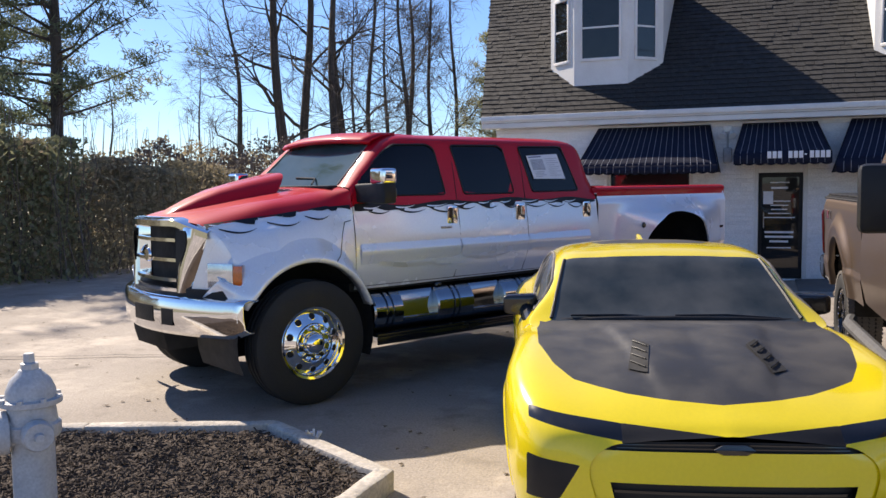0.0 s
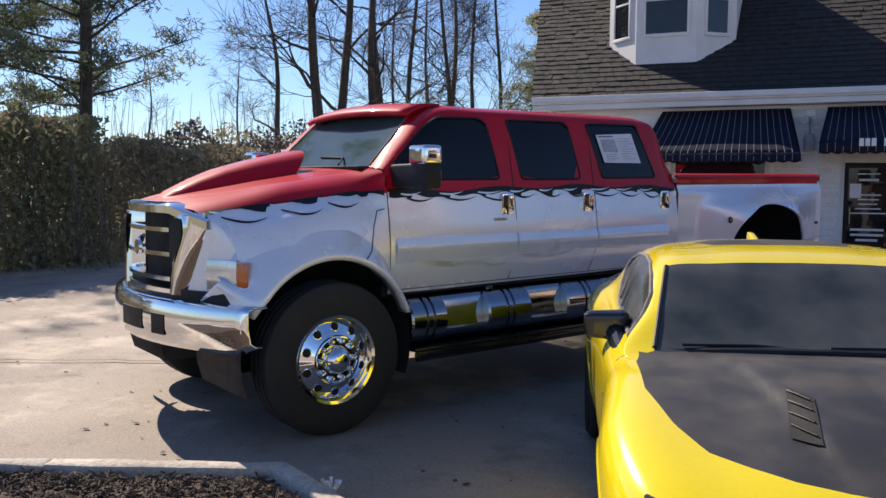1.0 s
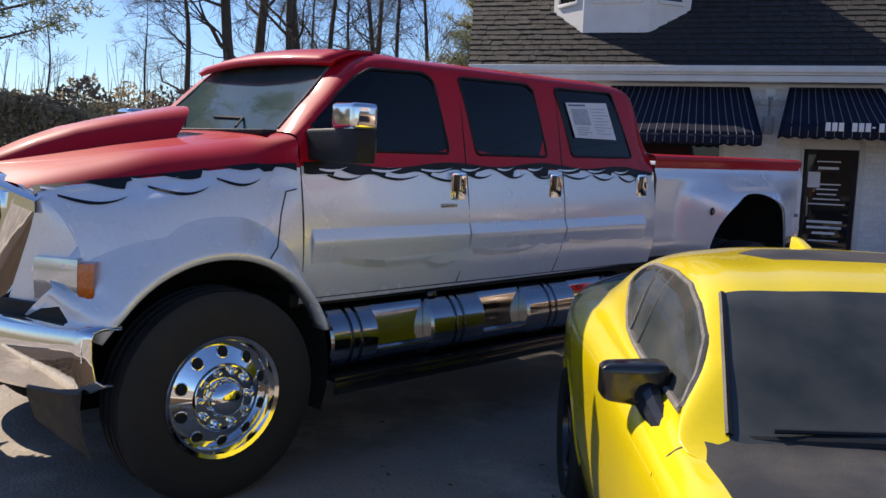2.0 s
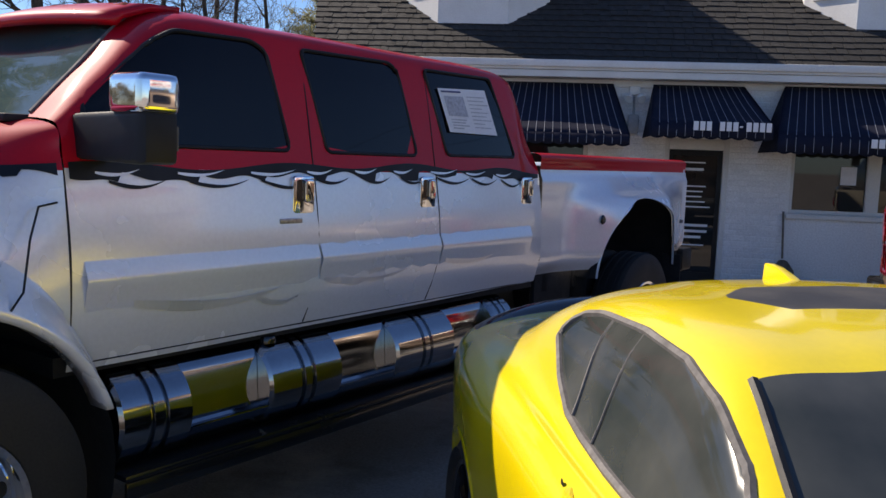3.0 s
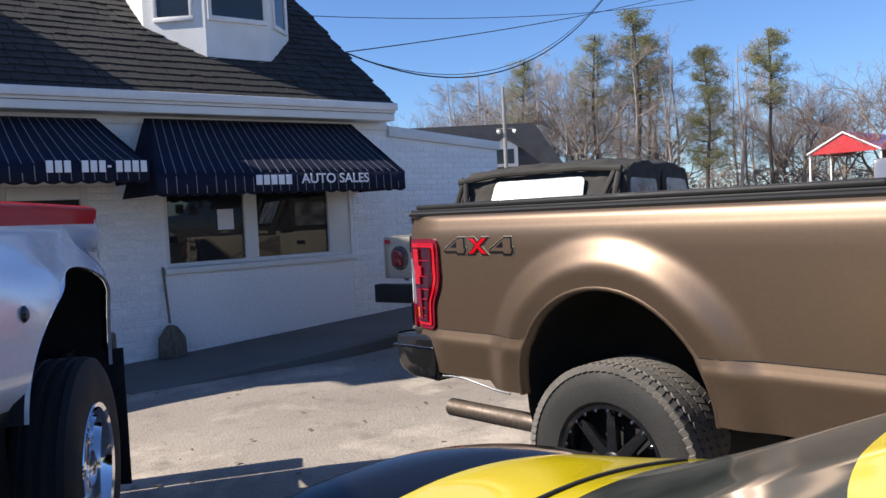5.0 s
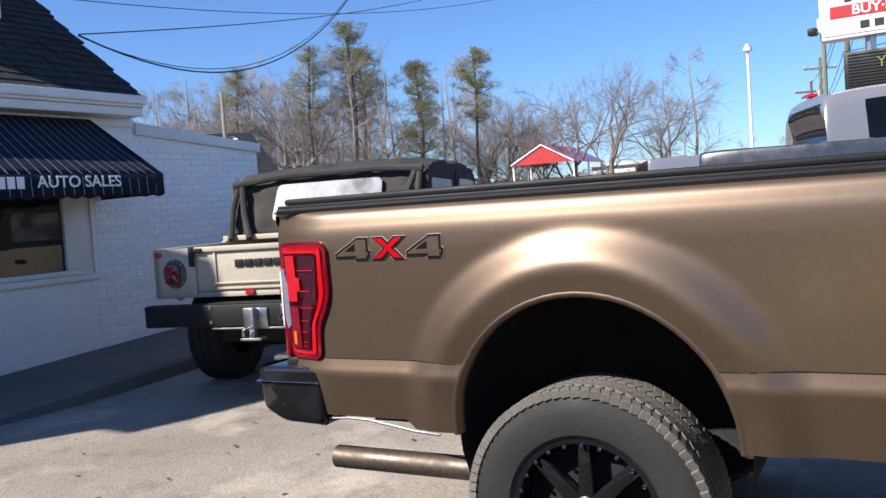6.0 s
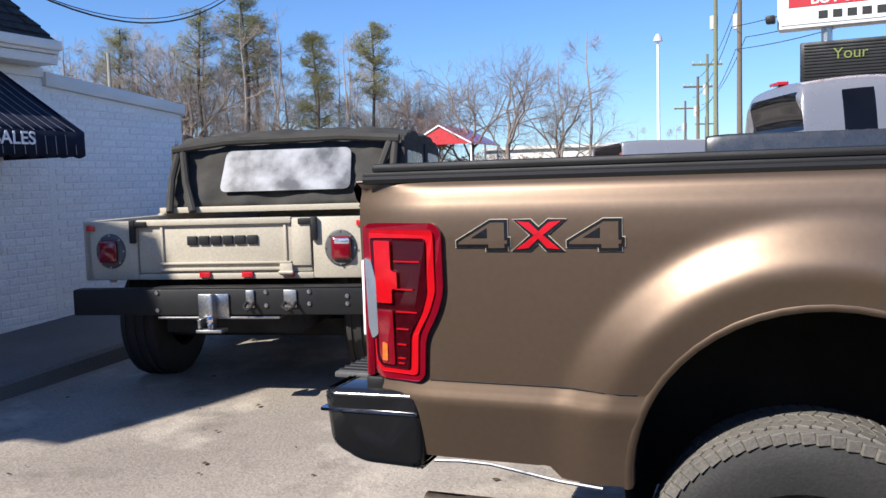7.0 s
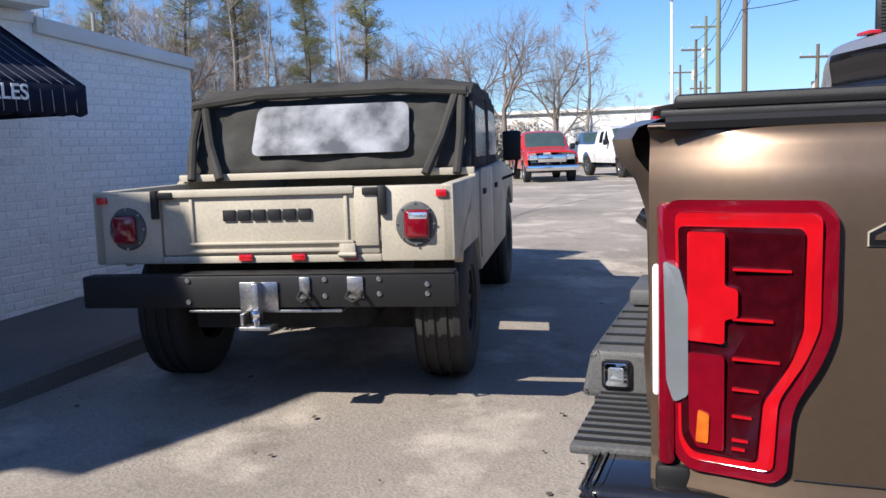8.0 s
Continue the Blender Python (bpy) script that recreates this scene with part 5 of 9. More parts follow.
for s in (1, -1):
    small_wheel(coupe, CF[0], s * 0.80, s, 0.345, 0.255, 0.25, 5, BLACK_GLOSS, TYRE)
    small_wheel(coupe, CR[0], s * 0.80, s, 0.345, 0.255, 0.27, 5, BLACK_GLOSS, TYRE)
    for w in (CF, CR):
        wheel_well(w[0], w[1], CWR + 0.01, s * 0.5, s * 0.9, coupe)
        arch_lip(w[0], w[1], CWR, -8, 188, lambda x, z: coup.y_at(x, z), s, YELLOW, coupe, 0.05)
    # mirror on a stalk
    bm = bmesh.new()
    bmesh.ops.create_cube(bm, size=1)
    bmesh.ops.bevel(bm, geom=list(bm.edges), offset=0.22, segments=4, affect="EDGES", profile=0.6)
    for v in bm.verts:
        q = v.co
        k = 1 - 0.25 * (q.y + 0.5)
        v.co = Vector((q.x * 0.12 * k + 0.02 * q.y, q.y * 0.215, q.z * 0.15 * k + 0.012 * q.y))
    mirror = part("door_mirror", bm, BLACK_GLOSS, coupe, "gloss black door mirror", Matrix.Translation((1.165, s * 0.895, 0.992)) @ Matrix.Diagonal((1, s, 1, 1)))
    part("mirror_stalk", tube([(1.45, s * 0.835, 0.90), (1.38, s * 0.84, 0.91), (1.28, s * 0.85, 0.935), (1.20, s * 0.855, 0.96)], [0.030, 0.038, 0.040, 0.05], 10), BLACK_GLOSS, coupe)
    # the grey strip round the side window, door gap, handle
    part("window_seal", tube([(x, s * (coup.y_at(x, z) + 0.001), z) for x, z in C_WIN + C_WIN[:1]], 0.012, 6), SEAL, coupe, "grey weathered rubber seal")
    for xt, zt, xb, zb, wd in ((0.42, 1.262, 0.49, 1.015, 0.006), (0.63, 1.272, 0.665, 1.0, 0.004)):
        line = [(xt + (xb - xt) * t, zt + (zb - zt) * t) for t in (0, 0.2, 0.4, 0.6, 0.8, 1)]
        part("window_divider", tube([(x, s * (coup.y_at(x, z) + 0.001), z) for x, z in line], wd, 6), SEAL, coupe)
    edge = [(x, 0.61 + 0.2 * (x - 1.05)) for x in np.linspace(1.05, 1.57, 9)]
    part("windshield_seal", tube([(x, s * y, coup.z_at(x, y) + 0.001) for x, y in edge], 0.011, 6), BLACK_TRIM, coupe)
    gap = []
    for v in (4.8, 4.3, 3.8, 3.0, 2.4, 1.6, 1.0):
        col = coup.g[:, int(v * coup.vsub), 0]
        i = int(np.argmin(abs(col - 1.60)))
        p = coup.at(i / coup.usub, v)
        gap.append((p.x, s * (p.y - 0.002), p.z))
    seam(gap, coupe, 0.004)
    p = coup.y_at(0.84, 0.93)
    part("door_handle", tube([(0.76, s * (p - 0.004), 0.93), (0.80, s * (p + 0.012), 0.93), (0.90, s * (p + 0.012), 0.925), (0.94, s * (p - 0.004), 0.922)], 0.013, 8), YELLOW, coupe)
    part("key_lock", spin([(0.0, 0.0), (0.012, 0.0)], 10), BLACK_TRIM, coupe, m=Matrix.Translation((0.72, s * (p + 0.002), 0.935)))
    part("tail_lamp", prism(round_poly([(s * 0.26, 0.92), (s * 0.62, 0.89), (s * 0.62, 0.79), (s * 0.26, 0.81)], 0.03), -1.385, -1.30, 0.008, plane="yz"), DARKRED, coupe)
    # hood extractor vents
    hz = lambda x, y: coup.z_at(x, y)
    hole = [[(2.10 + (2.44 - 2.10) * u + (2.20 - 2.10 + (2.50 - 2.44 - 0.10) * u) * v, s * (0.31 + 0.065 * u - (0.07 + 0.015 * u) * v)) for v in steps(0, 1, 4)] for u in steps(0, 1, 8)]
    hv = part("hood_vent", loft([[(x, y, hz(x, y) + 0.006) for x, y in row] for row in hole]), SHADOW_BLACK, coupe)
    for k in range(4):
        x0 = 2.14 + 0.075 * k
        ya, yb = 0.300 + 0.17 * (x0 - 2.05), 0.245 + 0.16 * (x0 - 2.05)
        part("vent_slat", tube([(x0, s * ya, hz(x0, s * ya) + 0.011), (x0 + 0.05, s * (ya + yb) / 2, hz(x0 + 0.05, s * (ya + yb) / 2) + 0.013), (x0 + 0.09, s * yb, hz(x0 + 0.09, s * yb) + 0.011)], 0.004, 6), BLACK_TRIM, hv)
# roof fin
fin = prism(round_poly([(-0.02, 0.0), (0.20, 0.0), (0.12, 0.032), (0.05, 0.054), (0.0, 0.062), (-0.025, 0.062)], 0.01), -0.02, 0.02, 0.003)
for v in fin.verts:
    v.co.y *= 1 - 6 * max(0, v.co.z) * 1.1
part("antenna_fin", fin, YELLOW, coupe, m=pose(0.0, 0, 1.305, 0, -3))
# black tail spoiler, a blade that rises off the deck
sp = bmesh.new()
rows = []
for q in [i / 18 * 2 - 1 for i in range(19)]:
    y = 0.78 * q
    x = -1.09 + 0.19 * abs(q) ** 3
    z = 1.020 - 0.085 * q * q
    h = 0.054 * (1 - 0.55 * abs(q) ** 5)
    rows.append([sp.verts.new((x + dx, y, z + h * f)) for dx, f in ((0.05, -0.1), (0.02, 0.25), (-0.02, 0.7), (-0.07, 1.0), (-0.085, 0.95), (-0.06, 0.2), (-0.055, -0.3))])
for a, b in zip(rows, rows[1:]):
    for i in range(6):
        sp.faces.new((a[i], a[i + 1], b[i + 1], b[i]))
bmesh.ops.recalc_face_normals(sp, faces=sp.faces)
part("deck_gap", tube([(-0.79 + 0.43 * y * y, y, coup.z_at(-0.79 + 0.43 * y * y, y) + 0.001) for y in np.linspace(-0.58, 0.58, 21)], 0.007, 6), BLACK_TRIM, coupe)
thick(part("tail_spoiler", sp, BLACK_GLOSS, coupe, "gloss black tail spoiler"), 0.008)
part("emblem", prism(round_poly([(-0.09, 0.0), (-0.05, 0.022), (0.05, 0.022), (0.09, 0.0), (0.05, -0.022), (-0.05, -0.022)], 0.006), 0, 0.012, 0.003, plane="yz"), BLACK_GLOSS, coupe, m=pose(2.985, 0, 0.632))
for s in (1, -1):
    part("windshield_wiper", tube([(1.575, s * 0.30 - 0.30, 0.985), (1.565, s * 0.30, 0.987), (1.575, s * 0.30 + 0.30, 0.968)], 0.007, 6), BLACK_TRIM, coupe)
part("wiper_cowl", tube([(1.585 - 0.05 * (q / 0.7) ** 2 + 0.03, q, coup.z_at(1.60, q) - 0.004) for q in [i / 10 * 0.7 for i in range(-10, 11)]], 0.016, 8), BLACK_TRIM, coupe, "black cowl below the windshield")
part("inspection_sticker", box(1.085, 1.088, 0.44, 0.50, 1.19, 1.24), PAPER, coupe)


# ---- the bronze pickup ----
D_M = pose(2.01, 10.28, 0, 0, 0, -86)
pick = thing("bronze_pickup", D_M, "bronze metallic lifted pickup with black bed cover, parked", "truck")
PA, PR = (1.29, 0.762), 0.488


def bulge(x, z):
    """The swell of the flare round the rear wheel opening."""
    d = math.hypot(x - PA[0], z - PA[1]) - PR
    k = 0.55 + 0.45 * ramp(0.85, 1.20, z)
    if d >= 0.225:
        return 0.0
    if d < 0.075:
        return k * (0.058 - 0.10 * (0.075 - max(d, 0)))
    t = (d - 0.075) / 0.15
    return k * 0.058 * (1 - t * t * (3 - 2 * t))


def p_side(x, z):
    base = 1.0
    if z > 1.45:
        base -= 1.8 * (min(z, 1.50) - 1.45) ** 2 + 0.30 * max(0, z - 1.50)
    base -= 0.045 * max(0, 1.42 - max(z, 1.006))
    if z < 1.004:
        base += 0.013 * min(1, (1.004 - z) / 0.055) - 0.16 * max(0, 0.945 - z)
    if x < 0.30:
        base -= 0.55 * (0.30 - x) ** 2 * 1.6
    return base + bulge(x, z)


ps = []
for x in np.linspace(0.02, 2.40, 72):
    heights = [0.75 + 0.03 * (x < 0.6), 0.80, 0.84, 0.88, 0.92, 0.95, 0.975, 0.992, 1.003, 1.008] + [1.03 + 0.026 * k for k in range(17)] + [1.47, 1.495, 1.52, 1.555]
    ps.append((x, [(p_side(x, z), z) for z in heights] + [(0.950, 1.574), (0.92, 1.58)]))
pbed = Shell(ps, 2, 2)


def pick_bedside(u, v, c):
    return None if math.hypot(c[0] - PA[0], c[2] - PA[1]) < PR else "bed_side"


skin(pbed, pick_bedside, {"bed_side": BROWN}, pick, ())
for s in (1, -1):
    arch_lip(PA[0], PA[1], PR, -2, 182, p_side, s, BROWN, pick, 0.05)
    wheel_well(PA[0], PA[1], PR + 0.02, s * 0.46, s * 0.93, pick)
    small_wheel(pick, 1.25, s * 0.825, s, 0.43, 0.255, 0.29, 8, BLACK_GLOSS, TYRE, 24, dz=0.06, tread=True)
    small_wheel(pick, 5.20, s * 0.825, s, 0.43, 0.255, 0.29, 8, BLACK_GLOSS, TYRE_DUSTY, 24, dz=0.03)
    for a, b in ((0.25, 0.835), (1.715, 2.39)):
        part("body_crease", tube([(x, s * (p_side(x, 1.008) - 0.001), 1.006) for x in np.linspace(a, b, 14)], 0.0028, 5), BLACK_TRIM, pick)
    part("rail_trim", tube([(x, s * 0.955, 1.577) for x in (0.05, 0.8, 1.6, 2.38)], 0.012, 6), BLACK_TRIM, pick)
part("bed_cover", merge(box(0.04, 2.38, -0.945, 0.945, 1.585, 1.60, 0.004), box(0.06, 2.36, -0.93, 0.93, 1.60, 1.625, 0.01)), BLACK_TRIM, pick, "ribbed black bed cover")
for y in (-0.6, -0.2, 0.2, 0.6):
    part("cover_rib", box(0.07, 2.35, y - 0.02, y + 0.02, 1.625, 1.632, 0.003), BLACK_TRIM, pick)
rows = []
for y in steps(-0.90, 0.90, 16):
    e = 0.05 * max(0, abs(y) - 0.80) / 0.10
    rows.append([(x + e, y, z) for x, z in ((0.06, 1.59), (-0.01, 1.588), (-0.05, 1.575), (-0.062, 1.555), (-0.055, 1.525), (-0.02, 1.48), (0.0, 1.42), (0.004, 1.25), (-0.006, 1.16), (0.0, 1.05), (0.02, 0.98), (0.06, 0.97))])
tg = part("tailgate", loft(rows), BROWN, pick, "bronze tailgate with a lipped top edge")
handle = part("gate_handle", prism(round_poly([(-0.14, 1.33), (0.14, 1.33), (0.16, 1.44), (-0.16, 1.44)], 0.03), -0.075, 0.004, 0.014, plane="yz"), BLACK_GLOSS, tg, "gloss black tailgate handle")
part("reversing_camera", spin([(0.0, -0.05), (0.022, -0.05), (0.026, -0.03), (0.03, 0.0)], 16, "x"), BLACK_GLOSS, handle, m=pose(-0.062, 0.0, 1.325, 0, 30))
part("gate_emblem", box(-0.068, -0.05, -0.10, 0.10, 1.36, 1.42, 0.006), CHROME, handle)
part("bed_floor", box(0.06, 2.38, -0.45, 0.45, 1.0, 1.04), SHADOW_BLACK, pick)
for y in (0.4, -0.4):
    part("frame_rail", box(0.1, 5.6, y - 0.05, y + 0.05, 0.62, 0.8), SHADOW_BLACK, pick)
for x in (1.25, 5.2):
    part("axle", box(x - 0.1, x + 0.1, -0.75, 0.75, 0.42, 0.6, 0.04), SHADOW_BLACK, pick)
part("floor_pan", box(2.45, 5.8, -0.85, 0.85, 0.72, 0.9), SHADOW_BLACK, pick)
# tail lamps that wrap the corner
for s in (1, -1):
    side = [(0.045, 1.455), (0.285, 1.455), (0.305, 1.43), (0.305, 1.26), (0.285, 1.20), (0.245, 1.13), (0.238, 1.02), (0.22, 1.0), (0.075, 1.0), (0.05, 1.05)]
    lens = lambda o, off, m, nm, par: side_panel(o, p_side, off, m, nm, par, s, t=0.03)
    lamp = lens(round_poly(side, 0.03), 0.014, MIDRED, "tail_lamp", pick)
    lens(round_poly([(0.065, 1.435), (0.282, 1.435), (0.282, 1.26), (0.262, 1.205), (0.224, 1.14), (0.217, 1.02), (0.085, 1.02), (0.07, 1.05)], 0.015), 0.018, REDLENS, "lamp_light_ring", lamp)
    lens(round_poly([(0.070, 1.413), (0.257, 1.413), (0.257, 1.258), (0.24, 1.205), (0.199, 1.14), (0.192, 1.036), (0.09, 1.036), (0.075, 1.06)], 0.01), 0.021, DARKRED, "lamp_well", lamp)
    lens(round_poly([(0.085, 1.405), (0.143, 1.405), (0.143, 1.32), (0.163, 1.315), (0.163, 1.27), (0.143, 1.265), (0.143, 1.225), (0.085, 1.225)], 0.006), 0.024, REDLENS, "lamp_light_bar", lamp)
    lens(round_poly([(0.085, 1.205), (0.143, 1.205), (0.143, 1.045), (0.10, 1.045), (0.088, 1.07)], 0.006), 0.024, MIDRED, "lamp_light_bar", lamp)
    for k, (z, x1) in enumerate(((1.345, 0.25), (1.265, 0.225), (1.20, 0.235), (1.15, 0.205), (1.105, 0.195), (1.065, 0.19), (1.05, 0.185))):
        lens([(0.155, z), (x1 - 0.01, z), (x1 - 0.01, z + 0.004), (0.155, z + 0.004)], 0.024, REDLENS, "lamp_rib", lamp)
    lens(round_poly([(0.098, 1.055), (0.118, 1.055), (0.120, 1.105), (0.102, 1.11)], 0.004), 0.027, AMBER, "turn_bulb", lamp)
    part("rear_lens", box(0.034, 0.065, min(s * 0.89, s * 0.955), max(s * 0.89, s * 0.955), 1.0, 1.45, 0.012), MIDRED, lamp)
    lens(round_poly([(0.046, 1.355), (0.072, 1.345), (0.086, 1.29), (0.086, 1.13), (0.062, 1.115), (0.05, 1.15)], 0.008), 0.0245, CLEARLENS, "reverse_lens_side", lamp)
    part("reverse_lens", box(0.026, 0.04, min(s * 0.895, s * 0.948), max(s * 0.895, s * 0.948), 1.12, 1.345, 0.006), PAPER, lamp, "white reversing lens")
# bumper with a stepped pad
bmp = part("rear_bumper", merge(prism(round_poly([(-0.13, 0.955), (0.10, 0.965), (0.10, 0.78), (-0.06, 0.755), (-0.125, 0.82)], 0.03), -0.72, 0.72, 0.012)), STEP, pick, "dark grey step bumper")
for s in (1, -1):
    part("bumper_end", prism(round_poly([(-0.10, 0.962), (0.222, 0.968), (0.222, 0.735), (0.02, 0.742), (-0.08, 0.79)], 0.035), s * 0.70, s * 0.985, 0.025, seg=3), BLACK_GLOSS, bmp, "gloss black bumper corner")
    part("corner_trim", prism(round_poly([(-0.106, 0.895), (0.205, 0.897), (0.205, 0.907), (-0.106, 0.906)], 0.003), s * 0.78, s * 0.990, 0.002), CHROME, bmp)
    pad = part("bumper_pad", box(-0.145, 0.02, min(s * 0.44, s * 0.82), max(s * 0.44, s * 0.82), 0.955, 0.975, 0.006), STEP, bmp)
    for k in range(9):
        y = s * (0.47 + 0.04 * k)
        part("pad_rib", box(-0.14, 0.015, y - 0.004, y + 0.004, 0.975, 0.980), BLACK_TRIM, pad)
    part("filler_strip", box(0.03, 0.09, s * 0.90 - 0.05, s * 0.90 + 0.05, 0.955, 1.0, 0.01), BLACK_TRIM, bmp)
mid = part("bumper_step", prism(round_poly([(-0.195, 0.95), (-0.02, 0.95), (-0.02, 1.065), (-0.17, 1.065)], 0.02), -0.42, 0.42, 0.012), STEP, bmp, "raised grey middle step")
for k in range(5):
    part("pad_rib", box(-0.16, -0.03, -0.36 + 0.10 * k, -0.35 + 0.10 * k, 1.065, 1.070), BLACK_TRIM, mid)
part("middle_block", box(-0.15, -0.02, 0.12, 0.42, 1.07, 1.12, 0.012), STEP, mid)
sl = part("step_light", prism(round_poly([(-0.145, 0.975), (-0.075, 0.975), (-0.075, 1.045), (-0.145, 1.045)], 0.012), -0.430, -0.418, 0.004), BLACK_GLOSS, mid)
part("light_rim", prism(round_poly([(-0.138, 0.982), (-0.082, 0.982), (-0.082, 1.038), (-0.138, 1.038)], 0.01), -0.433, -0.429, 0.001), CHROME, sl)
part("light_lens", prism(round_poly([(-0.128, 0.992), (-0.092, 0.992), (-0.092, 1.028), (-0.128, 1.028)], 0.006), -0.436, -0.432, 0.001), CLEARLENS, sl)
part("plate_recess", box(-0.20, -0.17, -0.20, 0.20, 0.80, 0.94, 0.006), BLACK_TRIM, bmp)
for s in (1, -1):
    part("bed_edge", tube([(x, s * (p_side(x, 0.78) + 0.001), z) for x, z in ((0.25, 0.766), (0.33, 0.772), (0.42, 0.770), (0.52, 0.755), (0.62, 0.742), (0.74, 0.742))], 0.005, 6), STEEL, pick, "bright lower body edge")
part("exhaust_tip", spin([(0.033, -0.35), (0.045, -0.35), (0.045, 0.35), (0.038, 0.35), (0.038, -0.3)], 20, "x"), RUST, pick, m=pose(0.52, -0.84, 0.575))
part("side_step", tube([(1.95, -0.98, 0.58), (2.1, -1.02, 0.56), (3.4, -1.02, 0.56), (4.5, -1.02, 0.56), (4.6, -0.98, 0.58)], 0.05, 10), STEP, pick)
# 4x4 mark: broad slanting block figures with a pale edge and a dark line
FOUR = [(0.0, 0.12), (0.0, 0.32), (0.66, 1.0), (0.98, 1.0), (0.98, 0.42), (1.03, 0.42), (1.03, 0.14), (0.98, 0.14), (0.98, 0.0), (0.58, 0.0), (0.58, 0.12)]
FOUR_EYE = [(0.30, 0.42), (0.60, 0.42), (0.60, 0.74)]
CROSS = [(0.0, 0.0), (0.36, 0.5), (0.02, 1.0), (0.36, 1.0), (0.52, 0.74), (0.70, 1.0), (1.03, 1.0), (0.68, 0.5), (1.0, 0.0), (0.66, 0.0), (0.51, 0.27), (0.34, 0.0)]


def grown(outline, d, w, h):
    """An outline in metres, moved outwards by d."""
    pts = [Vector((u * w, v * h)) for u, v in outline]
    area = sum(a.x * b.y - b.x * a.y for a, b in zip(pts, pts[1:] + pts[:1]))
    out = []
    for i, p in enumerate(pts):
        e0, e1 = (p - pts[i - 1]).normalized(), (pts[(i + 1) % len(pts)] - p).normalized()
        n0, n1 = (Vector((e.y, -e.x)) * (1 if area > 0 else -1) for e in (e0, e1))
        b = n0 + n1
        out.append(p + b * (d / max(0.45, b.dot(n0))))
    return [(q.x, q.y) for q in out]


for s in (1, -1):
    for shape, x0, w, fill in ((FOUR, 0.347, 0.148, TAN), (CROSS, 0.507, 0.140, REDLENS), (FOUR, 0.655, 0.145, TAN)):
        for nm, d, off, mtl in (("badge_edge", 0.003, 0.003, TAN), ("badge_outline", 0.001, 0.005, BLACK_GLOSS), ("badge_letter", -0.007, 0.007, BROWN if shape is FOUR else fill)):
            pts = grown(shape, d, w, 0.083)
            side_panel([(x0 + (u if s < 0 else w - u), 1.378 + v) for u, v in pts], p_side, off, mtl, nm, pick, s, t=0.004)
        if shape is FOUR:
            side_panel([(x0 + (u if s < 0 else w - u), 1.378 + v) for u, v in grown(FOUR_EYE, 0.0, w, 0.083)], p_side, 0.0085, BLACK_GLOSS, "badge_eye", pick, s, t=0.003)
# cab and nose
pc = Shell([
    (2.43, [(0.96, 0.80), (1.0, 1.0), (1.0, 1.25), (0.98, 1.45), (0.95, 1.58), (0.88, 1.85), (0.76, 2.05), (0.4, 2.09), (0.0, 2.10)]),
    (2.60, [(0.96, 0.78), (1.0, 1.0), (1.0, 1.25), (0.98, 1.45), (0.95, 1.58), (0.86, 1.95), (0.74, 2.12), (0.4, 2.16), (0.0, 2.17)]),
    (3.6, [(0.96, 0.76), (1.0, 1.0), (1.0, 1.25), (0.98, 1.45), (0.95, 1.58), (0.85, 2.0), (0.73, 2.15), (0.4, 2.19), (0.0, 2.20)]),
    (4.3, [(0.96, 0.76), (1.0, 1.0), (1.0, 1.25), (0.98, 1.45), (0.95, 1.58), (0.85, 1.98), (0.73, 2.12), (0.4, 2.16), (0.0, 2.17)]),
    (4.85, [(0.96, 0.76), (1.0, 1.0), (1.0, 1.25), (0.98, 1.42), (0.93, 1.54), (0.88, 1.62), (0.78, 1.66), (0.4, 1.68), (0.0, 1.69)]),
    (5.5, [(0.97, 0.80), (1.01, 1.0), (1.0, 1.22), (0.97, 1.38), (0.90, 1.49), (0.8, 1.54), (0.6, 1.56), (0.3, 1.57), (0.0, 1.58)]),
    (6.0, [(0.95, 0.80), (0.98, 1.0), (0.97, 1.20), (0.93, 1.36), (0.85, 1.46), (0.75, 1.50), (0.55, 1.51), (0.3, 1.52), (0.0, 1.52)]),
    (6.15, [(0.85, 0.80), (0.88, 1.0), (0.88, 1.20), (0.84, 1.34), (0.76, 1.42), (0.66, 1.45), (0.5, 1.46), (0.25, 1.465), (0.0, 1.47)]),
], 8, 5)


def pick_pc(u, v, c):
    if math.hypot(c[0] - 5.2, c[2] - 0.765) < 0.495 and c[1] > 0.5:
        return None
    if 4.32 < c[0] < 4.82 and v > 5.6:
        return "windshield"
    if 2.75 < c[0] < 4.45 and 4.2 < v < 5.1 and abs(c[0] - 3.6) > 0.07:
        return "side_window"
    return "cab"


skin(pc, pick_pc, {"cab": BROWN, "windshield": TINT, "side_window": TINT}, pick, ("cab", "windshield"))
part("cab_back", prism([(-0.96, 0.82), (0.96, 0.82), (0.95, 1.58), (0.76, 2.05), (-0.76, 2.05), (-0.95, 1.58)], 2.425, 2.44, plane="yz"), BROWN, pick)
part("grille", box(6.10, 6.17, -0.8, 0.8, 0.95, 1.40, 0.02), CHROME, pick)
part("front_bumper", box(6.05, 6.30, -0.98, 0.98, 0.65, 0.92, 0.04), CHROME, pick)
for s in (1, -1):
    part("door_mirror", box(4.35, 4.45, min(s * 1.05, s * 1.35), max(s * 1.05, s * 1.35), 1.45, 1.85, 0.04), BLACK_TRIM, pick)


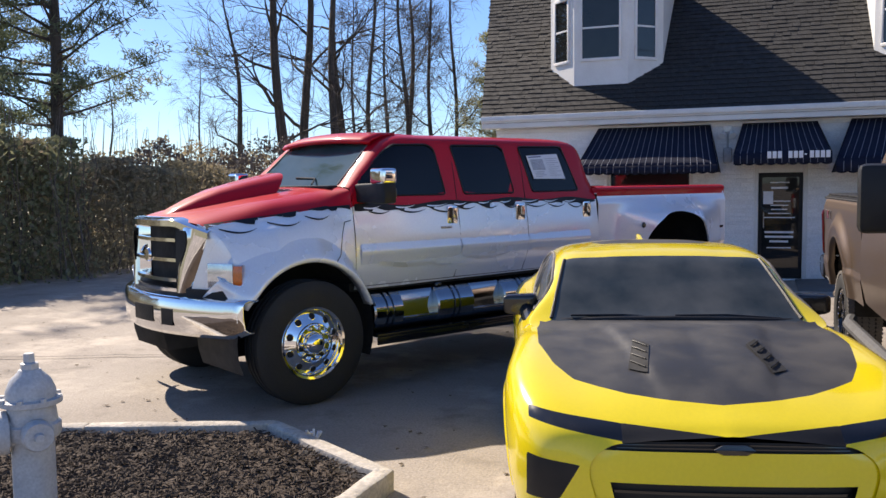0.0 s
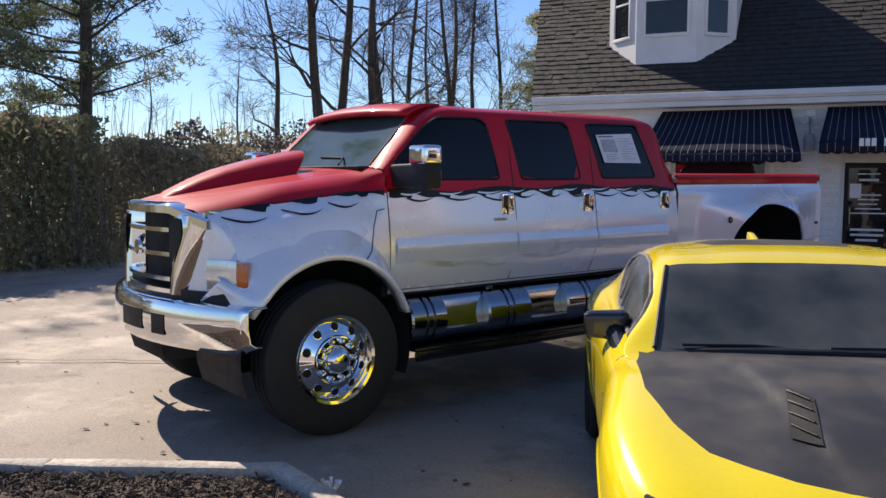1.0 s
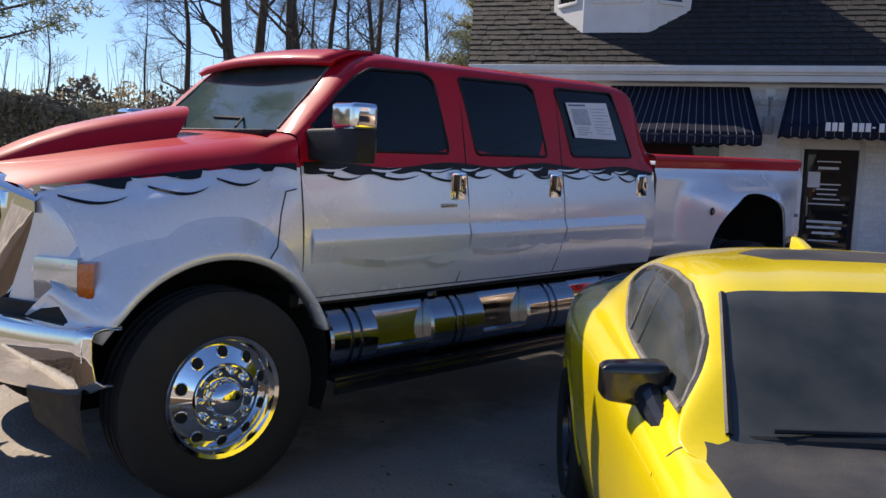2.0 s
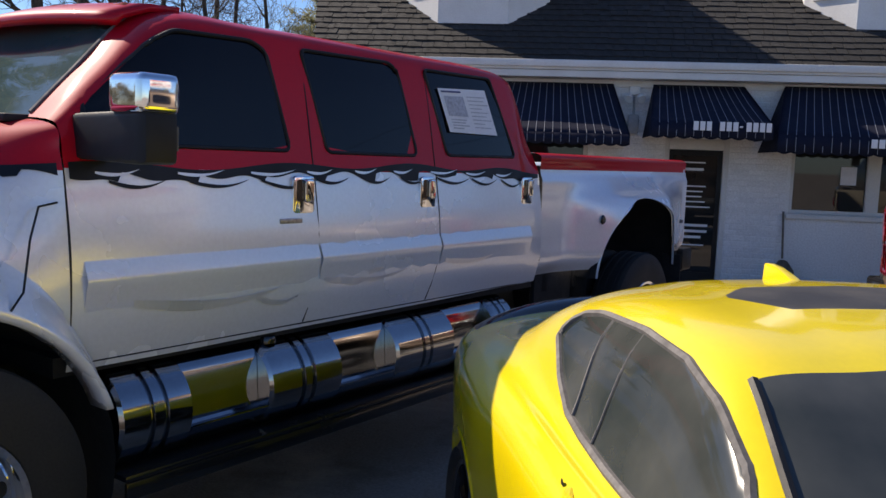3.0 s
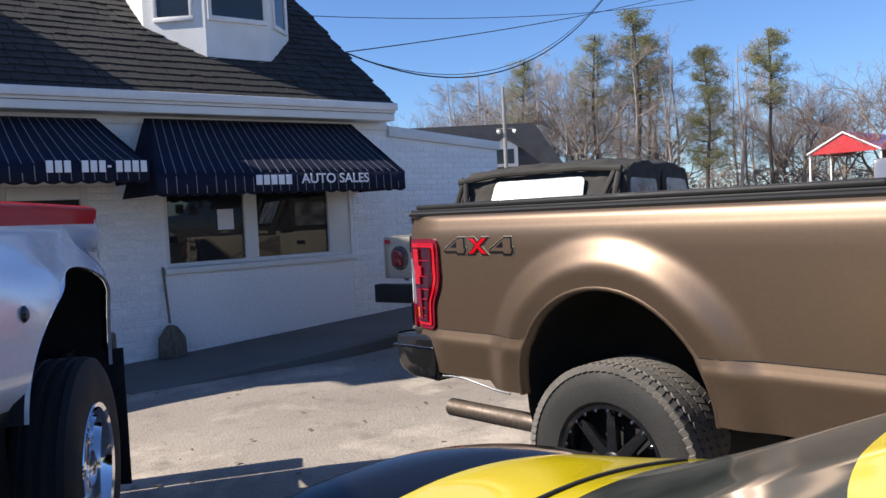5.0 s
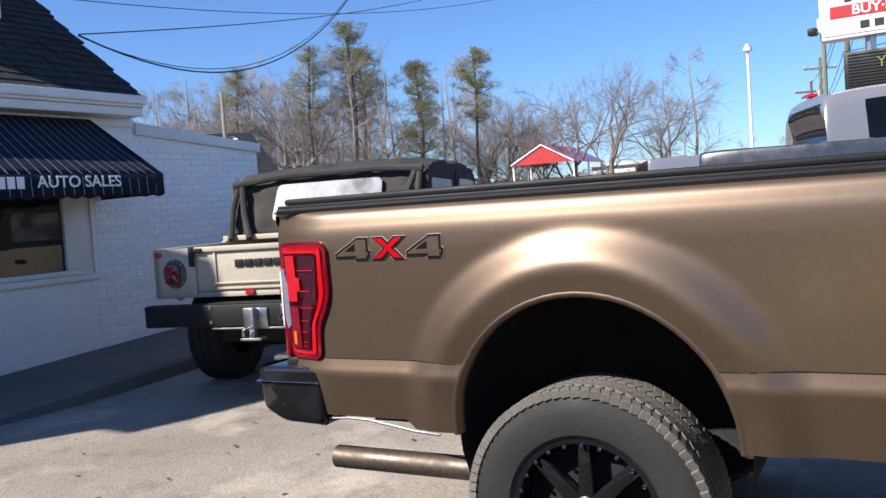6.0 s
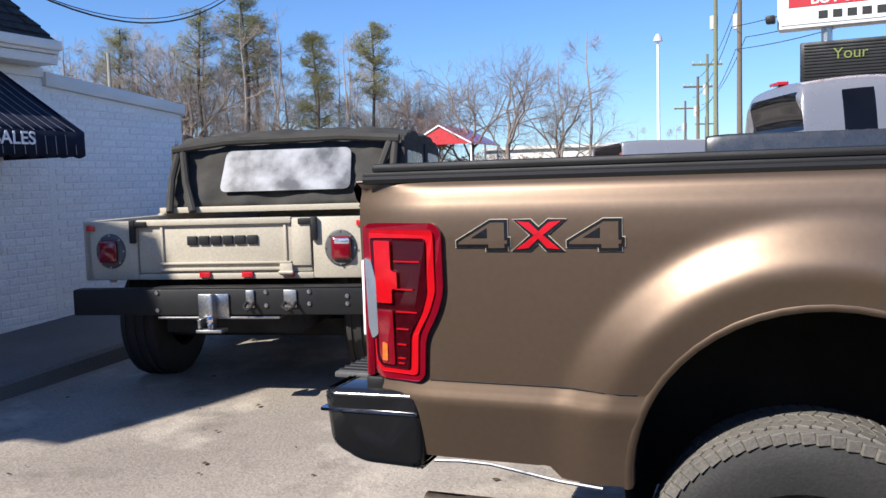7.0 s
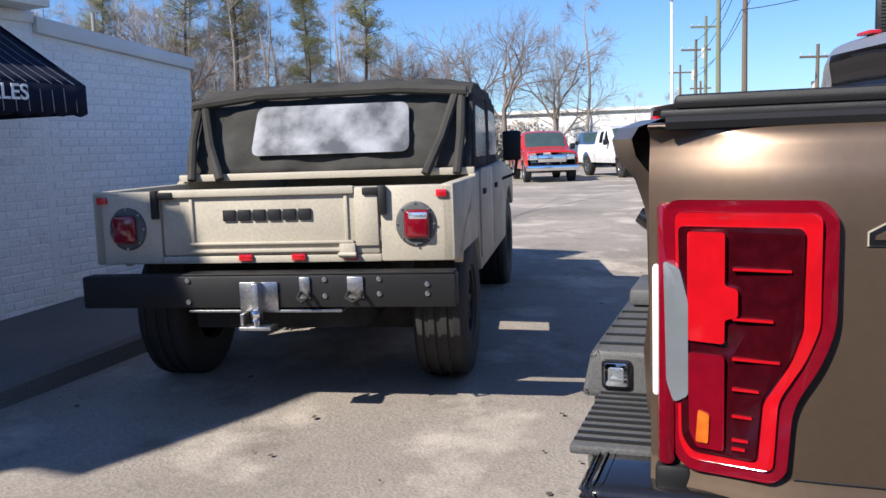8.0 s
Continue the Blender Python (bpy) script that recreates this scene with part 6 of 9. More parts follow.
# ---- the tan off-roader ----
H_M = pose(3.596, 12.743, 0, 0, 0, 15)
offr = thing("tan_offroader", H_M, "tan wide off-roader with black canvas soft top, parked", "truck")
HZ0, HZ1 = 0.94, 1.36
part("bed_body", merge(box(0.0, 1.15, -1.05, -0.98, HZ0, HZ1, 0.012), box(0.0, 1.15, 0.98, 1.05, HZ0, HZ1, 0.012), box(0.05, 1.15, -0.98, 0.98, 0.98, 1.02)), TAN, offr)
# tail panel: two lamp wings and a gate between
for s in (1, -1):
    wing = part("tail_wing", box(0.0, 0.05, min(s * 0.64, s * 1.048), max(s * 0.64, s * 1.048), HZ0, HZ1 - 0.004, 0.012), TAN, offr)
    part("lamp_recess", spin([(0.0, 0.010), (0.088, 0.012), (0.102, 0.010), (0.112, 0.0), (0.112, -0.01)], 28, "x"), STEP, wing, m=pose(-0.006, s * 0.84, 1.145, 0, 0, 180) @ Matrix.Diagonal((1, 1, 1.1, 1)))
    part("tail_lamp", box(-0.05, -0.01, s * 0.85 - 0.07, s * 0.85 + 0.07, 1.065, 1.225, 0.024, 3), MIDRED, wing)
    for k in range(8):
        w = 2 * math.pi * k / 8
        part("recess_stud", spin([(0.007, 0), (0.006, 0.005), (0.0, 0.006)], 8, "x"), STEEL, wing, m=pose(-0.017, s * 0.84 + 0.103 * math.cos(w), 1.145 + 0.113 * math.sin(w), 0, 0, 180))
    part("reverse_lamp", box(-0.053, -0.02, s * 0.85 - 0.06, s * 0.85 + 0.045, 1.172, 1.212, 0.01), CLEARLENS, wing) if s < 0 else None
    part("corner_marker", box(-0.02, 0.0, s * 0.985 - 0.03, s * 0.985 + 0.03, 1.29, 1.33, 0.006), REDLENS, wing)
    part("gate_latch", merge(box(-0.035, 0.0, s * 0.66 - 0.02, s * 0.66 + 0.02, 1.20, 1.36, 0.006), box(-0.03, 0.01, s * 0.60 - 0.05, s * 0.60 + 0.05, 1.31, 1.35, 0.006)), BLACK_TRIM, wing)
gate = part("tailgate", box(0.005, 0.045, -0.632, 0.632, 0.985, 1.355, 0.01), TAN, offr)
part("gate_top_rail", box(-0.022, 0.006, -0.50, 0.632, 1.318, 1.362, 0.008), TAN, gate)
part("gate_side_panel", box(-0.014, 0.006, -0.632, -0.50, 1.03, 1.35, 0.006), TAN, gate)
part("gate_hinge", merge(box(-0.03, 0.0, -0.50, -0.41, 0.965, 1.045, 0.005), tube([(-0.03, -0.505, 0.985), (-0.03, -0.405, 0.985)], 0.012, 8)), TAN, gate)
part("gate_rib", box(-0.018, 0.006, -0.49, 0.47, 1.045, 1.062, 0.006), TAN, gate)
part("gate_rib", box(-0.012, 0.006, -0.49, 0.47, 1.00, 1.02, 0.005), TAN, gate)
part("gate_rib", box(-0.008, 0.006, -0.46, -0.44, 1.035, 1.31, 0.004), TAN, gate)
part("gate_rib", box(-0.008, 0.006, 0.44, 0.46, 1.035, 1.31, 0.004), TAN, gate)
part("sill_panel", box(0.002, 0.05, -0.64, 0.64, HZ0, 0.982, 0.006), TAN, offr)
for y in (0.14, -0.17, -0.47):
    part("sill_marker", box(-0.018, 0.004, y - 0.04, y + 0.04, 0.952, 0.99, 0.006), REDLENS, offr)
# the maker's word stands as plain dark bars
x = 0.262
for k in range(6):
    part("nameplate_bar", box(-0.010, 0.006, x - 0.072, x, 1.180, 1.242, 0.003), BLACK_TRIM, gate, "plain dark bar in place of a name")
    x -= 0.088
# bumper and its fittings
bmp = part("rear_bumper", merge(box(-0.17, -0.05, -1.07, 1.05, 0.715, 0.895, 0.012), box(-0.172, -0.04, -1.06, 0.45, 0.895, 0.905, 0.003)), BLACK_TRIM, offr, "worn black steel bumper")
part("bumper_lip", box(-0.175, -0.04, -0.45, 0.42, 0.690, 0.705, 0.004), STEEL, bmp)
hitch = part("tow_hitch", merge(box(-0.185, -0.17, -0.10, 0.12, 0.70, 0.86, 0.006), box(-0.25, -0.185, -0.012, 0.028, 0.63, 0.86, 0.006), box(-0.30, -0.19, -0.09, 0.09, 0.615, 0.635, 0.005), box(-0.27, -0.185, 0.07, 0.09, 0.64, 0.70, 0.004)), STEEL, bmp, "bright steel tow hitch")
part("hitch_ball", merge(spin([(0.0, 0.0), (0.022, 0.0), (0.022, 0.03), (0.015, 0.04)], 14, "z"), spin([(0.015, 0.035), (0.027, 0.055), (0.027, 0.07), (0.012, 0.088), (0.0, 0.09)], 14, "z")), CHROME, hitch, m=pose(-0.27, 0.0, 0.635))
for y, w in ((-0.25, 0.03), (-0.53, 0.045)):
    eye = part("shackle_plate", box(-0.185, -0.168, y - w, y + w, 0.765, 0.885, 0.006), STEEL, bmp)
    part("shackle", tube([(-0.185, y - w * 0.8, 0.80), (-0.225, y - w * 0.9, 0.78), (-0.24, y, 0.755), (-0.225, y + w * 0.9, 0.78), (-0.185, y + w * 0.8, 0.80)], 0.011, 8), SHADOW_BLACK, eye)
for y, z in ((0.42, 0.87), (0.42, 0.75), (-0.36, 0.78), (-0.36, 0.87), (-0.66, 0.79), (-0.66, 0.87), (-0.92, 0.79), (-0.92, 0.84)):
    part("bolt_head", spin([(0.016, 0), (0.014, 0.009), (0.0, 0.011)], 8, "x"), STEEL, bmp, m=pose(-0.17, y, z, 0, 0, 180))
# wheels
for s in (1, -1):
    small_wheel(offr, 0.82, s * 0.88, s, 0.47, 0.225, 0.33, 8, BLACK_TRIM, TYRE, dz=0.095)
    small_wheel(offr, 4.05, s * 0.88, s, 0.47, 0.225, 0.33, 8, BLACK_TRIM, TYRE, dz=0.14)
part("underbody", merge(box(0.1, 4.5, -0.5, 0.5, 0.55, 0.85), box(0.7, 0.86, -0.8, 0.8, 0.42, 0.55)), SHADOW_BLACK, offr)
# body sides with wheel cut
for s in (1, -1):
    pts = [(0.05, 0.94), (0.25, 0.94)] + [(0.78 + 0.53 * math.cos(radians(a)), 0.62 + 0.53 * math.sin(radians(a))) for a in range(150, 29, -12)] + [(1.32, 0.70), (3.45, 0.70)]
    pts += [(4.05 + 0.53 * math.cos(radians(a)), 0.62 + 0.53 * math.sin(radians(a))) for a in range(170, 29, -12)] + [(4.62, 0.95), (4.62, 1.28), (3.2, 1.42), (1.12, 1.38)]
    part("body_side", prism(pts, s * 1.0, s * 1.05, 0.006), TAN, offr)
    for x0, x1 in ((1.30, 2.18), (2.22, 3.10)):
        d = part("door", prism(round_poly([(x0, 0.78), (x1, 0.78), (x1, 1.40), (x0, 1.40)], 0.06), s * 1.051, s * 1.065, 0.004), TAN, offr)
        part("door_handle", box(x0 + 0.08, x0 + 0.2, min(s * 1.066, s * 1.085), max(s * 1.066, s * 1.085), 1.22, 1.26, 0.006), BLACK_TRIM, d)
        wf = part("door_top", prism(round_poly([(x0, 1.40), (x1, 1.40), (x1 - 0.04 - (0.12 if x1 > 3 else 0), 1.90), (x0 + 0.02, 1.92)], 0.05), s * 0.99, s * 1.02, 0.004), CANVAS, offr)
        part("door_window", prism(round_poly([(x0 + 0.09, 1.48), (x1 - 0.09, 1.48), (x1 - 0.14 - (0.10 if x1 > 3 else 0), 1.82), (x0 + 0.10, 1.84)], 0.05), s * 0.985, s * 1.026), VINYL, wf, "clouded clear vinyl window")
    part("door_mirror", box(3.0, 3.07, min(s * 1.08, s * 1.24), max(s * 1.08, s * 1.24), 1.42, 1.68, 0.02), BLACK_TRIM, offr)
    part("mirror_arm", tube([(3.1, s * 1.04, 1.25), (3.08, s * 1.18, 1.3), (3.05, s * 1.2, 1.42)], 0.014, 6), BLACK_TRIM, offr)
part("hood", merge(box(3.15, 4.65, -0.99, 0.99, 1.20, 1.38, 0.05)), TAN, offr)
part("windshield", prism([(3.12, 1.40), (3.16, 1.40), (2.98, 1.90), (2.94, 1.90)], -0.92, 0.92), DUSTY_GLASS, offr)
part("cab_rail", box(1.10, 1.16, -1.04, 1.04, 1.37, 1.418, 0.006), TAN, offr, "pale metal rail under the soft top")
# the soft top: sagging canvas drawn over hoops
st = []
xs = (1.14, 1.20, 1.27, 1.34, 1.42, 1.55, 1.9, 2.2, 2.6, 2.96)
zs = (1.42, 1.56, 1.72, 1.86, 1.98, 2.035, 2.06, 2.05, 2.045, 2.0)
fine = [k / 4 for k in range(4 * (len(xs) - 1) + 1)]
xs, zs = np.interp(fine, range(len(xs)), xs), np.interp(fine, range(len(zs)), zs)
bm = bmesh.new()
rows = []
for i4, (x, zt) in enumerate(zip(xs, zs)):
    row = []
    i = i4 / 4
    for j in range(65):
        q = j / 32 - 1
        a = abs(q)
        if i >= 4:
            w = 1.0 if a < 0.78 else 1.0
            y = 1.0 * q / 0.78 if a < 0.78 else math.copysign(1.0, q)
            y = max(-1.0, min(1.0, y))
            z = zt - 0.05 * min(1, a / 0.78) ** 4 - max(0, a - 0.78) / 0.22 * 0.16
        else:
            y, z = q * 1.01, zt - 0.03 * a ** 6 * (i / 4)
        wr = 0.028 * noise.noise(Vector((x * 4, y * 3.0, z * 9))) + 0.016 * noise.noise(Vector((x * 12 + y * 4, y * 9, z * 16))) + 0.010 * math.sin(14 * y + 9 * z + 3 * noise.noise(Vector((x, y * 2, z * 3))))
        row.append(bm.verts.new((x + (wr if i < 5 else 0), y, z + (wr if i >= 4 else 0))))
    rows.append(row)
for a, b in zip(rows, rows[1:]):
    for j in range(64):
        bm.faces.new((a[j], a[j + 1], b[j + 1], b[j]))
bmesh.ops.recalc_face_normals(bm, faces=bm.faces)
thick(part("soft_top", bm, CANVAS, offr, "wrinkled black canvas soft top", sharp=80), 0.008)
for s in (1, -1):
    part("top_side", prism(round_poly([(1.16, 1.42), (1.34, 1.42), (1.36, 1.92), (1.38, 1.96), (1.30, 1.78)], 0.02), s * 0.985, s * 1.005, 0.004), CANVAS, offr)
    part("hoop_sleeve", tube([(1.05, s * 0.72, 1.38), (1.16, s * 0.82, 1.62), (1.30, s * 0.90, 1.90)], 0.032, 8), CANVAS, offr)
    part("hoop_sleeve", tube([(1.06, s * 0.93, 1.38), (1.17, s * 0.95, 1.65), (1.32, s * 0.94, 1.92)], 0.03, 8), CANVAS, offr)
part("top_roll", tube([(1.30, -0.98, 1.93), (1.31, -0.5, 1.965), (1.31, 0, 1.96), (1.30, 0.5, 1.955), (1.28, 0.98, 1.90)], 0.035, 8), CANVAS, offr)
rw = [(1.082 + 0.455 * (z - 1.42), y, z) for y, z in round_poly([(-0.60, 1.535), (0.52, 1.535), (0.50, 1.875), (-0.58, 1.875)], 0.06)]
part("rear_window", mesh_of("rear_window", rw, [tuple(range(len(rw)))]), VINYL, offr, "clouded clear vinyl rear window")


# ---- the truck's fittings ----
FLAME = mat("black_flame_paint", (0.012, 0.013, 0.016), rough=0.45, spec=0.3, fine=0.03)
# polished chrome, its colour darkened to stand in for dark reflections
TANK = mat("darkened_tank_chrome", (0.40, 0.41, 0.43), (0.28, 0.29, 0.30), 3, 0.10, metal=1.0, fine=0.05, rvar=0.05)
GHOST = mat("grey_ghost_flame_paint", (0.66, 0.66, 0.67), (0.76, 0.76, 0.78), 3, 0.3, metal=0.35, coat=0.9, mottle=0.8, fine=0.03)


def ribbon(upper, lower, yfun, off, s, material, name, parent, label=""):
    """A strip of paint on a side, between two lines of the side view."""
    verts = [(x, s * (yfun(x, z) + off), z) for x, z in upper] + [(x, s * (yfun(x, z) + off), z) for x, z in lower]
    n = len(upper)
    faces = [(i, i + 1, n + i + 1, n + i) if s > 0 else (i, n + i, n + i + 1, i + 1) for i in range(n - 1)]
    return part(name, mesh_of(name, verts, faces), material, parent, label)


def lick(x0, z0, length, drop, width, s, material, name="flame_lick", off=0.005):
    """One tongue: it leaves the border, bends and runs out to a point."""
    up, lo = [], []
    for i in range(15):
        t = i / 14
        x = x0 - length * t
        z = z0 - drop * math.sin(t * math.pi * 0.85) + 0.02 * t * t
        w = width * (1 - t) ** 0.8 * (0.6 + 0.8 * math.sin(min(1, t * 2.2) * math.pi / 2)) / 1.4
        up.append((x, z + w / 2))
        lo.append((x, z - w / 2))
    return ribbon(up, lo, t_y, off, s, material, name, truck)


random.seed(11)
for s in (1, -1):
    xs = [0.70 - 0.02 * i for i in range(0, 220)]
    for a, b in ((0.70, -0.47), (-0.50, -3.64), (-3.73, -6.16)):
        run = [x for x in xs if b <= x <= a]
        up, lo = [], []
        for x in run:
            k = (x * 2.9) % 1.0
            base = t_red(x) if x > -3.7 else 1.61
            dip = (0.050 if x < -0.3 else 0.028) * (1 - k) ** 2 * (0.7 + 0.3 * math.sin(x * 5)) + 0.012 * math.sin(x * 21)
            up.append((x, base + (0.022 + 0.014 * math.sin(x * 7.3) if x < -0.3 else 0.013)))
            lo.append((x, base - (0.012 if x < -0.3 else 0.0) - (dip if x > -3.7 else 0.012 + 0.3 * dip)))
        ribbon(up, lo, t_y, 0.004, s, FLAME, "flame_band", truck, "black flame border between red and silver")
    x = 0.62
    while x > -3.3:
        base = t_red(x) if x > -3.7 else 1.61
        ln = random.uniform(0.2, 0.34)
        if not (x > -0.5 > x - ln or x > -3.68 > x - ln or x - ln < -6.14):
            lick(x, base - 0.035, ln, random.uniform(0.025, 0.045), 0.022, s, FLAME)
            lick(x + 0.05, base - 0.004, ln * 0.75, 0.012, 0.018, s, SILVER, "silver_lick", 0.0065)
        x -= random.uniform(0.26, 0.36)
    # ghost flames low on the doors
    for x0, z0, ln, dr, w in ((-0.72, 1.10, 0.75, 0.05, 0.06), (-1.18, 1.12, 0.35, -0.06, 0.05), (-1.30, 1.06, 0.28, 0.045, 0.035), (-1.70, 1.10, 0.6, 0.04, 0.05), (-2.0, 1.10, 0.4, -0.05, 0.04), (-2.62, 1.12, 0.5, 0.03, 0.045)):
        lick(x0, z0, ln, dr, w, s, GHOST, "ghost_flame", 0.0055)
    # shut lines
    for xt, xb in ((-0.482, -0.482), (-1.66, -1.60), (-2.565, -2.50)):
        seam([(xt + (xb - xt) * max(0, (1.15 - z) / 0.25), s * (t_y(xt if xt < -0.49 else -0.5, z) - 0.001), z) for z in np.linspace(2.10 if xt < -1 else 1.6, 0.91, 16)], truck, 0.0045)
    # the pressed body line: a narrow ledge that faces up, on each door and on the bed
    for a, b in ((-0.53, -1.654), (-1.666, -2.559), (-2.571, -3.50)):
        lv, lf = [], []
        for x in np.linspace(a, b, 13):
            f = min(1, (x - b) / 0.5) if b < -4 else 1.0
            for z, o in ((1.268, 0.0004), (1.258, 0.002), (1.208, 0.021), (1.196, 0.0225), (1.165, 0.013), (1.09, 0.0004)):
                lv.append((x, s * (t_y(x, z) + o * f + (0.0006 if o > 0.001 else 0)), z))
        for i in range(12):
            for j in range(5):
                q = (i * 6 + j, i * 6 + j + 1, i * 6 + j + 7, i * 6 + j + 6)
                lf.append(q if s > 0 else q[::-1])
        part("body_line", mesh_of("body_line", lv, lf), SILVER, truck)
    seam([(x, s * (t_y(x, 0.905) - 0.004), 0.905) for x in np.linspace(-0.52, -3.6, 12)], truck, 0.006)
    seam([(-0.45, s * 1.0, 1.47), (-0.37, s * 1.03, 1.46), (-0.32, s * 1.07, 1.36), (-0.27, s * 1.12, 1.2), (-0.22, s * 1.14, 1.15)], truck, 0.004)
    # handles
    for hx in (-1.575, -2.47, -3.47):
        y = t_y(hx, 1.49)
        hp = part("door_handle", prism(rounded(hx - 0.064, hx + 0.064, 1.40, 1.565, 0.02), s * (y - 0.002), s * (y + 0.014), 0.004), CHROME, truck, "chrome door handle")
        part("handle_well", prism(rounded(hx + 0.0, hx + 0.045, 1.455, 1.55, 0.012), s * (y + 0.012), s * (y + 0.0155)), BLACK_GLOSS, hp)
        part("handle_grip", prism(rounded(hx - 0.05, hx + 0.005, 1.45, 1.552, 0.014), s * (y + 0.013), s * (y + 0.03), 0.006), CHROME, hp)
    y = t_y(-1.50, 1.37)
    part("door_badge", prism(rounded(-1.56, -1.43, 1.36, 1.382, 0.006), s * (y - 0.002), s * (y + 0.006), 0.002), STEEL, truck)
    # mirrors: black body under a chrome cap
    mb = bmesh.new()
    bmesh.ops.create_cube(mb, size=1)
    bmesh.ops.bevel(mb, geom=list(mb.edges), offset=0.12, segments=3, affect="EDGES", profile=0.6)
    for v in mb.verts:
        v.co = Vector((-0.60 + v.co.x * 0.13, s * (1.15 + v.co.y * 0.43), 1.695 + v.co.z * (0.165 + 0.02 * v.co.y)))
    part("door_mirror", mb, BLACK_TRIM, truck, "black towing mirror with chrome cap")
    cb = bmesh.new()
    bmesh.ops.create_cube(cb, size=1)
    bmesh.ops.bevel(cb, geom=list(cb.edges), offset=0.2, segments=4, affect="EDGES", profile=0.6)
    for v in cb.verts:
        v.co = Vector((-0.595 + v.co.x * 0.15, s * (1.275 + v.co.y * 0.195), 1.835 + v.co.z * 0.13))
    part("mirror_cap", cb, CHROME, truck)
    part("mirror_lamp", box(-0.675, -0.663, min(s * 1.27, s * 1.35), max(s * 1.27, s * 1.35), 1.655, 1.735, 0.003), STEP, truck)
    part("mirror_arm", tube([(-0.68, s * 0.95, 1.782), (-0.65, s * 1.06, 1.79), (-0.64, s * 1.20, 1.79)], 0.011, 6), CHROME, truck)
    part("tail_lamp", box(-6.195, -6.165, min(s * 0.86, s * 0.995), max(s * 0.86, s * 0.995), 1.12, 1.52, 0.01), DARKRED, truck)
    part("side_marker", prism(rounded(-6.12, -6.04, 1.18, 1.21, 0.01), s * (bed_y(-6.08, 1.2) - 0.002), s * (bed_y(-6.08, 1.2) + 0.008)), DARKRED, truck)
y = bed_y(-4.33, 1.28)
part("fuel_cap", spin([(0.0, 0.012), (0.022, 0.012), (0.03, 0.006), (0.034, 0.0)], 18), BLACK_GLOSS, truck, m=pose(-4.33, y - 0.002, 1.28))
part("tail_bumper", box(-6.42, -6.20, -1.0, 1.0, 0.75, 0.95, 0.02), BLACK_TRIM, truck)
# chrome tanks and step along the near side
def tank_sleeve(a, b, s=1):
    """A full round length of the tank with two bands near its middle."""
    mid = (a + b) / 2
    return part("tank_sleeve", spin([(0.0, a), (0.175, a), (0.19, a - 0.012), (0.19, mid + 0.045), (0.176, mid + 0.04), (0.176, mid + 0.022), (0.19, mid + 0.018), (0.19, mid - 0.018), (0.176, mid - 0.022), (0.176, mid - 0.04), (0.19, mid - 0.045),
                                     (0.19, b + 0.012), (0.175, b), (0.0, b)], 36, "x"), TANK, truck, m=pose(0, s * 0.90, 0.665))


def tank_step(a, b, s=1):
    """A length of the tank whose outer upper quarter is cut away to make a step."""
    r, zt = 0.183, -0.075
    ring = [(r * math.cos(w), r * math.sin(w)) for w in [radians(84 + (340 - 84) * i / 26) for i in range(27)]]
    prof = ring + [(ring[-1][0], zt + 0.006), (ring[-1][0] - 0.012, zt), (0.118, zt), (0.105, zt + 0.01), (0.10, zt + 0.05), (0.092, 0.13), (0.075, 0.16), (0.045, 0.178)]
    return part("tank_step", prism([(s * (0.90 + y), 0.665 + z) for y, z in prof], b, a, plane="yz"), TANK, truck, "polished step cut into the tank")


for s in (1, -1):
    for a, b in ((-0.63, -0.945), (-1.335, -1.775), (-2.17, -2.66), (-3.06, -3.28)):
        tank_sleeve(a, b, s)
    for a, b in ((-0.947, -1.333), (-1.777, -2.168), (-2.662, -3.058)):
        tank_step(a, b, s)
part("tank_filler", spin([(0.0, 0.03), (0.035, 0.03), (0.04, 0.02), (0.04, 0.0)], 16, "z"), BLACK_GLOSS, truck, m=pose(-1.42, 0.96, 0.84))
part("running_board", merge(box(-3.30, -0.64, 0.80, 1.10, 0.465, 0.49, 0.008), box(-3.30, -0.64, 1.085, 1.105, 0.40, 0.465, 0.006)), BLACK_GLOSS, truck)
for x in (-0.9, -1.9, -2.9):
    part("step_bracket", box(x - 0.03, x + 0.03, 0.4, 1.05, 0.43, 0.455, 0.004), SHADOW_BLACK, truck)
for s in (0.35, -0.35):
    part("windshield_wiper", tube([(-0.42, s + 0.1, 1.775), (-0.55, s - 0.05, 1.83), (-0.56, s - 0.4, 1.84)], 0.008, 6), BLACK_TRIM, truck)
part("cowl", box(-0.52, -0.40, -0.75, 0.75, 1.735, 1.765, 0.008), BLACK_TRIM, truck)
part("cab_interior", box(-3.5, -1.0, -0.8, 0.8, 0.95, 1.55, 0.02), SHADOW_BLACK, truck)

# the far side's board, the spare wheel and the bed's cross members: unseen, added to shade the ground
part("running_board", box(-3.12, -0.66, -1.09, -0.80, 0.455, 0.485, 0.008), BLACK_GLOSS, truck)
part("spare_tyre", tyre_mesh(0.45, 0.25, 0.22), TYRE, truck, m=pose(-5.35, 0, 0.74, 90))
for x in (-3.85, -4.3, -5.78):
    part("cross_member", box(x - 0.05, x + 0.05, -0.95, 0.95, 0.80, 1.0, 0.01), SHADOW_BLACK, truck)
# black sheets added to block sun under the bed and darken below it
for s in (1, -1):
    part("bed_skirt", box(-6.18, -5.50, s * 0.93 - 0.02, s * 0.93 + 0.02, 0.42, 0.96, 0.01), SHADOW_BLACK, truck)
    part("bed_skirt", box(-4.22, -3.72, s * 0.93 - 0.02, s * 0.93 + 0.02, 0.60, 0.96, 0.01), SHADOW_BLACK, truck)

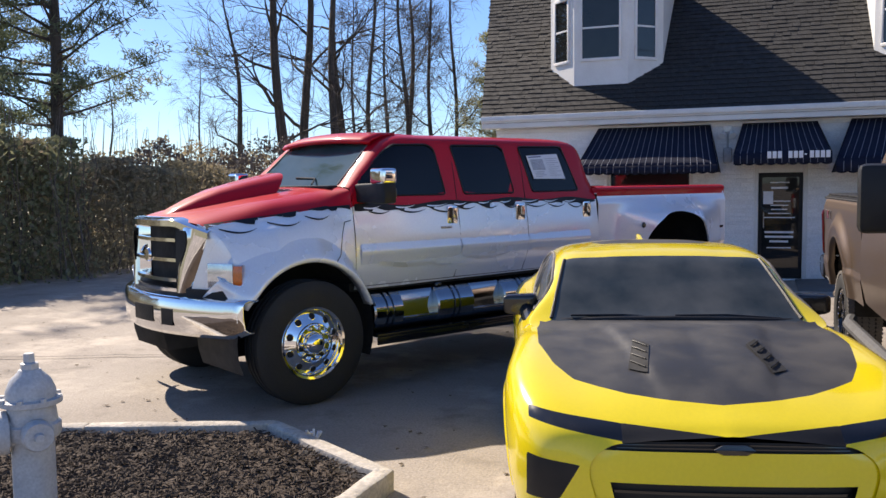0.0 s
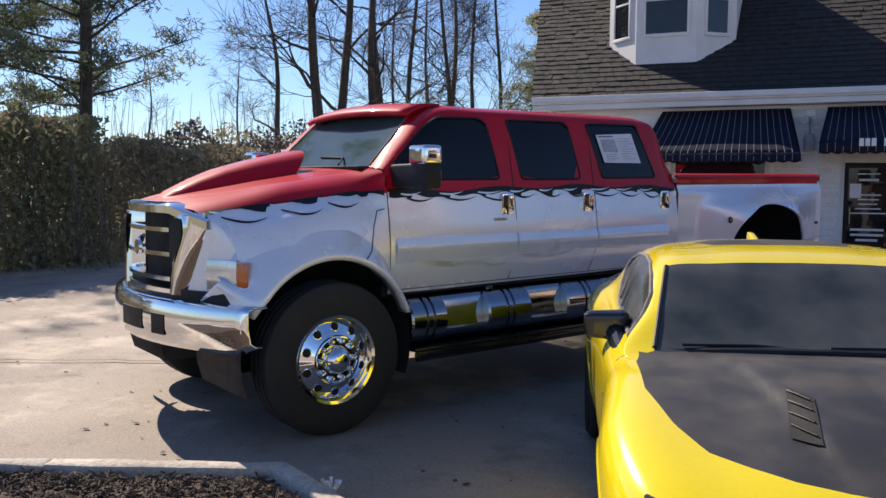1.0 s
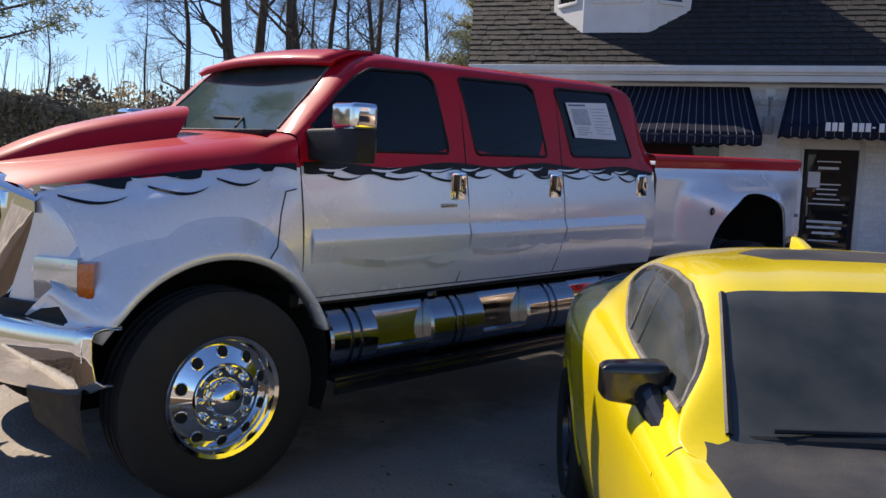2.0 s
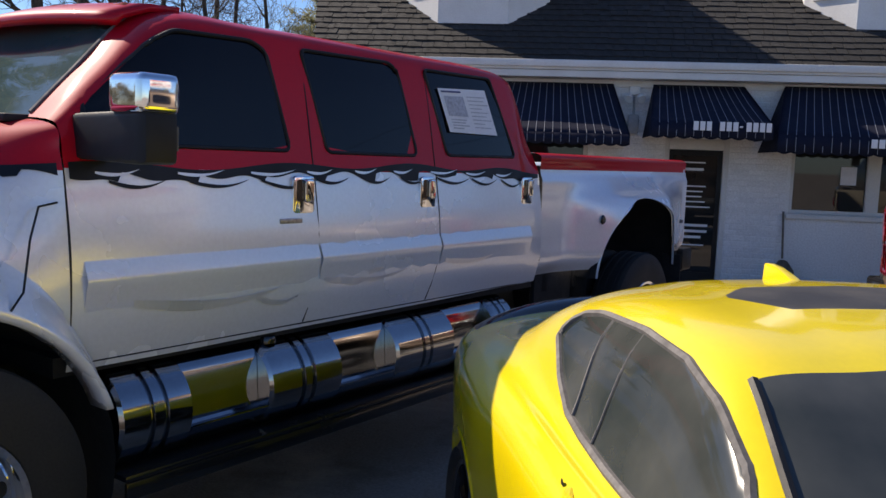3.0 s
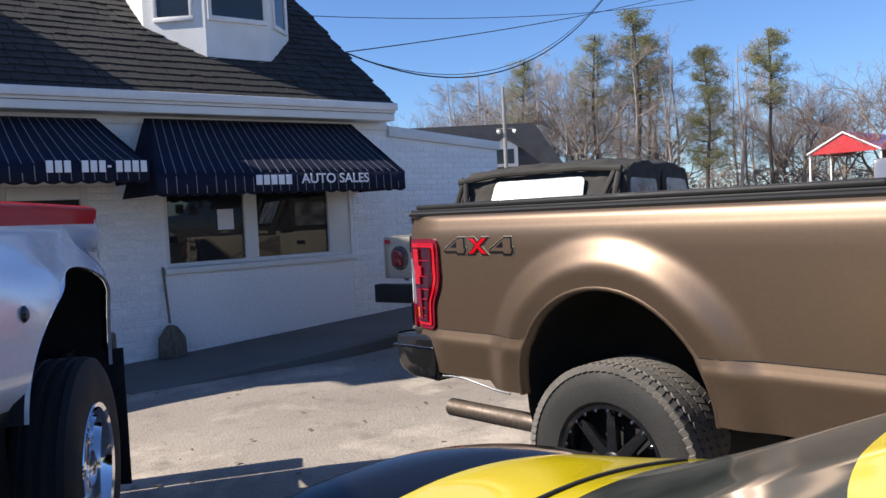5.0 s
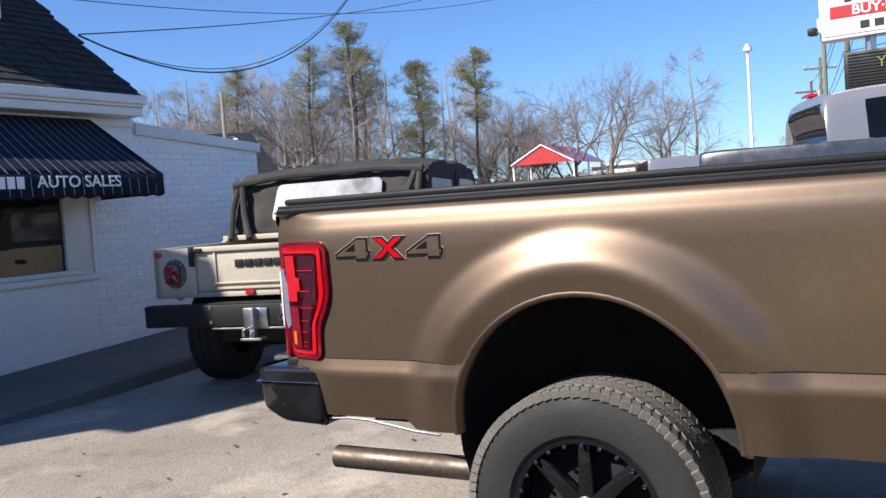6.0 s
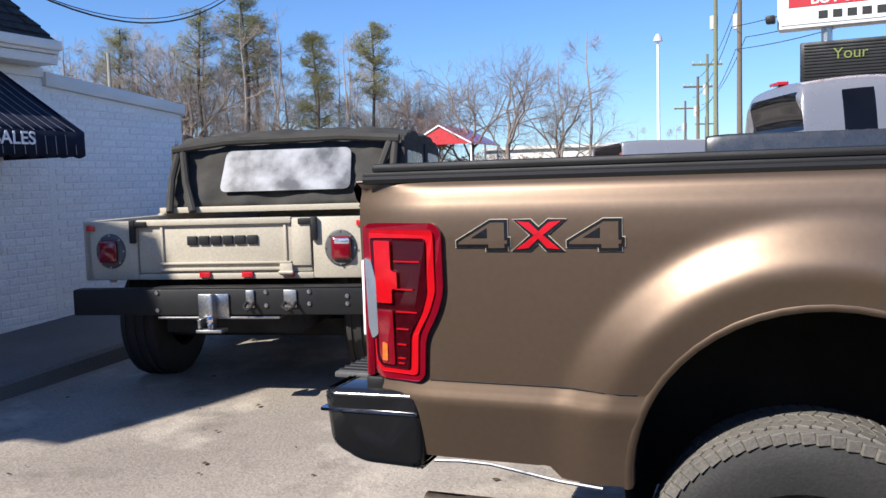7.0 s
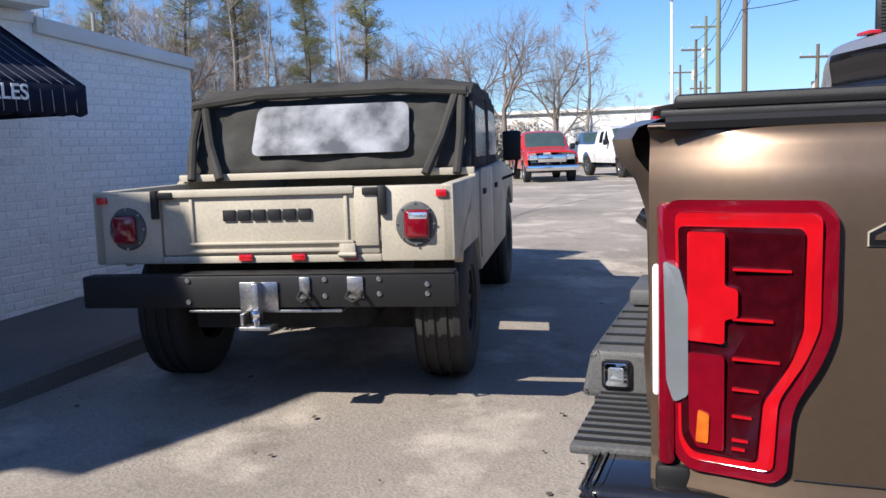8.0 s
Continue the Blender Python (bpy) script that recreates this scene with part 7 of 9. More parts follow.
# print on the data sheet in the window
def sheet_patch(u0, u1, v0, v1, material, name):
    side_panel([on_sheet(u0, v0), on_sheet(u1, v0), on_sheet(u1, v1), on_sheet(u0, v1)], t_y, 0.0165, material, name, w3, 1, "", 0.001)


sheet_patch(0.04, 0.44, 0.05, 0.09, BLUEPRINT, "heading_bar")
sheet_patch(0.07, 0.46, 0.17, 0.62, PICTURE, "picture")
for k, e in enumerate((0.40, 0.36, 0.43, 0.30)):
    sheet_patch(0.09, e, 0.69 + 0.065 * k, 0.715 + 0.065 * k, PICTURE, "print_line")
for k, e in enumerate((0.93, 0.88, 0.95, 0.80, 0.91, 0.86, 0.94, 0.78, 0.90)):
    sheet_patch(0.54, e, 0.16 + 0.085 * k, 0.18 + 0.085 * k, PICTURE, "print_line")


# ---- planter and hydrant ----
RING = [(-7.6, 3.50), (-2.71, 5.43), (-1.50, 4.73), (-1.52, 3.9), (-1.75, 2.2), (-7.6, 1.4)]
planter = thing("planter_bed", Matrix.Identity(4), "kerbed planting bed filled with dark bark mulch", "planter")
for k in range(len(RING)):
    a, b = Vector((*RING[k], 0)), Vector((*RING[(k + 1) % len(RING)], 0))
    n = max(1, round((b - a).length / 1.2))
    inward = Vector((-(b - a).y, (b - a).x, 0)).normalized()
    mid = Vector((-4.5, 3.4, 0))
    if inward.dot(mid - a) < 0:
        inward = -inward
    for i in range(n):
        p, q = a.lerp(b, i / n), a.lerp(b, (i + 1) / n)
        d = (q - p).normalized()
        bm = box(0.003, (q - p).length - 0.003, 0, 0.115, -0.05, 0.13, 0.02, 2)
        bmesh.ops.subdivide_edges(bm, edges=[e for e in bm.edges if e.calc_length() > 0.3], cuts=6)
        for v in bm.verts:
            w = p + v.co
            v.co += Vector((noise.noise(w * 7), noise.noise(w * 7 + Vector((9, 0, 0))), noise.noise(w * 6 + Vector((0, 5, 0))))) * 0.012
        m = Matrix(((d.x, inward.x, 0, p.x), (d.y, inward.y, 0, p.y), (0, 0, 1, 0), (0, 0, 0, 1)))
        part("kerb_stone", bm, KERB, planter, m=m)
inner = [(-7.4, 3.40), (-2.74, 5.26), (-1.66, 4.66), (-1.67, 3.9), (-1.9, 2.34), (-7.4, 1.56)]
mb = bmesh.new()
nx, ny = 90, 60
grid = {}
for i in range(nx + 1):
    for j in range(ny + 1):
        x, y = -7.5 + 6.1 * i / nx, 1.4 + 4.1 * j / ny
        if inside(inner, x, y):
            grid[i, j] = mb.verts.new((x, y, 0.085 + 0.05 * noise.noise(Vector((x * 0.9, y * 0.9, 0))) + 0.02 * noise.noise(Vector((x * 9, y * 9, 3)))))
for i in range(nx):
    for j in range(ny):
        c = [grid.get(q) for q in ((i, j), (i + 1, j), (i + 1, j + 1), (i, j + 1))]
        if all(c):
            mb.faces.new(c)
part("mulch", mb, MULCH, planter, "dark brown bark mulch")
rng = random.Random(5)
cv, cf = [], []
for _ in range(14000):
    x, y = rng.uniform(-5.2, -1.6), rng.uniform(3.0, 5.3)
    if not inside(inner, x, y):
        continue
    z = 0.095 + 0.05 * noise.noise(Vector((x * 0.9, y * 0.9, 0))) + 0.02 * noise.noise(Vector((x * 9, y * 9, 3)))
    a, l, w, h = rng.uniform(0, 6.28), rng.uniform(0.010, 0.036), rng.uniform(0.003, 0.008), rng.uniform(0.003, 0.008)
    tilt = rng.uniform(-0.5, 0.5)
    d, e = Vector((math.cos(a), math.sin(a), tilt)) * l, Vector((-math.sin(a), math.cos(a), rng.uniform(-0.3, 0.3))) * w
    p, up = Vector((x, y, z)), Vector((0, 0, h))
    k = len(cv)
    cv += [p - d - e, p + d - e, p + d + e, p - d + e, p + up - d * 0.8, p + up + d * 0.8]
    cf += [(k, k + 1, k + 5, k + 4), (k + 2, k + 3, k + 4, k + 5), (k + 1, k + 2, k + 5), (k + 3, k, k + 4)]
chips = part("loose_bark", mesh_of("loose_bark", cv, cf, False), MULCH_CHIP, planter, "loose shredded bark chips")
tagged(chips, kind="stuff")
weed = thing("dry_weed", pose(-2.36, 5.32, 0), "small dry pale weed growing at the kerb", "plant")
wv = []
for k in range(9):
    a = k * 0.7
    wv.append(tube([(0, 0, 0), (0.02 * math.cos(a), 0.02 * math.sin(a), 0.05), (0.05 * math.cos(a), 0.05 * math.sin(a), 0.10 + 0.02 * math.sin(k * 3))], [0.003, 0.006, 0.010], 5))
part("stems", merge(*wv), LETTER, weed, "dry pale stems")

hyd = thing("fire_hydrant", pose(-2.93, 3.52, 0.10, 0, 0, 25), "grey painted cast-iron fire hydrant in mulch bed", "hydrant")
part("barrel", spin([(0.0, 0.0), (0.15, 0.0), (0.15, 0.03), (0.105, 0.035), (0.10, 0.10), (0.10, 0.42), (0.125, 0.43), (0.135, 0.45), (0.135, 0.50), (0.12, 0.51), (0.115, 0.56), (0.11, 0.60), (0.10, 0.625)], 32, "z"), GREYPAINT, hyd)
bon = part("bonnet", spin([(0.13, 0.595), (0.145, 0.60), (0.145, 0.625), (0.12, 0.63), (0.115, 0.67), (0.095, 0.72), (0.06, 0.755), (0.05, 0.77), (0.0, 0.775)], 32, "z"), GREYPAINT, hyd)
part("operating_nut", merge(spin([(0.045, 0.77), (0.045, 0.80), (0.03, 0.805)], 6, "z"), spin([(0.028, 0.80), (0.026, 0.85), (0.0, 0.852)], 5, "z")), GREYPAINT, bon)
for k in range(8):
    a = k * math.pi / 4
    part("flange_bolt", spin([(0.014, 0.0), (0.014, 0.02), (0.0, 0.022)], 6, "z"), GREYPAINT, hyd, m=pose(0.137 * math.cos(a), 0.137 * math.sin(a), 0.62))
for rz, r, l in ((-60, 0.06, 0.20), (120, 0.06, 0.20), (210, 0.085, 0.19)):
    nz = part("nozzle", spin([(r * 0.9, 0.08), (r * 0.9, l - 0.08), (r * 1.25, l - 0.075), (r * 1.25, l - 0.02), (r * 1.1, l), (r * 0.4, l), (r * 0.35, l + 0.03), (0.0, l + 0.032)], 20, "x"), GREYPAINT, hyd, m=pose(0, 0, 0.47, 0, 0, rz))

# ---- small things on the shop front ----
lampx = thing("flood_light", Matrix.Identity(4), "pale twin flood light on the shop wall", "light fixture")
part("junction_box", box(-0.24, -0.10, FACE - 0.06, FACE - 0.001, 2.60, 2.72, 0.01), WHITE_TRIM, lampx)
for s in (-0.06, 0.06):
    part("lamp_head", spin([(0.02, 0.0), (0.035, 0.03), (0.055, 0.10), (0.055, 0.115), (0.0, 0.105)], 18, "z"), WHITE_TRIM, lampx, m=pose(-0.17 + s, FACE - 0.10, 2.60, 125, 0, s * 300))
mtr = thing("wall_meter", Matrix.Identity(4), "small grey meter box with conduit on the wall", "meter")
part("conduit", tube([(-0.17, FACE - 0.025, 2.58), (-0.17, FACE - 0.025, 2.34)], 0.016), GREYPAINT, mtr)
part("meter_box", box(-0.24, -0.10, FACE - 0.09, FACE - 0.001, 2.08, 2.34, 0.02), GREYPAINT, mtr)
sh = thing("broom", Matrix.Identity(4), "worn wooden broom leaning on the shop wall", "broom")
BROOMWOOD = mat("weathered_wood", (0.20, 0.17, 0.14), (0.11, 0.095, 0.08), 8, 0.85, fine=0.3)
STRAW = mat("grey_straw", (0.17, 0.15, 0.12), (0.09, 0.08, 0.065), 25, 0.95, bump=0.006, bscale=90, fine=0.4, stretch=(1, 1, 0.15))
zb = walk_z(1.87)
part("handle", tube([(1.87, FACE - 0.13, zb + 0.38), (1.865, FACE - 0.03, 1.12)], 0.014), BROOMWOOD, sh)
part("bristles", prism(round_poly([(1.73, zb + 0.002), (2.03, zb + 0.002), (2.02, zb + 0.22), (1.92, zb + 0.36), (1.84, zb + 0.36), (1.74, zb + 0.22)], 0.03), FACE - 0.20, FACE - 0.08, 0.015), STRAW, sh)
# stones and dead leaves scattered on the lot
rng = random.Random(8)
lv, lf = [], []
for _ in range(700):
    x, y = rng.uniform(-9, 9), rng.uniform(4, 15)
    s, a = rng.uniform(0.006, 0.022), rng.uniform(0, 6.28)
    k = len(lv)
    z = lot_z(x, y) + 0.006
    for i in range(4):
        lv.append((x + s * math.cos(a + i * 1.57) * (1 + 0.4 * (i % 2)), y + s * math.sin(a + i * 1.57), z + rng.uniform(0, 0.012)))
    lf.append((k, k + 1, k + 2, k + 3))
LEAFLITTER = mat("dead_leaf", (0.12, 0.085, 0.05), (0.06, 0.045, 0.03), 3, 0.9)
litter = tagged(part("leaf_litter", mesh_of("leaf_litter", lv, lf, False), LEAFLITTER), "scattered dead leaves and grit on the lot", "litter", kind="stuff")
# cracks in the concrete
TAR = mat("dark_crack_dirt", (0.10, 0.085, 0.07), rough=0.95)
for p, q, sd in (((-9.5, 6.0), (-4.2, 8.0), 1), ((-7.5, 9.5), (-4.6, 11.0), 2), ((-12, 5.2), (-6.2, 5.4), 3)):
    up, lo = [], []
    for i in range(60):
        t = i / 59
        x, y = p[0] + (q[0] - p[0]) * t, p[1] + (q[1] - p[1]) * t
        w = 0.010 + 0.012 * abs(noise.noise(Vector((t * 14, sd, 0))))
        oy = 0.10 * noise.noise(Vector((t * 5, sd * 3, 0))) + 0.03 * noise.noise(Vector((t * 30, sd, 2)))
        up.append((x, y + oy + w, lot_z(x, y) + 0.018))
        lo.append((x, y + oy - w, lot_z(x, y) + 0.018))
    n = len(up)
    tagged(part("ground_crack", mesh_of("ground_crack", up + lo, [(i, n + i, n + i + 1, i + 1) for i in range(n - 1)], False), TAR, ground))


# ---- trees and hedge ----
def grow(rng, verts, faces, tips, p, d, length, radius, depth, spread, minr, sides=5, lift=0.15):
    """One limb and, from its end and its length, the limbs that it bears."""
    steps = 4
    q, dd, rings = p.copy(), d.copy(), []
    taper = 0.62
    for i in range(steps + 1):
        t = i / steps
        r = max(radius * (1 - (1 - taper) * t), minr)
        a = dd.orthogonal().normalized()
        b = dd.cross(a)
        k = len(verts)
        ns = sides if radius > 0.03 else 3
        for j in range(ns):
            w = 2 * math.pi * j / ns
            verts.append(q + (a * math.cos(w) + b * math.sin(w)) * r)
        rings.append((k, ns))
        if i < steps:
            dd = (dd + Vector((rng.gauss(0, 1), rng.gauss(0, 1), rng.gauss(0, 1) + lift)) * 0.12).normalized()
            q = q + dd * (length / steps)
            if depth > 0 and i >= 1 and rng.random() < 0.55:
                side = dd.orthogonal().normalized()
                side.rotate(Matrix.Rotation(rng.uniform(0, 6.28), 3, dd))
                nd = (dd + side * spread * rng.uniform(0.7, 1.3)).normalized()
                grow(rng, verts, faces, tips, q.copy(), nd, length * rng.uniform(0.5, 0.75), r * rng.uniform(0.4, 0.6), depth - 1, spread, minr, sides, lift)
    for (k0, n0), (k1, n1) in zip(rings, rings[1:]):
        for j in range(n0):
            faces.append((k0 + j, k0 + (j + 1) % n0, k1 + (j + 1) % n1, k1 + j))
    if depth > 0:
        for _ in range(2 if rng.random() < 0.7 else 3):
            side = dd.orthogonal().normalized()
            side.rotate(Matrix.Rotation(rng.uniform(0, 6.28), 3, dd))
            nd = (dd + side * spread * rng.uniform(0.5, 1.1)).normalized()
            grow(rng, verts, faces, tips, q.copy(), nd, length * rng.uniform(0.6, 0.85), radius * taper * rng.uniform(0.65, 0.9), depth - 1, spread, minr, sides, lift)
    else:
        tips.append((q, dd))


def bare_tree(seed, h, material, label, depth=5, spread=0.75, trunk_r=0.16, lean=0.0, limbs=0):
    rng = random.Random(seed)
    t = thing("bare_tree", Matrix.Identity(4), label, "tree", "leafless trees")
    verts, faces, tips = [], [], []
    d = Vector((lean, 0.05, 1)).normalized()
    if limbs:
        # one straight leader with side limbs all the way up
        n = 12
        line = [Vector((lean * h * 0.5 * (i / n) ** 1.3 + 0.012 * h * math.sin(i * 0.8 + seed), 0.010 * h * math.cos(i * 0.7 + seed), -0.2 + (h + 0.2) * i / n)) for i in range(n + 1)]
        part("trunk", tube(line, [trunk_r * (1 - 0.075 * i) for i in range(n + 1)], 8), material, t)
        for k in range(limbs):
            f = 0.22 + 0.76 * (k + rng.random()) / limbs
            i = min(n - 1, int(f * n))
            p = line[i].lerp(line[i + 1], f * n - i)
            a = rng.uniform(0, 6.28)
            out = Vector((math.cos(a), math.sin(a), rng.uniform(0.25, 0.9))).normalized()
            grow(rng, verts, faces, tips, p, out, h * rng.uniform(0.07, 0.13) * (1.25 - 0.8 * f), trunk_r * (0.42 - 0.3 * f) * rng.uniform(0.6, 1.1), depth, spread, 0.005 * h / 10)
        tagged(part("limb", mesh_of("limb", verts, faces), material, t), kind="stuff")
    else:
        grow(rng, verts, faces, tips, Vector((0, 0, -0.2)), d, h * 0.36, trunk_r, depth, spread, 0.006 * h / 10)
        part("trunk", mesh_of("trunk", verts, faces), material, t)
    tv, tf = [], []
    for q, dd in tips:
        for _ in range(1):
            nd = (dd + Vector((rng.gauss(0, 0.5), rng.gauss(0, 0.5), rng.gauss(0.15, 0.5)))).normalized()
            e = q + nd * h * rng.uniform(0.03, 0.07)
            a = nd.orthogonal().normalized() * 0.005 * h / 10
            b = nd.cross(a)
            k = len(tv)
            tv += [q + a, q + b, q - a - b, e]
            tf += [(k, k + 1, k + 3), (k + 1, k + 2, k + 3), (k + 2, k, k + 3)]
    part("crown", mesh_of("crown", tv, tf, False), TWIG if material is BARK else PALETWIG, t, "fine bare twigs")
    return t


def clump(rng, nv, nf, c, r, n, size):
    """A tuft of needles round a point."""
    for _ in range(n):
        d = Vector((rng.gauss(0, 1), rng.gauss(0, 1), rng.gauss(0.25, 0.8))).normalized()
        p = c + Vector((rng.gauss(0, 1), rng.gauss(0, 1), rng.gauss(0, 0.6))) * r * 0.5
        w = d.orthogonal().normalized() * size * 0.09
        k = len(nv)
        nv += [p - w, p + w, p + d * size + w * 0.3, p + d * size - w * 0.3]
        nf.append((k, k + 1, k + 2, k + 3))


def pine(seed, h, needles, label, low=0.3, reach=0.28, whorls=14, per=5, gaps=0.2, tuft=9, size=0.28, dome=False, ends=False):
    rng = random.Random(seed)
    t = thing("pine_tree", Matrix.Identity(4), label, "tree", "pine trees")
    part("trunk", tube([(0.15 * math.sin(i * 0.9 + seed), 0.12 * math.cos(i * 1.1), h * i / 8) for i in range(9)], [h * 0.014 * (1 - 0.09 * i) for i in range(9)], 8), BARK, t)
    bv, bf, nv, nf = [], [], [], []
    for k in range(whorls):
        f = k / (whorls - 1)
        z = h * (low + (0.98 - low) * f)
        for j in range(per):
            if rng.random() < gaps:
                continue
            a = rng.uniform(0, 6.28)
            ln = h * reach * (math.sin(math.pi * (0.25 + 0.7 * f)) if dome else (1 - f) ** 0.6) * rng.uniform(0.5, 1.15) + 0.3
            p = Vector((0, 0, z + rng.uniform(-0.3, 0.3)))
            pts = [p]
            d = Vector((math.cos(a), math.sin(a), rng.uniform(-0.05, 0.35)))
            for i in range(4):
                d = (d + Vector((rng.gauss(0, 0.15), rng.gauss(0, 0.15), 0.06))).normalized()
                pts.append(pts[-1] + d * ln / 4)
            k0 = len(bv)
            for i, q in enumerate(pts):
                r = 0.036 * h / 12 * (1 - 0.2 * i)
                bv += [q + Vector((0, 0, r)), q + Vector((r * math.sin(a), -r * math.cos(a), -r)), q + Vector((-r * math.sin(a), r * math.cos(a), -r))]
            for i in range(4):
                for m in range(3):
                    bf.append((k0 + i * 3 + m, k0 + i * 3 + (m + 1) % 3, k0 + (i + 1) * 3 + (m + 1) % 3, k0 + (i + 1) * 3 + m))
            for i in range(2 if ends else 1, 5):
                for _ in range(4):
                    if ends:
                        c = pts[i] + Vector((rng.gauss(0, 0.28), rng.gauss(0, 0.28), rng.gauss(0.12, 0.16))) * h / 14
                        clump(rng, nv, nf, c, 0.3 * h / 14, tuft, size * h / 12)
                    else:
                        c = pts[i] + Vector((rng.gauss(0, 1), rng.gauss(0, 1), rng.gauss(0.15, 0.5))) * ln * 0.13
                        clump(rng, nv, nf, c, ln * 0.10 + 0.1, tuft, size * h / 12)
    part("bough", mesh_of("bough", bv, bf), BARK, t)
    part("crown", mesh_of("crown", nv, nf, False), needles, t, "tufts of green needles")
    return t


def put(ob, x, y, rz=0, s=1.0, z=0.0):
    return Matrix.Translation((x, y, z)) @ Matrix.Rotation(radians(rz), 4, "Z") @ Matrix.Diagonal((s, s, s, 1))


def polar(az, dist, ex=0.484, ey=0.343):
    return ex + dist * math.cos(radians(az)), ey + dist * math.sin(radians(az))


# dark trees to the west
w1 = bare_tree(3, 15, BARK, "tall leafless tree with dark trunk and bare limbs", 3, 0.75, 0.19, 0.0, 11)
w2 = bare_tree(8, 14, BARK, "tall leafless tree with dark trunk and bare limbs", 3, 0.70, 0.17, 0.06, 10)
w3 = bare_tree(14, 13, BARK, "slender leafless tree with dark trunk", 3, 0.65, 0.12, 0.0, 9)
w4 = bare_tree(21, 14, BARK, "leaning leafless tree with long low limbs", 3, 0.85, 0.22, -0.16, 12)
placed = {0: w1, 1: w2, 2: w3, 3: w4}
first = set()
for kind, az, dist, rz, s in ((3, 121.2, 30, 100, 1.05), (0, 119.6, 33, 40, 1.15), (1, 118.0, 31, 80, 1.1), (0, 117.6, 33, 200, 1.0), (2, 115.4, 34, 10, 1.1), (2, 113.3, 33, 150, 1.05), (1, 112.9, 37, 300, 0.95),
                             (2, 111.5, 35, 70, 1.0), (2, 110.0, 36, 220, 1.0), (3, 123.6, 44, 20, 0.9), (1, 126.5, 55, 120, 0.7), (2, 116.6, 46, 100, 1.0), (0, 114.5, 50, 260, 0.9), (1, 132, 60, 30, 0.7)):
    x, y = polar(az, dist)
    src = placed[kind]
    if kind not in first:
        first.add(kind)
        src.matrix_basis = put(src, x, y, rz, s)
    else:
        copy_thing(src, put(src, x, y, rz, s) @ Matrix.Diagonal((1 / src.scale[0], 1 / src.scale[1], 1 / src.scale[2], 1)))
pw = pine(5, 15, NEEDLE, "large dark pine with broad ragged crown", 0.22, 0.27, 17, 6, 0.28, 36, 0.17, True, True)
x, y = polar(135.0, 27)
pw.matrix_basis = put(pw, x, y, 30, 1.0)
x, y = polar(140.5, 30)
copy_thing(pw, put(pw, x, y, 150, 0.9))
ev = pine(9, 9, NEEDLE_Y, "yellow-green evergreen beside the shop", 0.02, 0.26, 20, 7, 0.05, 10, 0.26)
x, y = polar(106.6, 36)
ev.matrix_basis = put(ev, x, y, 0, 1.0)


def hedge(path, height, depth, n_leaf, seed, leaf, material, label, name="hedge"):
    """A hedge along a path: stems, and leaves strewn through its body, thinner at the top."""
    rng = random.Random(seed)
    lv, lf, sv, sf = [], [], [], []
    seg = [(Vector((*a, 0)), Vector((*b, 0))) for a, b in zip(path, path[1:])]
    total = sum((b - a).length for a, b in seg)
    def at(s):
        for a, b in seg:
            l = (b - a).length
            if s <= l:
                return a.lerp(b, s / l), (b - a).normalized()
            s -= l
        return seg[-1][1], (seg[-1][1] - seg[-1][0]).normalized()
    for _ in range(n_leaf):
        s = rng.uniform(0, total)
        p, d = at(s)
        h = height(s / total) * (0.85 + 0.3 * noise.noise(Vector((s * 0.8, seed, 0))) + 0.15 * noise.noise(Vector((s * 3, seed, 1))))
        z = h * (1 - rng.random() ** 1.6)
        side = Vector((-d.y, d.x, 0))
        o = rng.gauss(0, 0.45) * depth * (1 - 0.5 * (z / h) ** 2) + 0.25 * depth * noise.noise(Vector((s * 0.7, z, seed)))
        c = p + side * o + Vector((0, 0, z))
        a = Vector((rng.gauss(0, 1), rng.gauss(0, 1), rng.gauss(0, 1))).normalized()
        b = a.orthogonal().normalized()
        l = leaf * rng.uniform(0.5, 1.3)
        k = len(lv)
        lv += [c - a * l, c + b * l * 0.45, c + a * l, c - b * l * 0.45]
        lf.append((k, k + 1, k + 2, k + 3))
    for _ in range(int(total * 14)):
        s = rng.uniform(0, total)
        p, d = at(s)
        side = Vector((-d.y, d.x, 0))
        h = height(s / total) * rng.uniform(0.5, 1.25)
        q = p + side * rng.gauss(0, 0.4) * depth
        for i in range(3):
            e = q + Vector((rng.gauss(0, 0.12), rng.gauss(0, 0.12), h / 3))
            r = 0.014 * (1 - i * 0.28)
            k = len(sv)
            sv += [q + Vector((r, 0, 0)), q + Vector((-r, r, 0)), q + Vector((-r, -r, 0)), e + Vector((r * 0.7, 0, 0)), e + Vector((-r * 0.7, r * 0.7, 0)), e + Vector((-r * 0.7, -r * 0.7, 0))]
            sf += [(k, k + 1, k + 4, k + 3), (k + 1, k + 2, k + 5, k + 4), (k + 2, k, k + 3, k + 5)]
            q = e
    hd = tagged(part(name, mesh_of(name, lv, lf, False), material), label, "hedge", kind="stuff")
    part("stems", mesh_of("stems", sv, sf), TWIG, hd, "bare brown stems")
    return hd


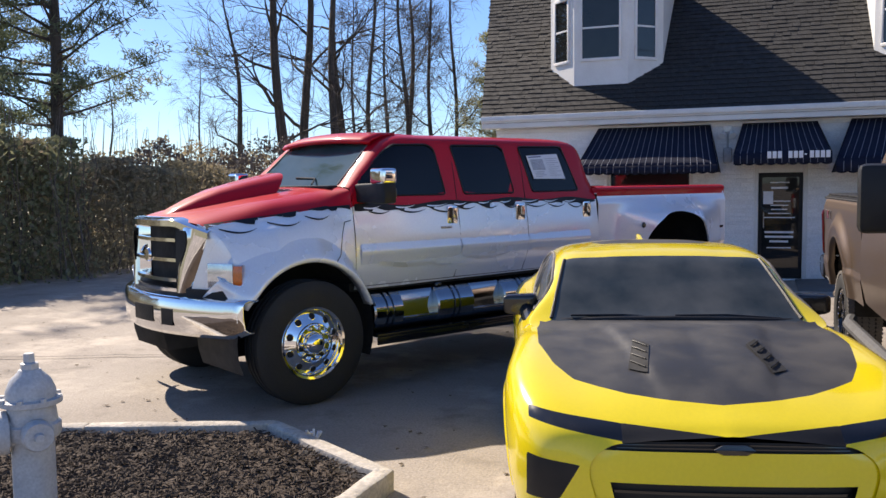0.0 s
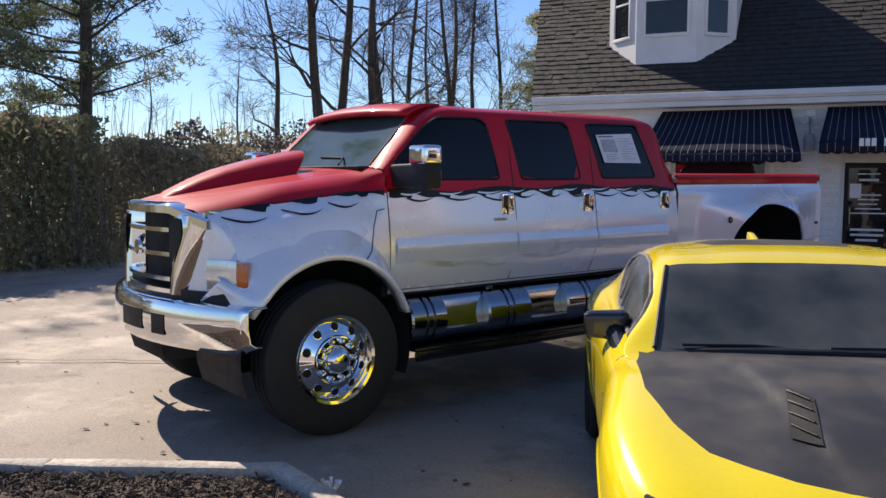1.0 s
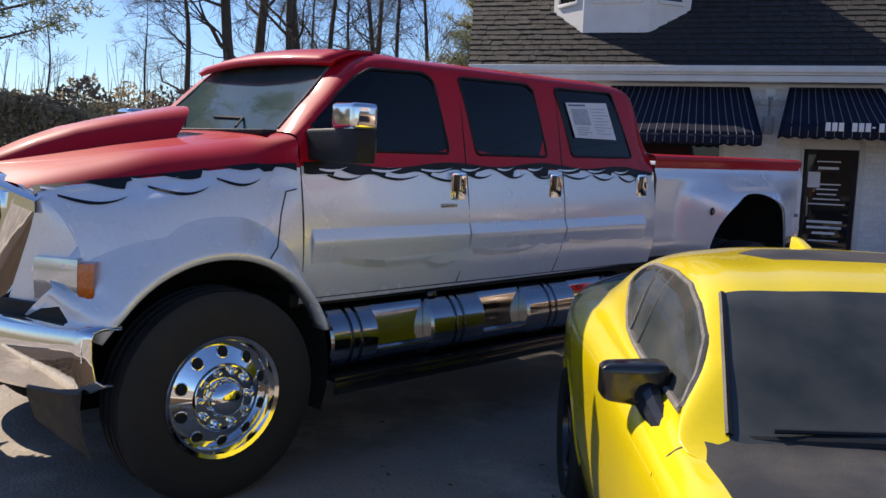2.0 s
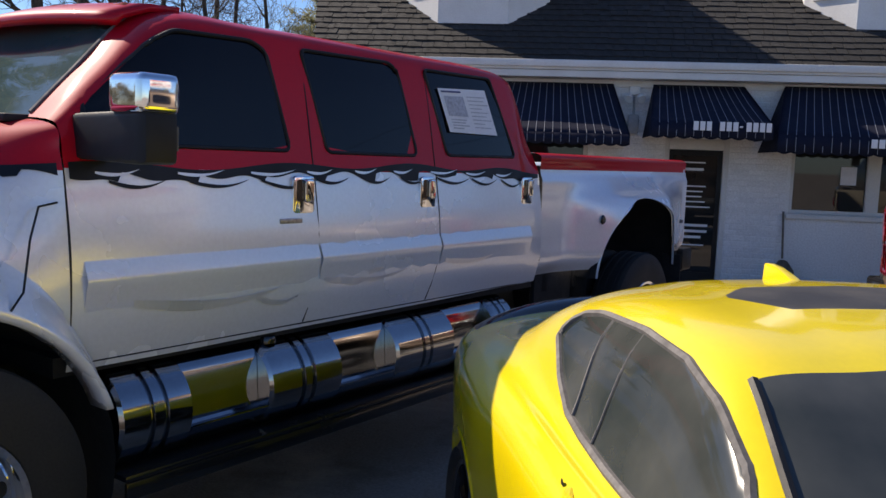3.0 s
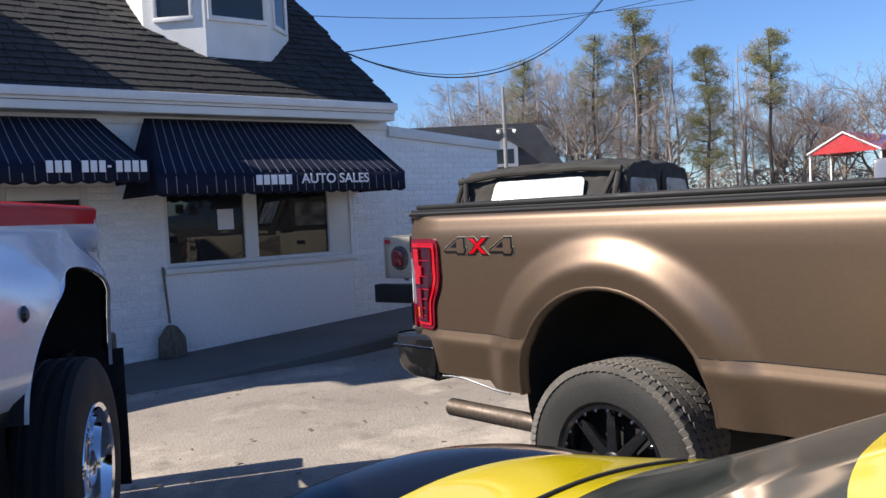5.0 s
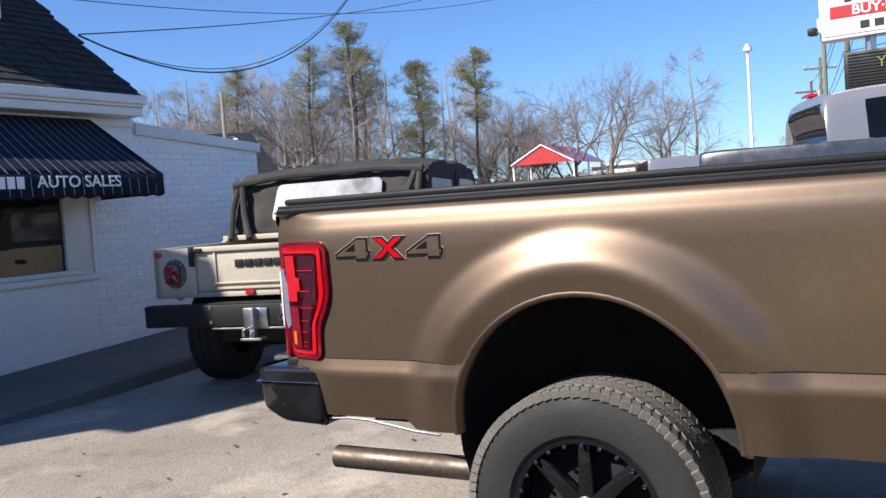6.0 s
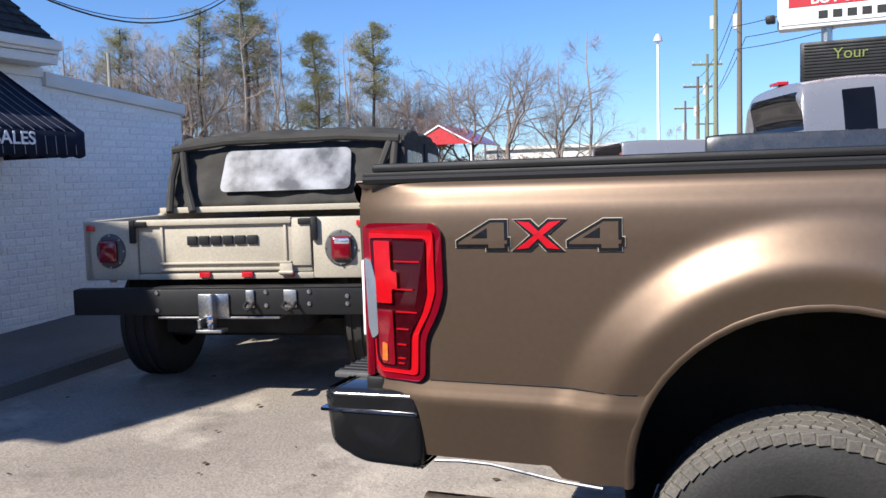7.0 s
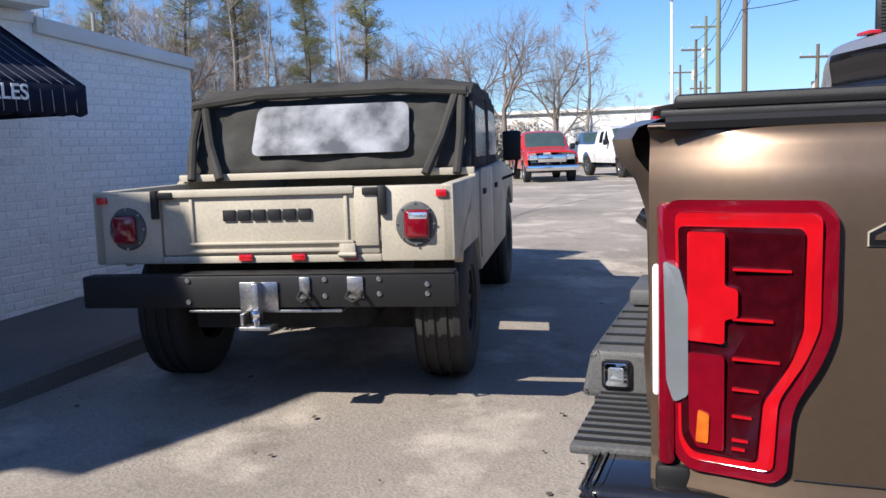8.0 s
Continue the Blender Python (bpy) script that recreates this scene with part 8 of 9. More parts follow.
hedge([(-17.5, 3.0), (-14.2, 11.0), (-12.9, 15.0), (-12.0, 20.0)], lambda t: float(np.interp(t, (0.5, 0.58, 0.64, 0.72, 0.85, 1.0), (3.4, 3.2, 2.9, 2.65, 2.5, 2.3))), 1.4, 80000, 1, 0.055, HEDGELEAF, "tall unkempt hedge with dry brown-green leaves")
hedge([(-13.9, 11.0), (-13.2, 12.6), (-12.7, 14.0)], lambda t: 3.55 - 0.6 * t, 1.1, 11000, 8, 0.06, NEEDLE_Y, "olive-green evergreen shrub standing in the hedge", "shrub")
hedge([(-16.5, 18.0), (-9.0, 27.0), (-3.0, 33.0), (-1, 36)], lambda t: 2.7 + 0.6 * math.sin(t * 9), 2.0, 26000, 2, 0.07, TWIG, "brown winter brush behind the lot", "brush")
hedge([(-24, 8), (-20, 18), (-14, 26)], lambda t: 3.4, 2.0, 16000, 3, 0.07, HEDGELEAF, "tall unkempt hedge with dry brown-green leaves")

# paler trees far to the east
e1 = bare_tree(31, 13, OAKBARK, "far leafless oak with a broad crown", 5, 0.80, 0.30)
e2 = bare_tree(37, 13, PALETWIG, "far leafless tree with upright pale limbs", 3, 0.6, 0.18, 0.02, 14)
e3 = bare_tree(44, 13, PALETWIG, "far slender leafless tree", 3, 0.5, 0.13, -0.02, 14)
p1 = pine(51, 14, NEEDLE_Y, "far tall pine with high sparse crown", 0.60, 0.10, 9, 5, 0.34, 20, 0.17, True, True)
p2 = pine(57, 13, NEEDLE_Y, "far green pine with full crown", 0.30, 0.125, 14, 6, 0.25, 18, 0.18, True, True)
srcs = [e1, e2, e3, p1, p2]
first = set()
rng = random.Random(77)
spots = [(3, 40.2, 62, 0.98), (3, 37.4, 62, 1.08), (3, 36.8, 66, 1.0), (4, 33.0, 60, 0.9), (3, 29.2, 63, 0.92), (0, 22.6, 62, 0.86), (0, 17.4, 60, 0.72), (3, 45.0, 64, 0.9), (1, 42.2, 60, 0.85), (1, 35.0, 62, 0.9), (2, 38.8, 66, 1.0), (2, 31.4, 64, 0.85)]
for k in range(58):
    az = 27 + 22 * rng.random() if k % 3 else 15 + 38 * rng.random()
    spots.append((rng.choice((1, 2, 1, 0)), az, rng.uniform(60, 80), rng.uniform(0.6, 0.9) if az < 30 else rng.uniform(0.75, 1.1)))
for az in (56, 58.5, 61, 9.5, 12.0, 48, 52):
    spots.append((1, az, 70, 0.7 if az > 20 else 0.42))
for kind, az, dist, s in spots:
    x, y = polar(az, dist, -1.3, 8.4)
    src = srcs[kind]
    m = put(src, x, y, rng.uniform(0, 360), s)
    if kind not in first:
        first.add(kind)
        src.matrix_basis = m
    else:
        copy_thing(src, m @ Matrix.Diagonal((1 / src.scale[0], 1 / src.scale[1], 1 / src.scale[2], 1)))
hedge([polar(8, 78, -1.3, 8.4), polar(22, 74, -1.3, 8.4), polar(38, 70, -1.3, 8.4), polar(60, 68, -1.3, 8.4)], lambda t: 3.6 + 1.2 * t, 3.0, 30000, 6, 0.16, PALETWIG, "far belt of brown winter scrub", "scrub")


# ---- the lot to the east ----
def pickup_far(name, m, paint, label, lift=0.0, bright=True):
    """A whole parked pickup, its nose along x."""
    t = thing(name, m, label, "truck", "vehicles parked across the lot")
    z = lift
    sh = Shell([
        (-2.75, [(0.88, 0.50 + z), (0.92, 0.70 + z), (0.92, 0.90 + z), (0.90, 1.05 + z), (0.88, 1.12 + z), (0.86, 1.14 + z), (0.84, 1.14 + z), (0.4, 1.14 + z), (0.0, 1.14 + z)]),
        (-2.6, [(0.90, 0.46 + z), (0.95, 0.70 + z), (0.95, 0.92 + z), (0.93, 1.08 + z), (0.91, 1.17 + z), (0.89, 1.19 + z), (0.85, 1.19 + z), (0.4, 1.19 + z), (0.0, 1.19 + z)]),
        (-0.95, [(0.90, 0.46 + z), (0.95, 0.70 + z), (0.95, 0.92 + z), (0.93, 1.08 + z), (0.91, 1.17 + z), (0.89, 1.19 + z), (0.85, 1.19 + z), (0.4, 1.19 + z), (0.0, 1.19 + z)]),
        (-0.88, [(0.90, 0.46 + z), (0.95, 0.70 + z), (0.95, 0.92 + z), (0.93, 1.08 + z), (0.91, 1.17 + z), (0.84, 1.45 + z), (0.75, 1.60 + z), (0.4, 1.65 + z), (0.0, 1.66 + z)]),
        (-0.70, [(0.90, 0.46 + z), (0.95, 0.70 + z), (0.95, 0.92 + z), (0.93, 1.08 + z), (0.91, 1.17 + z), (0.82, 1.58 + z), (0.70, 1.75 + z), (0.4, 1.79 + z), (0.0, 1.80 + z)]),
        (0.35, [(0.90, 0.46 + z), (0.95, 0.70 + z), (0.95, 0.92 + z), (0.93, 1.08 + z), (0.91, 1.17 + z), (0.82, 1.60 + z), (0.70, 1.76 + z), (0.4, 1.80 + z), (0.0, 1.81 + z)]),
        (1.05, [(0.90, 0.46 + z), (0.95, 0.70 + z), (0.95, 0.92 + z), (0.93, 1.06 + z), (0.90, 1.13 + z), (0.84, 1.19 + z), (0.72, 1.22 + z), (0.4, 1.24 + z), (0.0, 1.25 + z)]),
        (2.3, [(0.88, 0.48 + z), (0.94, 0.70 + z), (0.94, 0.90 + z), (0.90, 1.02 + z), (0.82, 1.09 + z), (0.70, 1.12 + z), (0.5, 1.14 + z), (0.3, 1.15 + z), (0.0, 1.15 + z)]),
        (2.48, [(0.80, 0.52 + z), (0.86, 0.70 + z), (0.86, 0.88 + z), (0.82, 0.98 + z), (0.74, 1.03 + z), (0.6, 1.05 + z), (0.45, 1.06 + z), (0.25, 1.06 + z), (0.0, 1.06 + z)]),
    ], 7, 5)
    wheels = ((1.65, 0.42 + z * 0.5), (-1.75, 0.42 + z * 0.5))

    def choose(u, v, c):
        for w in wheels:
            if math.hypot(c[0] - w[0], c[2] - w[1] - z * 0.3) < 0.46 and c[1] > 0.5:
                return None
        if 0.38 < c[0] < 1.0 and v > 5.9:
            return "windshield"
        if c[0] < -0.70 and c[0] > -0.93 and 1.25 + z < c[2] < 1.66 + z and c[1] < 0.80 - 0.35 * (c[2] - 1.25 - z):
            return "rear_window"
        if -0.46 < c[0] < 0.62 - 1.0 * max(0, c[2] - 1.2 - z) and 4.15 < v < 5.2 and abs(c[0] + 0.05) > 0.06:
            return "side_window"
        if c[0] < -0.98 and v > 6.2:
            return "bed_cover"
        return "body"

    skin(sh, choose, {"body": paint, "windshield": WINDSHIELD, "rear_window": TINT, "side_window": TINT, "bed_cover": BLACK_TRIM}, t, ("body", "windshield", "rear_window", "bed_cover"))
    for s in (1, -1):
        for w in wheels:
            small_wheel(t, w[0], s * 0.80, s, 0.40 + z * 0.25, 0.24, 0.26, 6, STEEL if bright else BLACK_TRIM, TYRE)
        part("headlamp", box(2.36, 2.47, min(s * 0.52, s * 0.80), max(s * 0.52, s * 0.80), 0.80 + z, 0.98 + z, 0.02), CLEARLENS, t)
        part("tail_lamp", box(-2.77, -2.70, min(s * 0.76, s * 0.92), max(s * 0.76, s * 0.92), 0.75 + z, 1.08 + z, 0.02), REDLENS, t)
        part("door_mirror", box(0.55, 0.65, min(s * 0.97, s * 1.15), max(s * 0.97, s * 1.15), 1.15 + z, 1.36 + z, 0.03), BLACK_TRIM, t)
    part("grille", box(2.40, 2.50, -0.50, 0.50, 0.72 + z, 0.98 + z, 0.02), CHROME if bright else BLACK_TRIM, t)
    part("front_bumper", box(2.42, 2.62, -0.92, 0.92, 0.42 + z, 0.62 + z, 0.04), CHROME if bright else BLACK_TRIM, t)
    part("rear_bumper", box(-2.90, -2.72, -0.92, 0.92, 0.45 + z, 0.62 + z, 0.04), CHROME if bright else BLACK_TRIM, t)
    part("brake_lamp", box(-0.86, -0.74, -0.14, 0.14, 1.79 + z, 1.83 + z, 0.012), REDLENS, t)
    part("underbody", box(-2.5, 2.3, -0.7, 0.7, 0.35 + z, 0.55 + z), SHADOW_BLACK, t)
    return t


GREYPAINT2 = mat("silver_grey_paint", (0.27, 0.27, 0.29), (0.24, 0.24, 0.26), 2, 0.3, metal=0.3, coat=0.8, fine=0.03)
WHITEPAINT = mat("white_car_paint", (0.78, 0.78, 0.78), (0.7, 0.7, 0.7), 2, 0.25, coat=0.8, fine=0.03)
REDPAINT = mat("old_red_paint", (0.50, 0.02, 0.018), (0.40, 0.018, 0.015), 3, 0.3, coat=0.6, fine=0.05)
BLUEPAINT = mat("blue_car_paint", (0.05, 0.11, 0.24), rough=0.3, coat=0.7)
DARKPAINT = mat("dark_car_paint", (0.03, 0.032, 0.036), rough=0.25, coat=0.8)
pickup_far("silver_pickup", pose(9.7, 8.75, 0.0, 0, 0, -66), GREYPAINT2, "silver crew-cab pickup with tinted glass, parked", 0.74)
pickup_far("grey_pickup", pose(6.9, 7.1, 0.0, 0, 0, -88), DARKPAINT, "dark grey lifted pickup, parked in the row", 0.68)
pickup_far("red_pickup", pose(31.0, 19.5, 0.2, 0, 0, 205), REDPAINT, "old red pickup with chrome bumper across the lot", 0.0)
pickup_far("white_pickup", pose(33.6, 16.9, 0.2, 0, 0, 215), WHITEPAINT, "white pickup parked across the lot", 0.1)
pickup_far("white_pickup", pose(46.5, 25.2, 0.2, 0, 0, 200), WHITEPAINT, "white pickup parked in the far row", 0.1)
pickup_far("blue_pickup", pose(47.5, 21.5, 0.2, 0, 0, 205), BLUEPAINT, "blue pickup parked in the far row", 0.1)
pickup_far("dark_pickup", pose(48.5, 29.5, 0.2, 0, 0, 200), DARKPAINT, "dark pickup parked in the far row", 0.1)
pickup_far("white_pickup", pose(43.0, 33.5, 0.2, 0, 0, 190), WHITEPAINT, "white pickup parked in the far row", 0.1)

# red-roofed carport
cp = thing("carport", pose(55.3, 33.5, 0, 0, 0, 4) @ Matrix.Diagonal((1.05, 1.05, 1.24, 1)), "open metal carport with a red gable roof", "carport")
for s in (1, -1):
    part("roof_slope", prism([(0, 4.35), (s * 2.2, 3.35), (s * 2.2, 3.27), (0, 4.27)], -3.2, 3.2, plane="yz"), REDPAINT, cp)
    for x in (-3.0, 0.0, 3.0):
        part("post", box(x - 0.05, x + 0.05, s * 2.1 - 0.05, s * 2.1 + 0.05, 0, 3.3), WHITE_TRIM, cp)
part("gable", prism([(0, 4.2), (2.1, 3.28), (-2.1, 3.28)], -3.16, -3.1, plane="yz"), REDPAINT, cp)
part("gable_trim", tube([(-3.22, -2.2, 3.3), (-3.22, 0, 4.31), (-3.22, 2.2, 3.3)], 0.05, 6), WHITE_TRIM, cp)

# long white sheds
shed = thing("white_shed", pose(74, 24, 0, 0, 0, 8), "long low white metal building with flat roof", "building")
part("wall", box(-4, 4, -11, 13, 0, 4.1), WHITE_TRIM, shed)
part("roof", box(-4.3, 4.3, -11.3, 13.3, 4.1, 4.35), WHITE_TRIM, shed)
for k in range(7):
    part("bay_door", box(-4.05, -3.98, -9.5 + 3.1 * k, -7.3 + 3.1 * k, 0, 2.9), GREYPAINT, shed)
part("sign_panel", box(-4.12, -4.02, -11, -7, 3.0, 4.6), mat("green_sign", (0.12, 0.30, 0.16), rough=0.6), shed)

# house behind the low wall
ROOFGREY = mat("dark_grey_shingles", (0.07, 0.072, 0.078), (0.045, 0.046, 0.05), 2, 0.9, bump=0.004, bscale=30)
house = thing("grey_roofed_house", pose(37.87, 56.35, -1.75, 0, 0, -38) @ Matrix.Diagonal((1.75, 1.75, 1.75, 1)), "house with dark grey roof and white dormers", "house")
part("wall", box(-7.6, 4.6, -3, 3, 0.62, 3.3), WHITE_TRIM, house)
part("roof", prism([(-7.9, 3.2), (4.9, 3.2), (3.6, 5.15), (-7.6, 5.15)], -3.3, 3.3), ROOFGREY, house)
for x in (-1.1, 0.65, 2.4):
    d = part("dormer", prism([(x - 0.5, 3.5), (x + 0.5, 3.5), (x + 0.5, 4.25), (x, 4.58), (x - 0.5, 4.25)], -3.7, -2.0), WHITE_TRIM, house)
    for w in (-0.2, 0.2):
        part("dormer_window", box(x + w - 0.15, x + w + 0.15, -3.73, -3.69, 3.6, 4.15), SHOP_GLASS, d)
    part("dormer_roof", prism([(x - 0.62, 4.16), (x, 4.60), (x + 0.62, 4.16), (x + 0.62, 4.25), (x, 4.70), (x - 0.62, 4.25)], -3.85, -1.9), ROOFGREY, d)
POLEGREY = mat("weathered_grey_pole", (0.30, 0.29, 0.27), (0.22, 0.21, 0.19), 4, 0.9)
yl = thing("yard_light", pose(25.48, 35.88, 0), "wooden pole with two small flood lights", "light")
part("pole", tube([(0, 0, 0), (0, 0, 7.2)], [0.11, 0.07], 8), POLEGREY, yl)
for s in (-0.25, 0.25):
    part("lamp_head", spin([(0.03, 0.0), (0.07, 0.05), (0.10, 0.16), (0.0, 0.15)], 12, "z"), WHITE_TRIM, yl, m=pose(s, -s, 5.2, 120, 0, 30 + s * 90))
part("lamp_arm", tube([(-0.28, 0.28, 5.27), (0.28, -0.28, 5.27)], 0.025, 6), POLEGREY, yl)

# pole sign and its message board
sign = thing("pole_sign", Matrix.Identity(4), "white lightbox sign on poles with red band", "sign")
SX = 11.2
part("cabinet", box(SX, SX + 0.3, 6.2, 9.60, 3.43, 5.1, 0.02), WHITE_TRIM, sign)
SIGNWHITE = mat("sign_face", (0.80, 0.80, 0.78), rough=0.4, fine=0.03)
face = part("sign_face", box(SX - 0.012, SX, 6.25, 9.55, 3.48, 5.05), SIGNWHITE, sign)
part("red_band", box(SX - 0.018, SX - 0.012, 6.25, 9.46, 3.70, 3.86), REDPAINT, sign)
mt = Matrix(((0, 0, -1, SX - 0.02), (-1, 0, 0, 8.50), (0, 1, 0, 3.78), (0, 0, 0, 1)))
text("BUY\u00b7SELL\u00b7TRADE", 0.17, 0.001, LETTER, "lettering", sign, mt, 0.003, "white capitals on the red band", 1.1)
INK = mat("black_ink", (0.015, 0.015, 0.015), rough=0.6)
for i in range(16):
    part("lettering_bar", box(SX - 0.018, SX - 0.012, 9.10 - 0.17 * i - 0.11, 9.10 - 0.17 * i, 3.53, 3.63), INK, sign, "plain bar in place of an address")
for i, w in enumerate((0.09, 0.09, 0.09, 0.05, 0, 0.16, 0.16, 0.16, 0.08, 0.16, 0.16, 0.16, 0.16)):
    if w:
        part("lettering_bar", box(SX - 0.018, SX - 0.012, 9.28 - 0.19 * i - w, 9.28 - 0.19 * i, 3.90 + (0.06 if w < 0.06 else 0), 4.07 - (0.05 if w < 0.06 else 0)), INK, sign, "plain bar in place of a number")
part("lettering_bar", box(SX - 0.018, SX - 0.012, 6.6, 9.2, 4.3, 4.8), REDPAINT, sign, "plain red bar in place of a name")
brd = part("message_board", box(SX + 0.0, SX + 0.3, 6.3, 9.32, 2.60, 3.24, 0.02), BLACK_TRIM, sign)
for k in range(15):
    part("louvre", box(SX - 0.012, SX, 6.35, 9.27, 2.63 + 0.04 * k, 2.645 + 0.04 * k), SHADOW_BLACK, brd)
LED = bpy.data.materials.new("lit_led_text")
LED.use_nodes = True
LED.node_tree.nodes["Principled BSDF"].inputs["Base Color"].default_value = (0.08, 0.10, 0.02, 1)
LED.node_tree.nodes["Principled BSDF"].inputs["Emission Color"].default_value = (0.75, 0.85, 0.2, 1)
LED.node_tree.nodes["Principled BSDF"].inputs["Emission Strength"].default_value = 0.15
ml = Matrix(((0, 0, -1, SX - 0.02), (-1, 0, 0, 8.72), (0, 1, 0, 3.06), (0, 0, 0, 1)))
text("Your", 0.20, 0.001, LED, "lit_word", brd, ml, 0.0, "yellow-green lit letters")
part("security_camera", box(SX - 0.1, SX + 0.05, 9.62, 9.74, 3.52, 3.62, 0.02), BLACK_TRIM, sign)
for y in (6.6, 9.0):
    part("pole", tube([(SX + 0.15, y, 0), (SX + 0.15, y, 3.5)], 0.07, 10), STEEL, sign)

# poles and wires
POLEWOOD = mat("pole_wood", (0.16, 0.12, 0.085), (0.10, 0.075, 0.055), 3, 0.95, stretch=(1, 1, 0.1))
GREENPOLE = mat("treated_pole_wood", (0.20, 0.21, 0.14), (0.13, 0.13, 0.09), 3, 0.95, stretch=(1, 1, 0.1))


def utility_pole(x, y, h, material, arm=True):
    p = thing("utility_pole", pose(x, y, 0, 0, 0, 25), "wooden utility pole with crossarm and fittings", "utility pole", "utility poles along the road")
    part("pole", tube([(0, 0, 0), (0.05, 0, h * 0.5), (0, 0, h)], [0.17, 0.14, 0.11], 8), material, p)
    if arm:
        part("crossarm", box(-0.06, 0.06, -1.2, 1.2, h - 0.9, h - 0.75), material, p)
        for yy in (-1.1, -0.5, 0.5, 1.1):
            part("insulator", spin([(0.03, 0), (0.06, 0.06), (0.05, 0.16), (0.0, 0.2)], 8, "z"), GREYPAINT, p, m=pose(0, yy, h - 0.75))
        part("transformer", spin([(0.0, 0), (0.22, 0), (0.24, 0.1), (0.24, 0.8), (0.0, 0.86)], 14, "z"), GREYPAINT, p, m=pose(0.35, 0, h - 3.2))
    return p


for x, y, h, mtl in ((48, 13.5, 12.5, POLEWOOD), (53.6, 15.4, 13.5, GREENPOLE), (72, 19.0, 9.5, POLEWOOD), (70, 18.0, 11, GREENPOLE), (62, 10.0, 7.5, POLEWOOD), (95, 23.5, 9.5, POLEWOOD), (100, 22.0, 8.0, POLEWOOD)):
    utility_pole(x, y, h, mtl)
lp = thing("lot_light", pose(28.8, 14.35, 0), "tall white lot light with a single head", "street lamp")
part("pole", tube([(0, 0, 0), (0, 0, 6.1)], [0.07, 0.045], 10), WHITE_TRIM, lp)
part("lamp_head", spin([(0.0, 0.0), (0.16, 0.02), (0.13, 0.14), (0.06, 0.26), (0.0, 0.28)], 14, "z"), GREYPAINT, lp, m=pose(0, 0, 6.08))


def wire(a, b, sag, r=0.012, n=30):
    a, b = Vector(a), Vector(b)
    pts = [a.lerp(b, i / n) - Vector((0, 0, sag * 4 * (i / n) * (1 - i / n))) for i in range(n + 1)]
    return tagged(part("power_line", tube(pts, r, 5), BLACK_TRIM), "black overhead cable against the sky", "cable", "overhead cables")


wire((4.62, 16.3, 3.75), (15.5, 19.2, 8.8), 1.75, 0.011)
wire((4.62, 16.3, 3.74), (15.5, 19.3, 8.6), 1.6, 0.006)
wire((4.62, 16.3, 3.76), (18.3, 20.5, 7.2), 0.12, 0.008)
wire((-4.0, 19.0, 4.9), (22.0, 19.0, 7.8), 1.15, 0.007)
wire((-2.0, 24.0, 8.6), (30.0, 17.0, 9.5), 0.8, 0.008)
for k, (dy, z) in enumerate(((0, 11.0), (0.4, 9.4), (-0.3, 8.8), (0.2, 8.2))):
    wire((48, 13.5 + dy, z), (14, -4 + dy, z + 1.0), 1.3, 0.02)
    wire((48, 13.5 + dy, z), (72, 19.0 + dy, z - 1.6), 0.8, 0.02)

# the lot goes on to a grassy verge and the road
GRASS = mat("winter_grass", (0.20, 0.18, 0.09), (0.12, 0.12, 0.06), 0.6, 0.95, bump=0.02, bscale=20, fine=0.4)
ASPHALT = mat("asphalt", (0.06, 0.06, 0.06), (0.045, 0.045, 0.045), 0.8, 0.9, bump=0.004, bscale=80)
for nm, mtl, x0, x1, y0, y1, z, lab in (("grass_verge", GRASS, 52, 300, 8, 200, 0.01, "dry winter grass beyond the lot"), ("grass_verge", GRASS, -300, -13.2, -20, 300, 0.012, "dry winter grass behind the hedge"), ("grass_verge", GRASS, -13.2, 40, 34, 300, 0.012, "dry winter grass behind the shop")):
    tagged(part(nm, rough_sheet(x0, x1, y0, y1, 2, 2, 0), mtl, m=pose(0, 0, z + (0.3 if x0 > 0 else 0))), lab, "grass", kind="structure")


# ---- roof shakes and wall bricks, piece by piece ----
def vary_island(m, name, amount):
    """The same surface for joined pieces, each a little lighter or darker."""
    c = m.copy()
    c.name = name
    for nd in list(c.node_tree.nodes):
        if nd.type == "OBJECT_INFO":
            mr = [l.to_node for l in c.node_tree.links if l.from_node == nd][0]
            g = c.node_tree.nodes.new("ShaderNodeNewGeometry")
            c.node_tree.links.new(g.outputs["Random Per Island"], mr.inputs[0])
            c.node_tree.nodes.remove(nd)
    return c


SHINGLE_ROWS = vary_island(SHINGLE, "wood_shake_rows", 0.3)
BRICK = vary(WHITE_BRICK.copy(), 0.05)
BRICK.name = "white_painted_brick_piece"
BRICK_ROWS = vary_island(BRICK, "white_painted_brick_rows", 0.05)


def shake_mesh(w, l, t):
    h = w / 2 - 0.003
    return [(-h, 0, 0), (h, 0, 0), (h, l, 0), (-h, l, 0), (-h, 0, t), (h, 0, t * 0.92), (h, l, 0.004), (-h, l, 0.004)], \
           [(0, 1, 5, 4), (1, 2, 6, 5), (3, 0, 4, 7), (4, 5, 6, 7)]


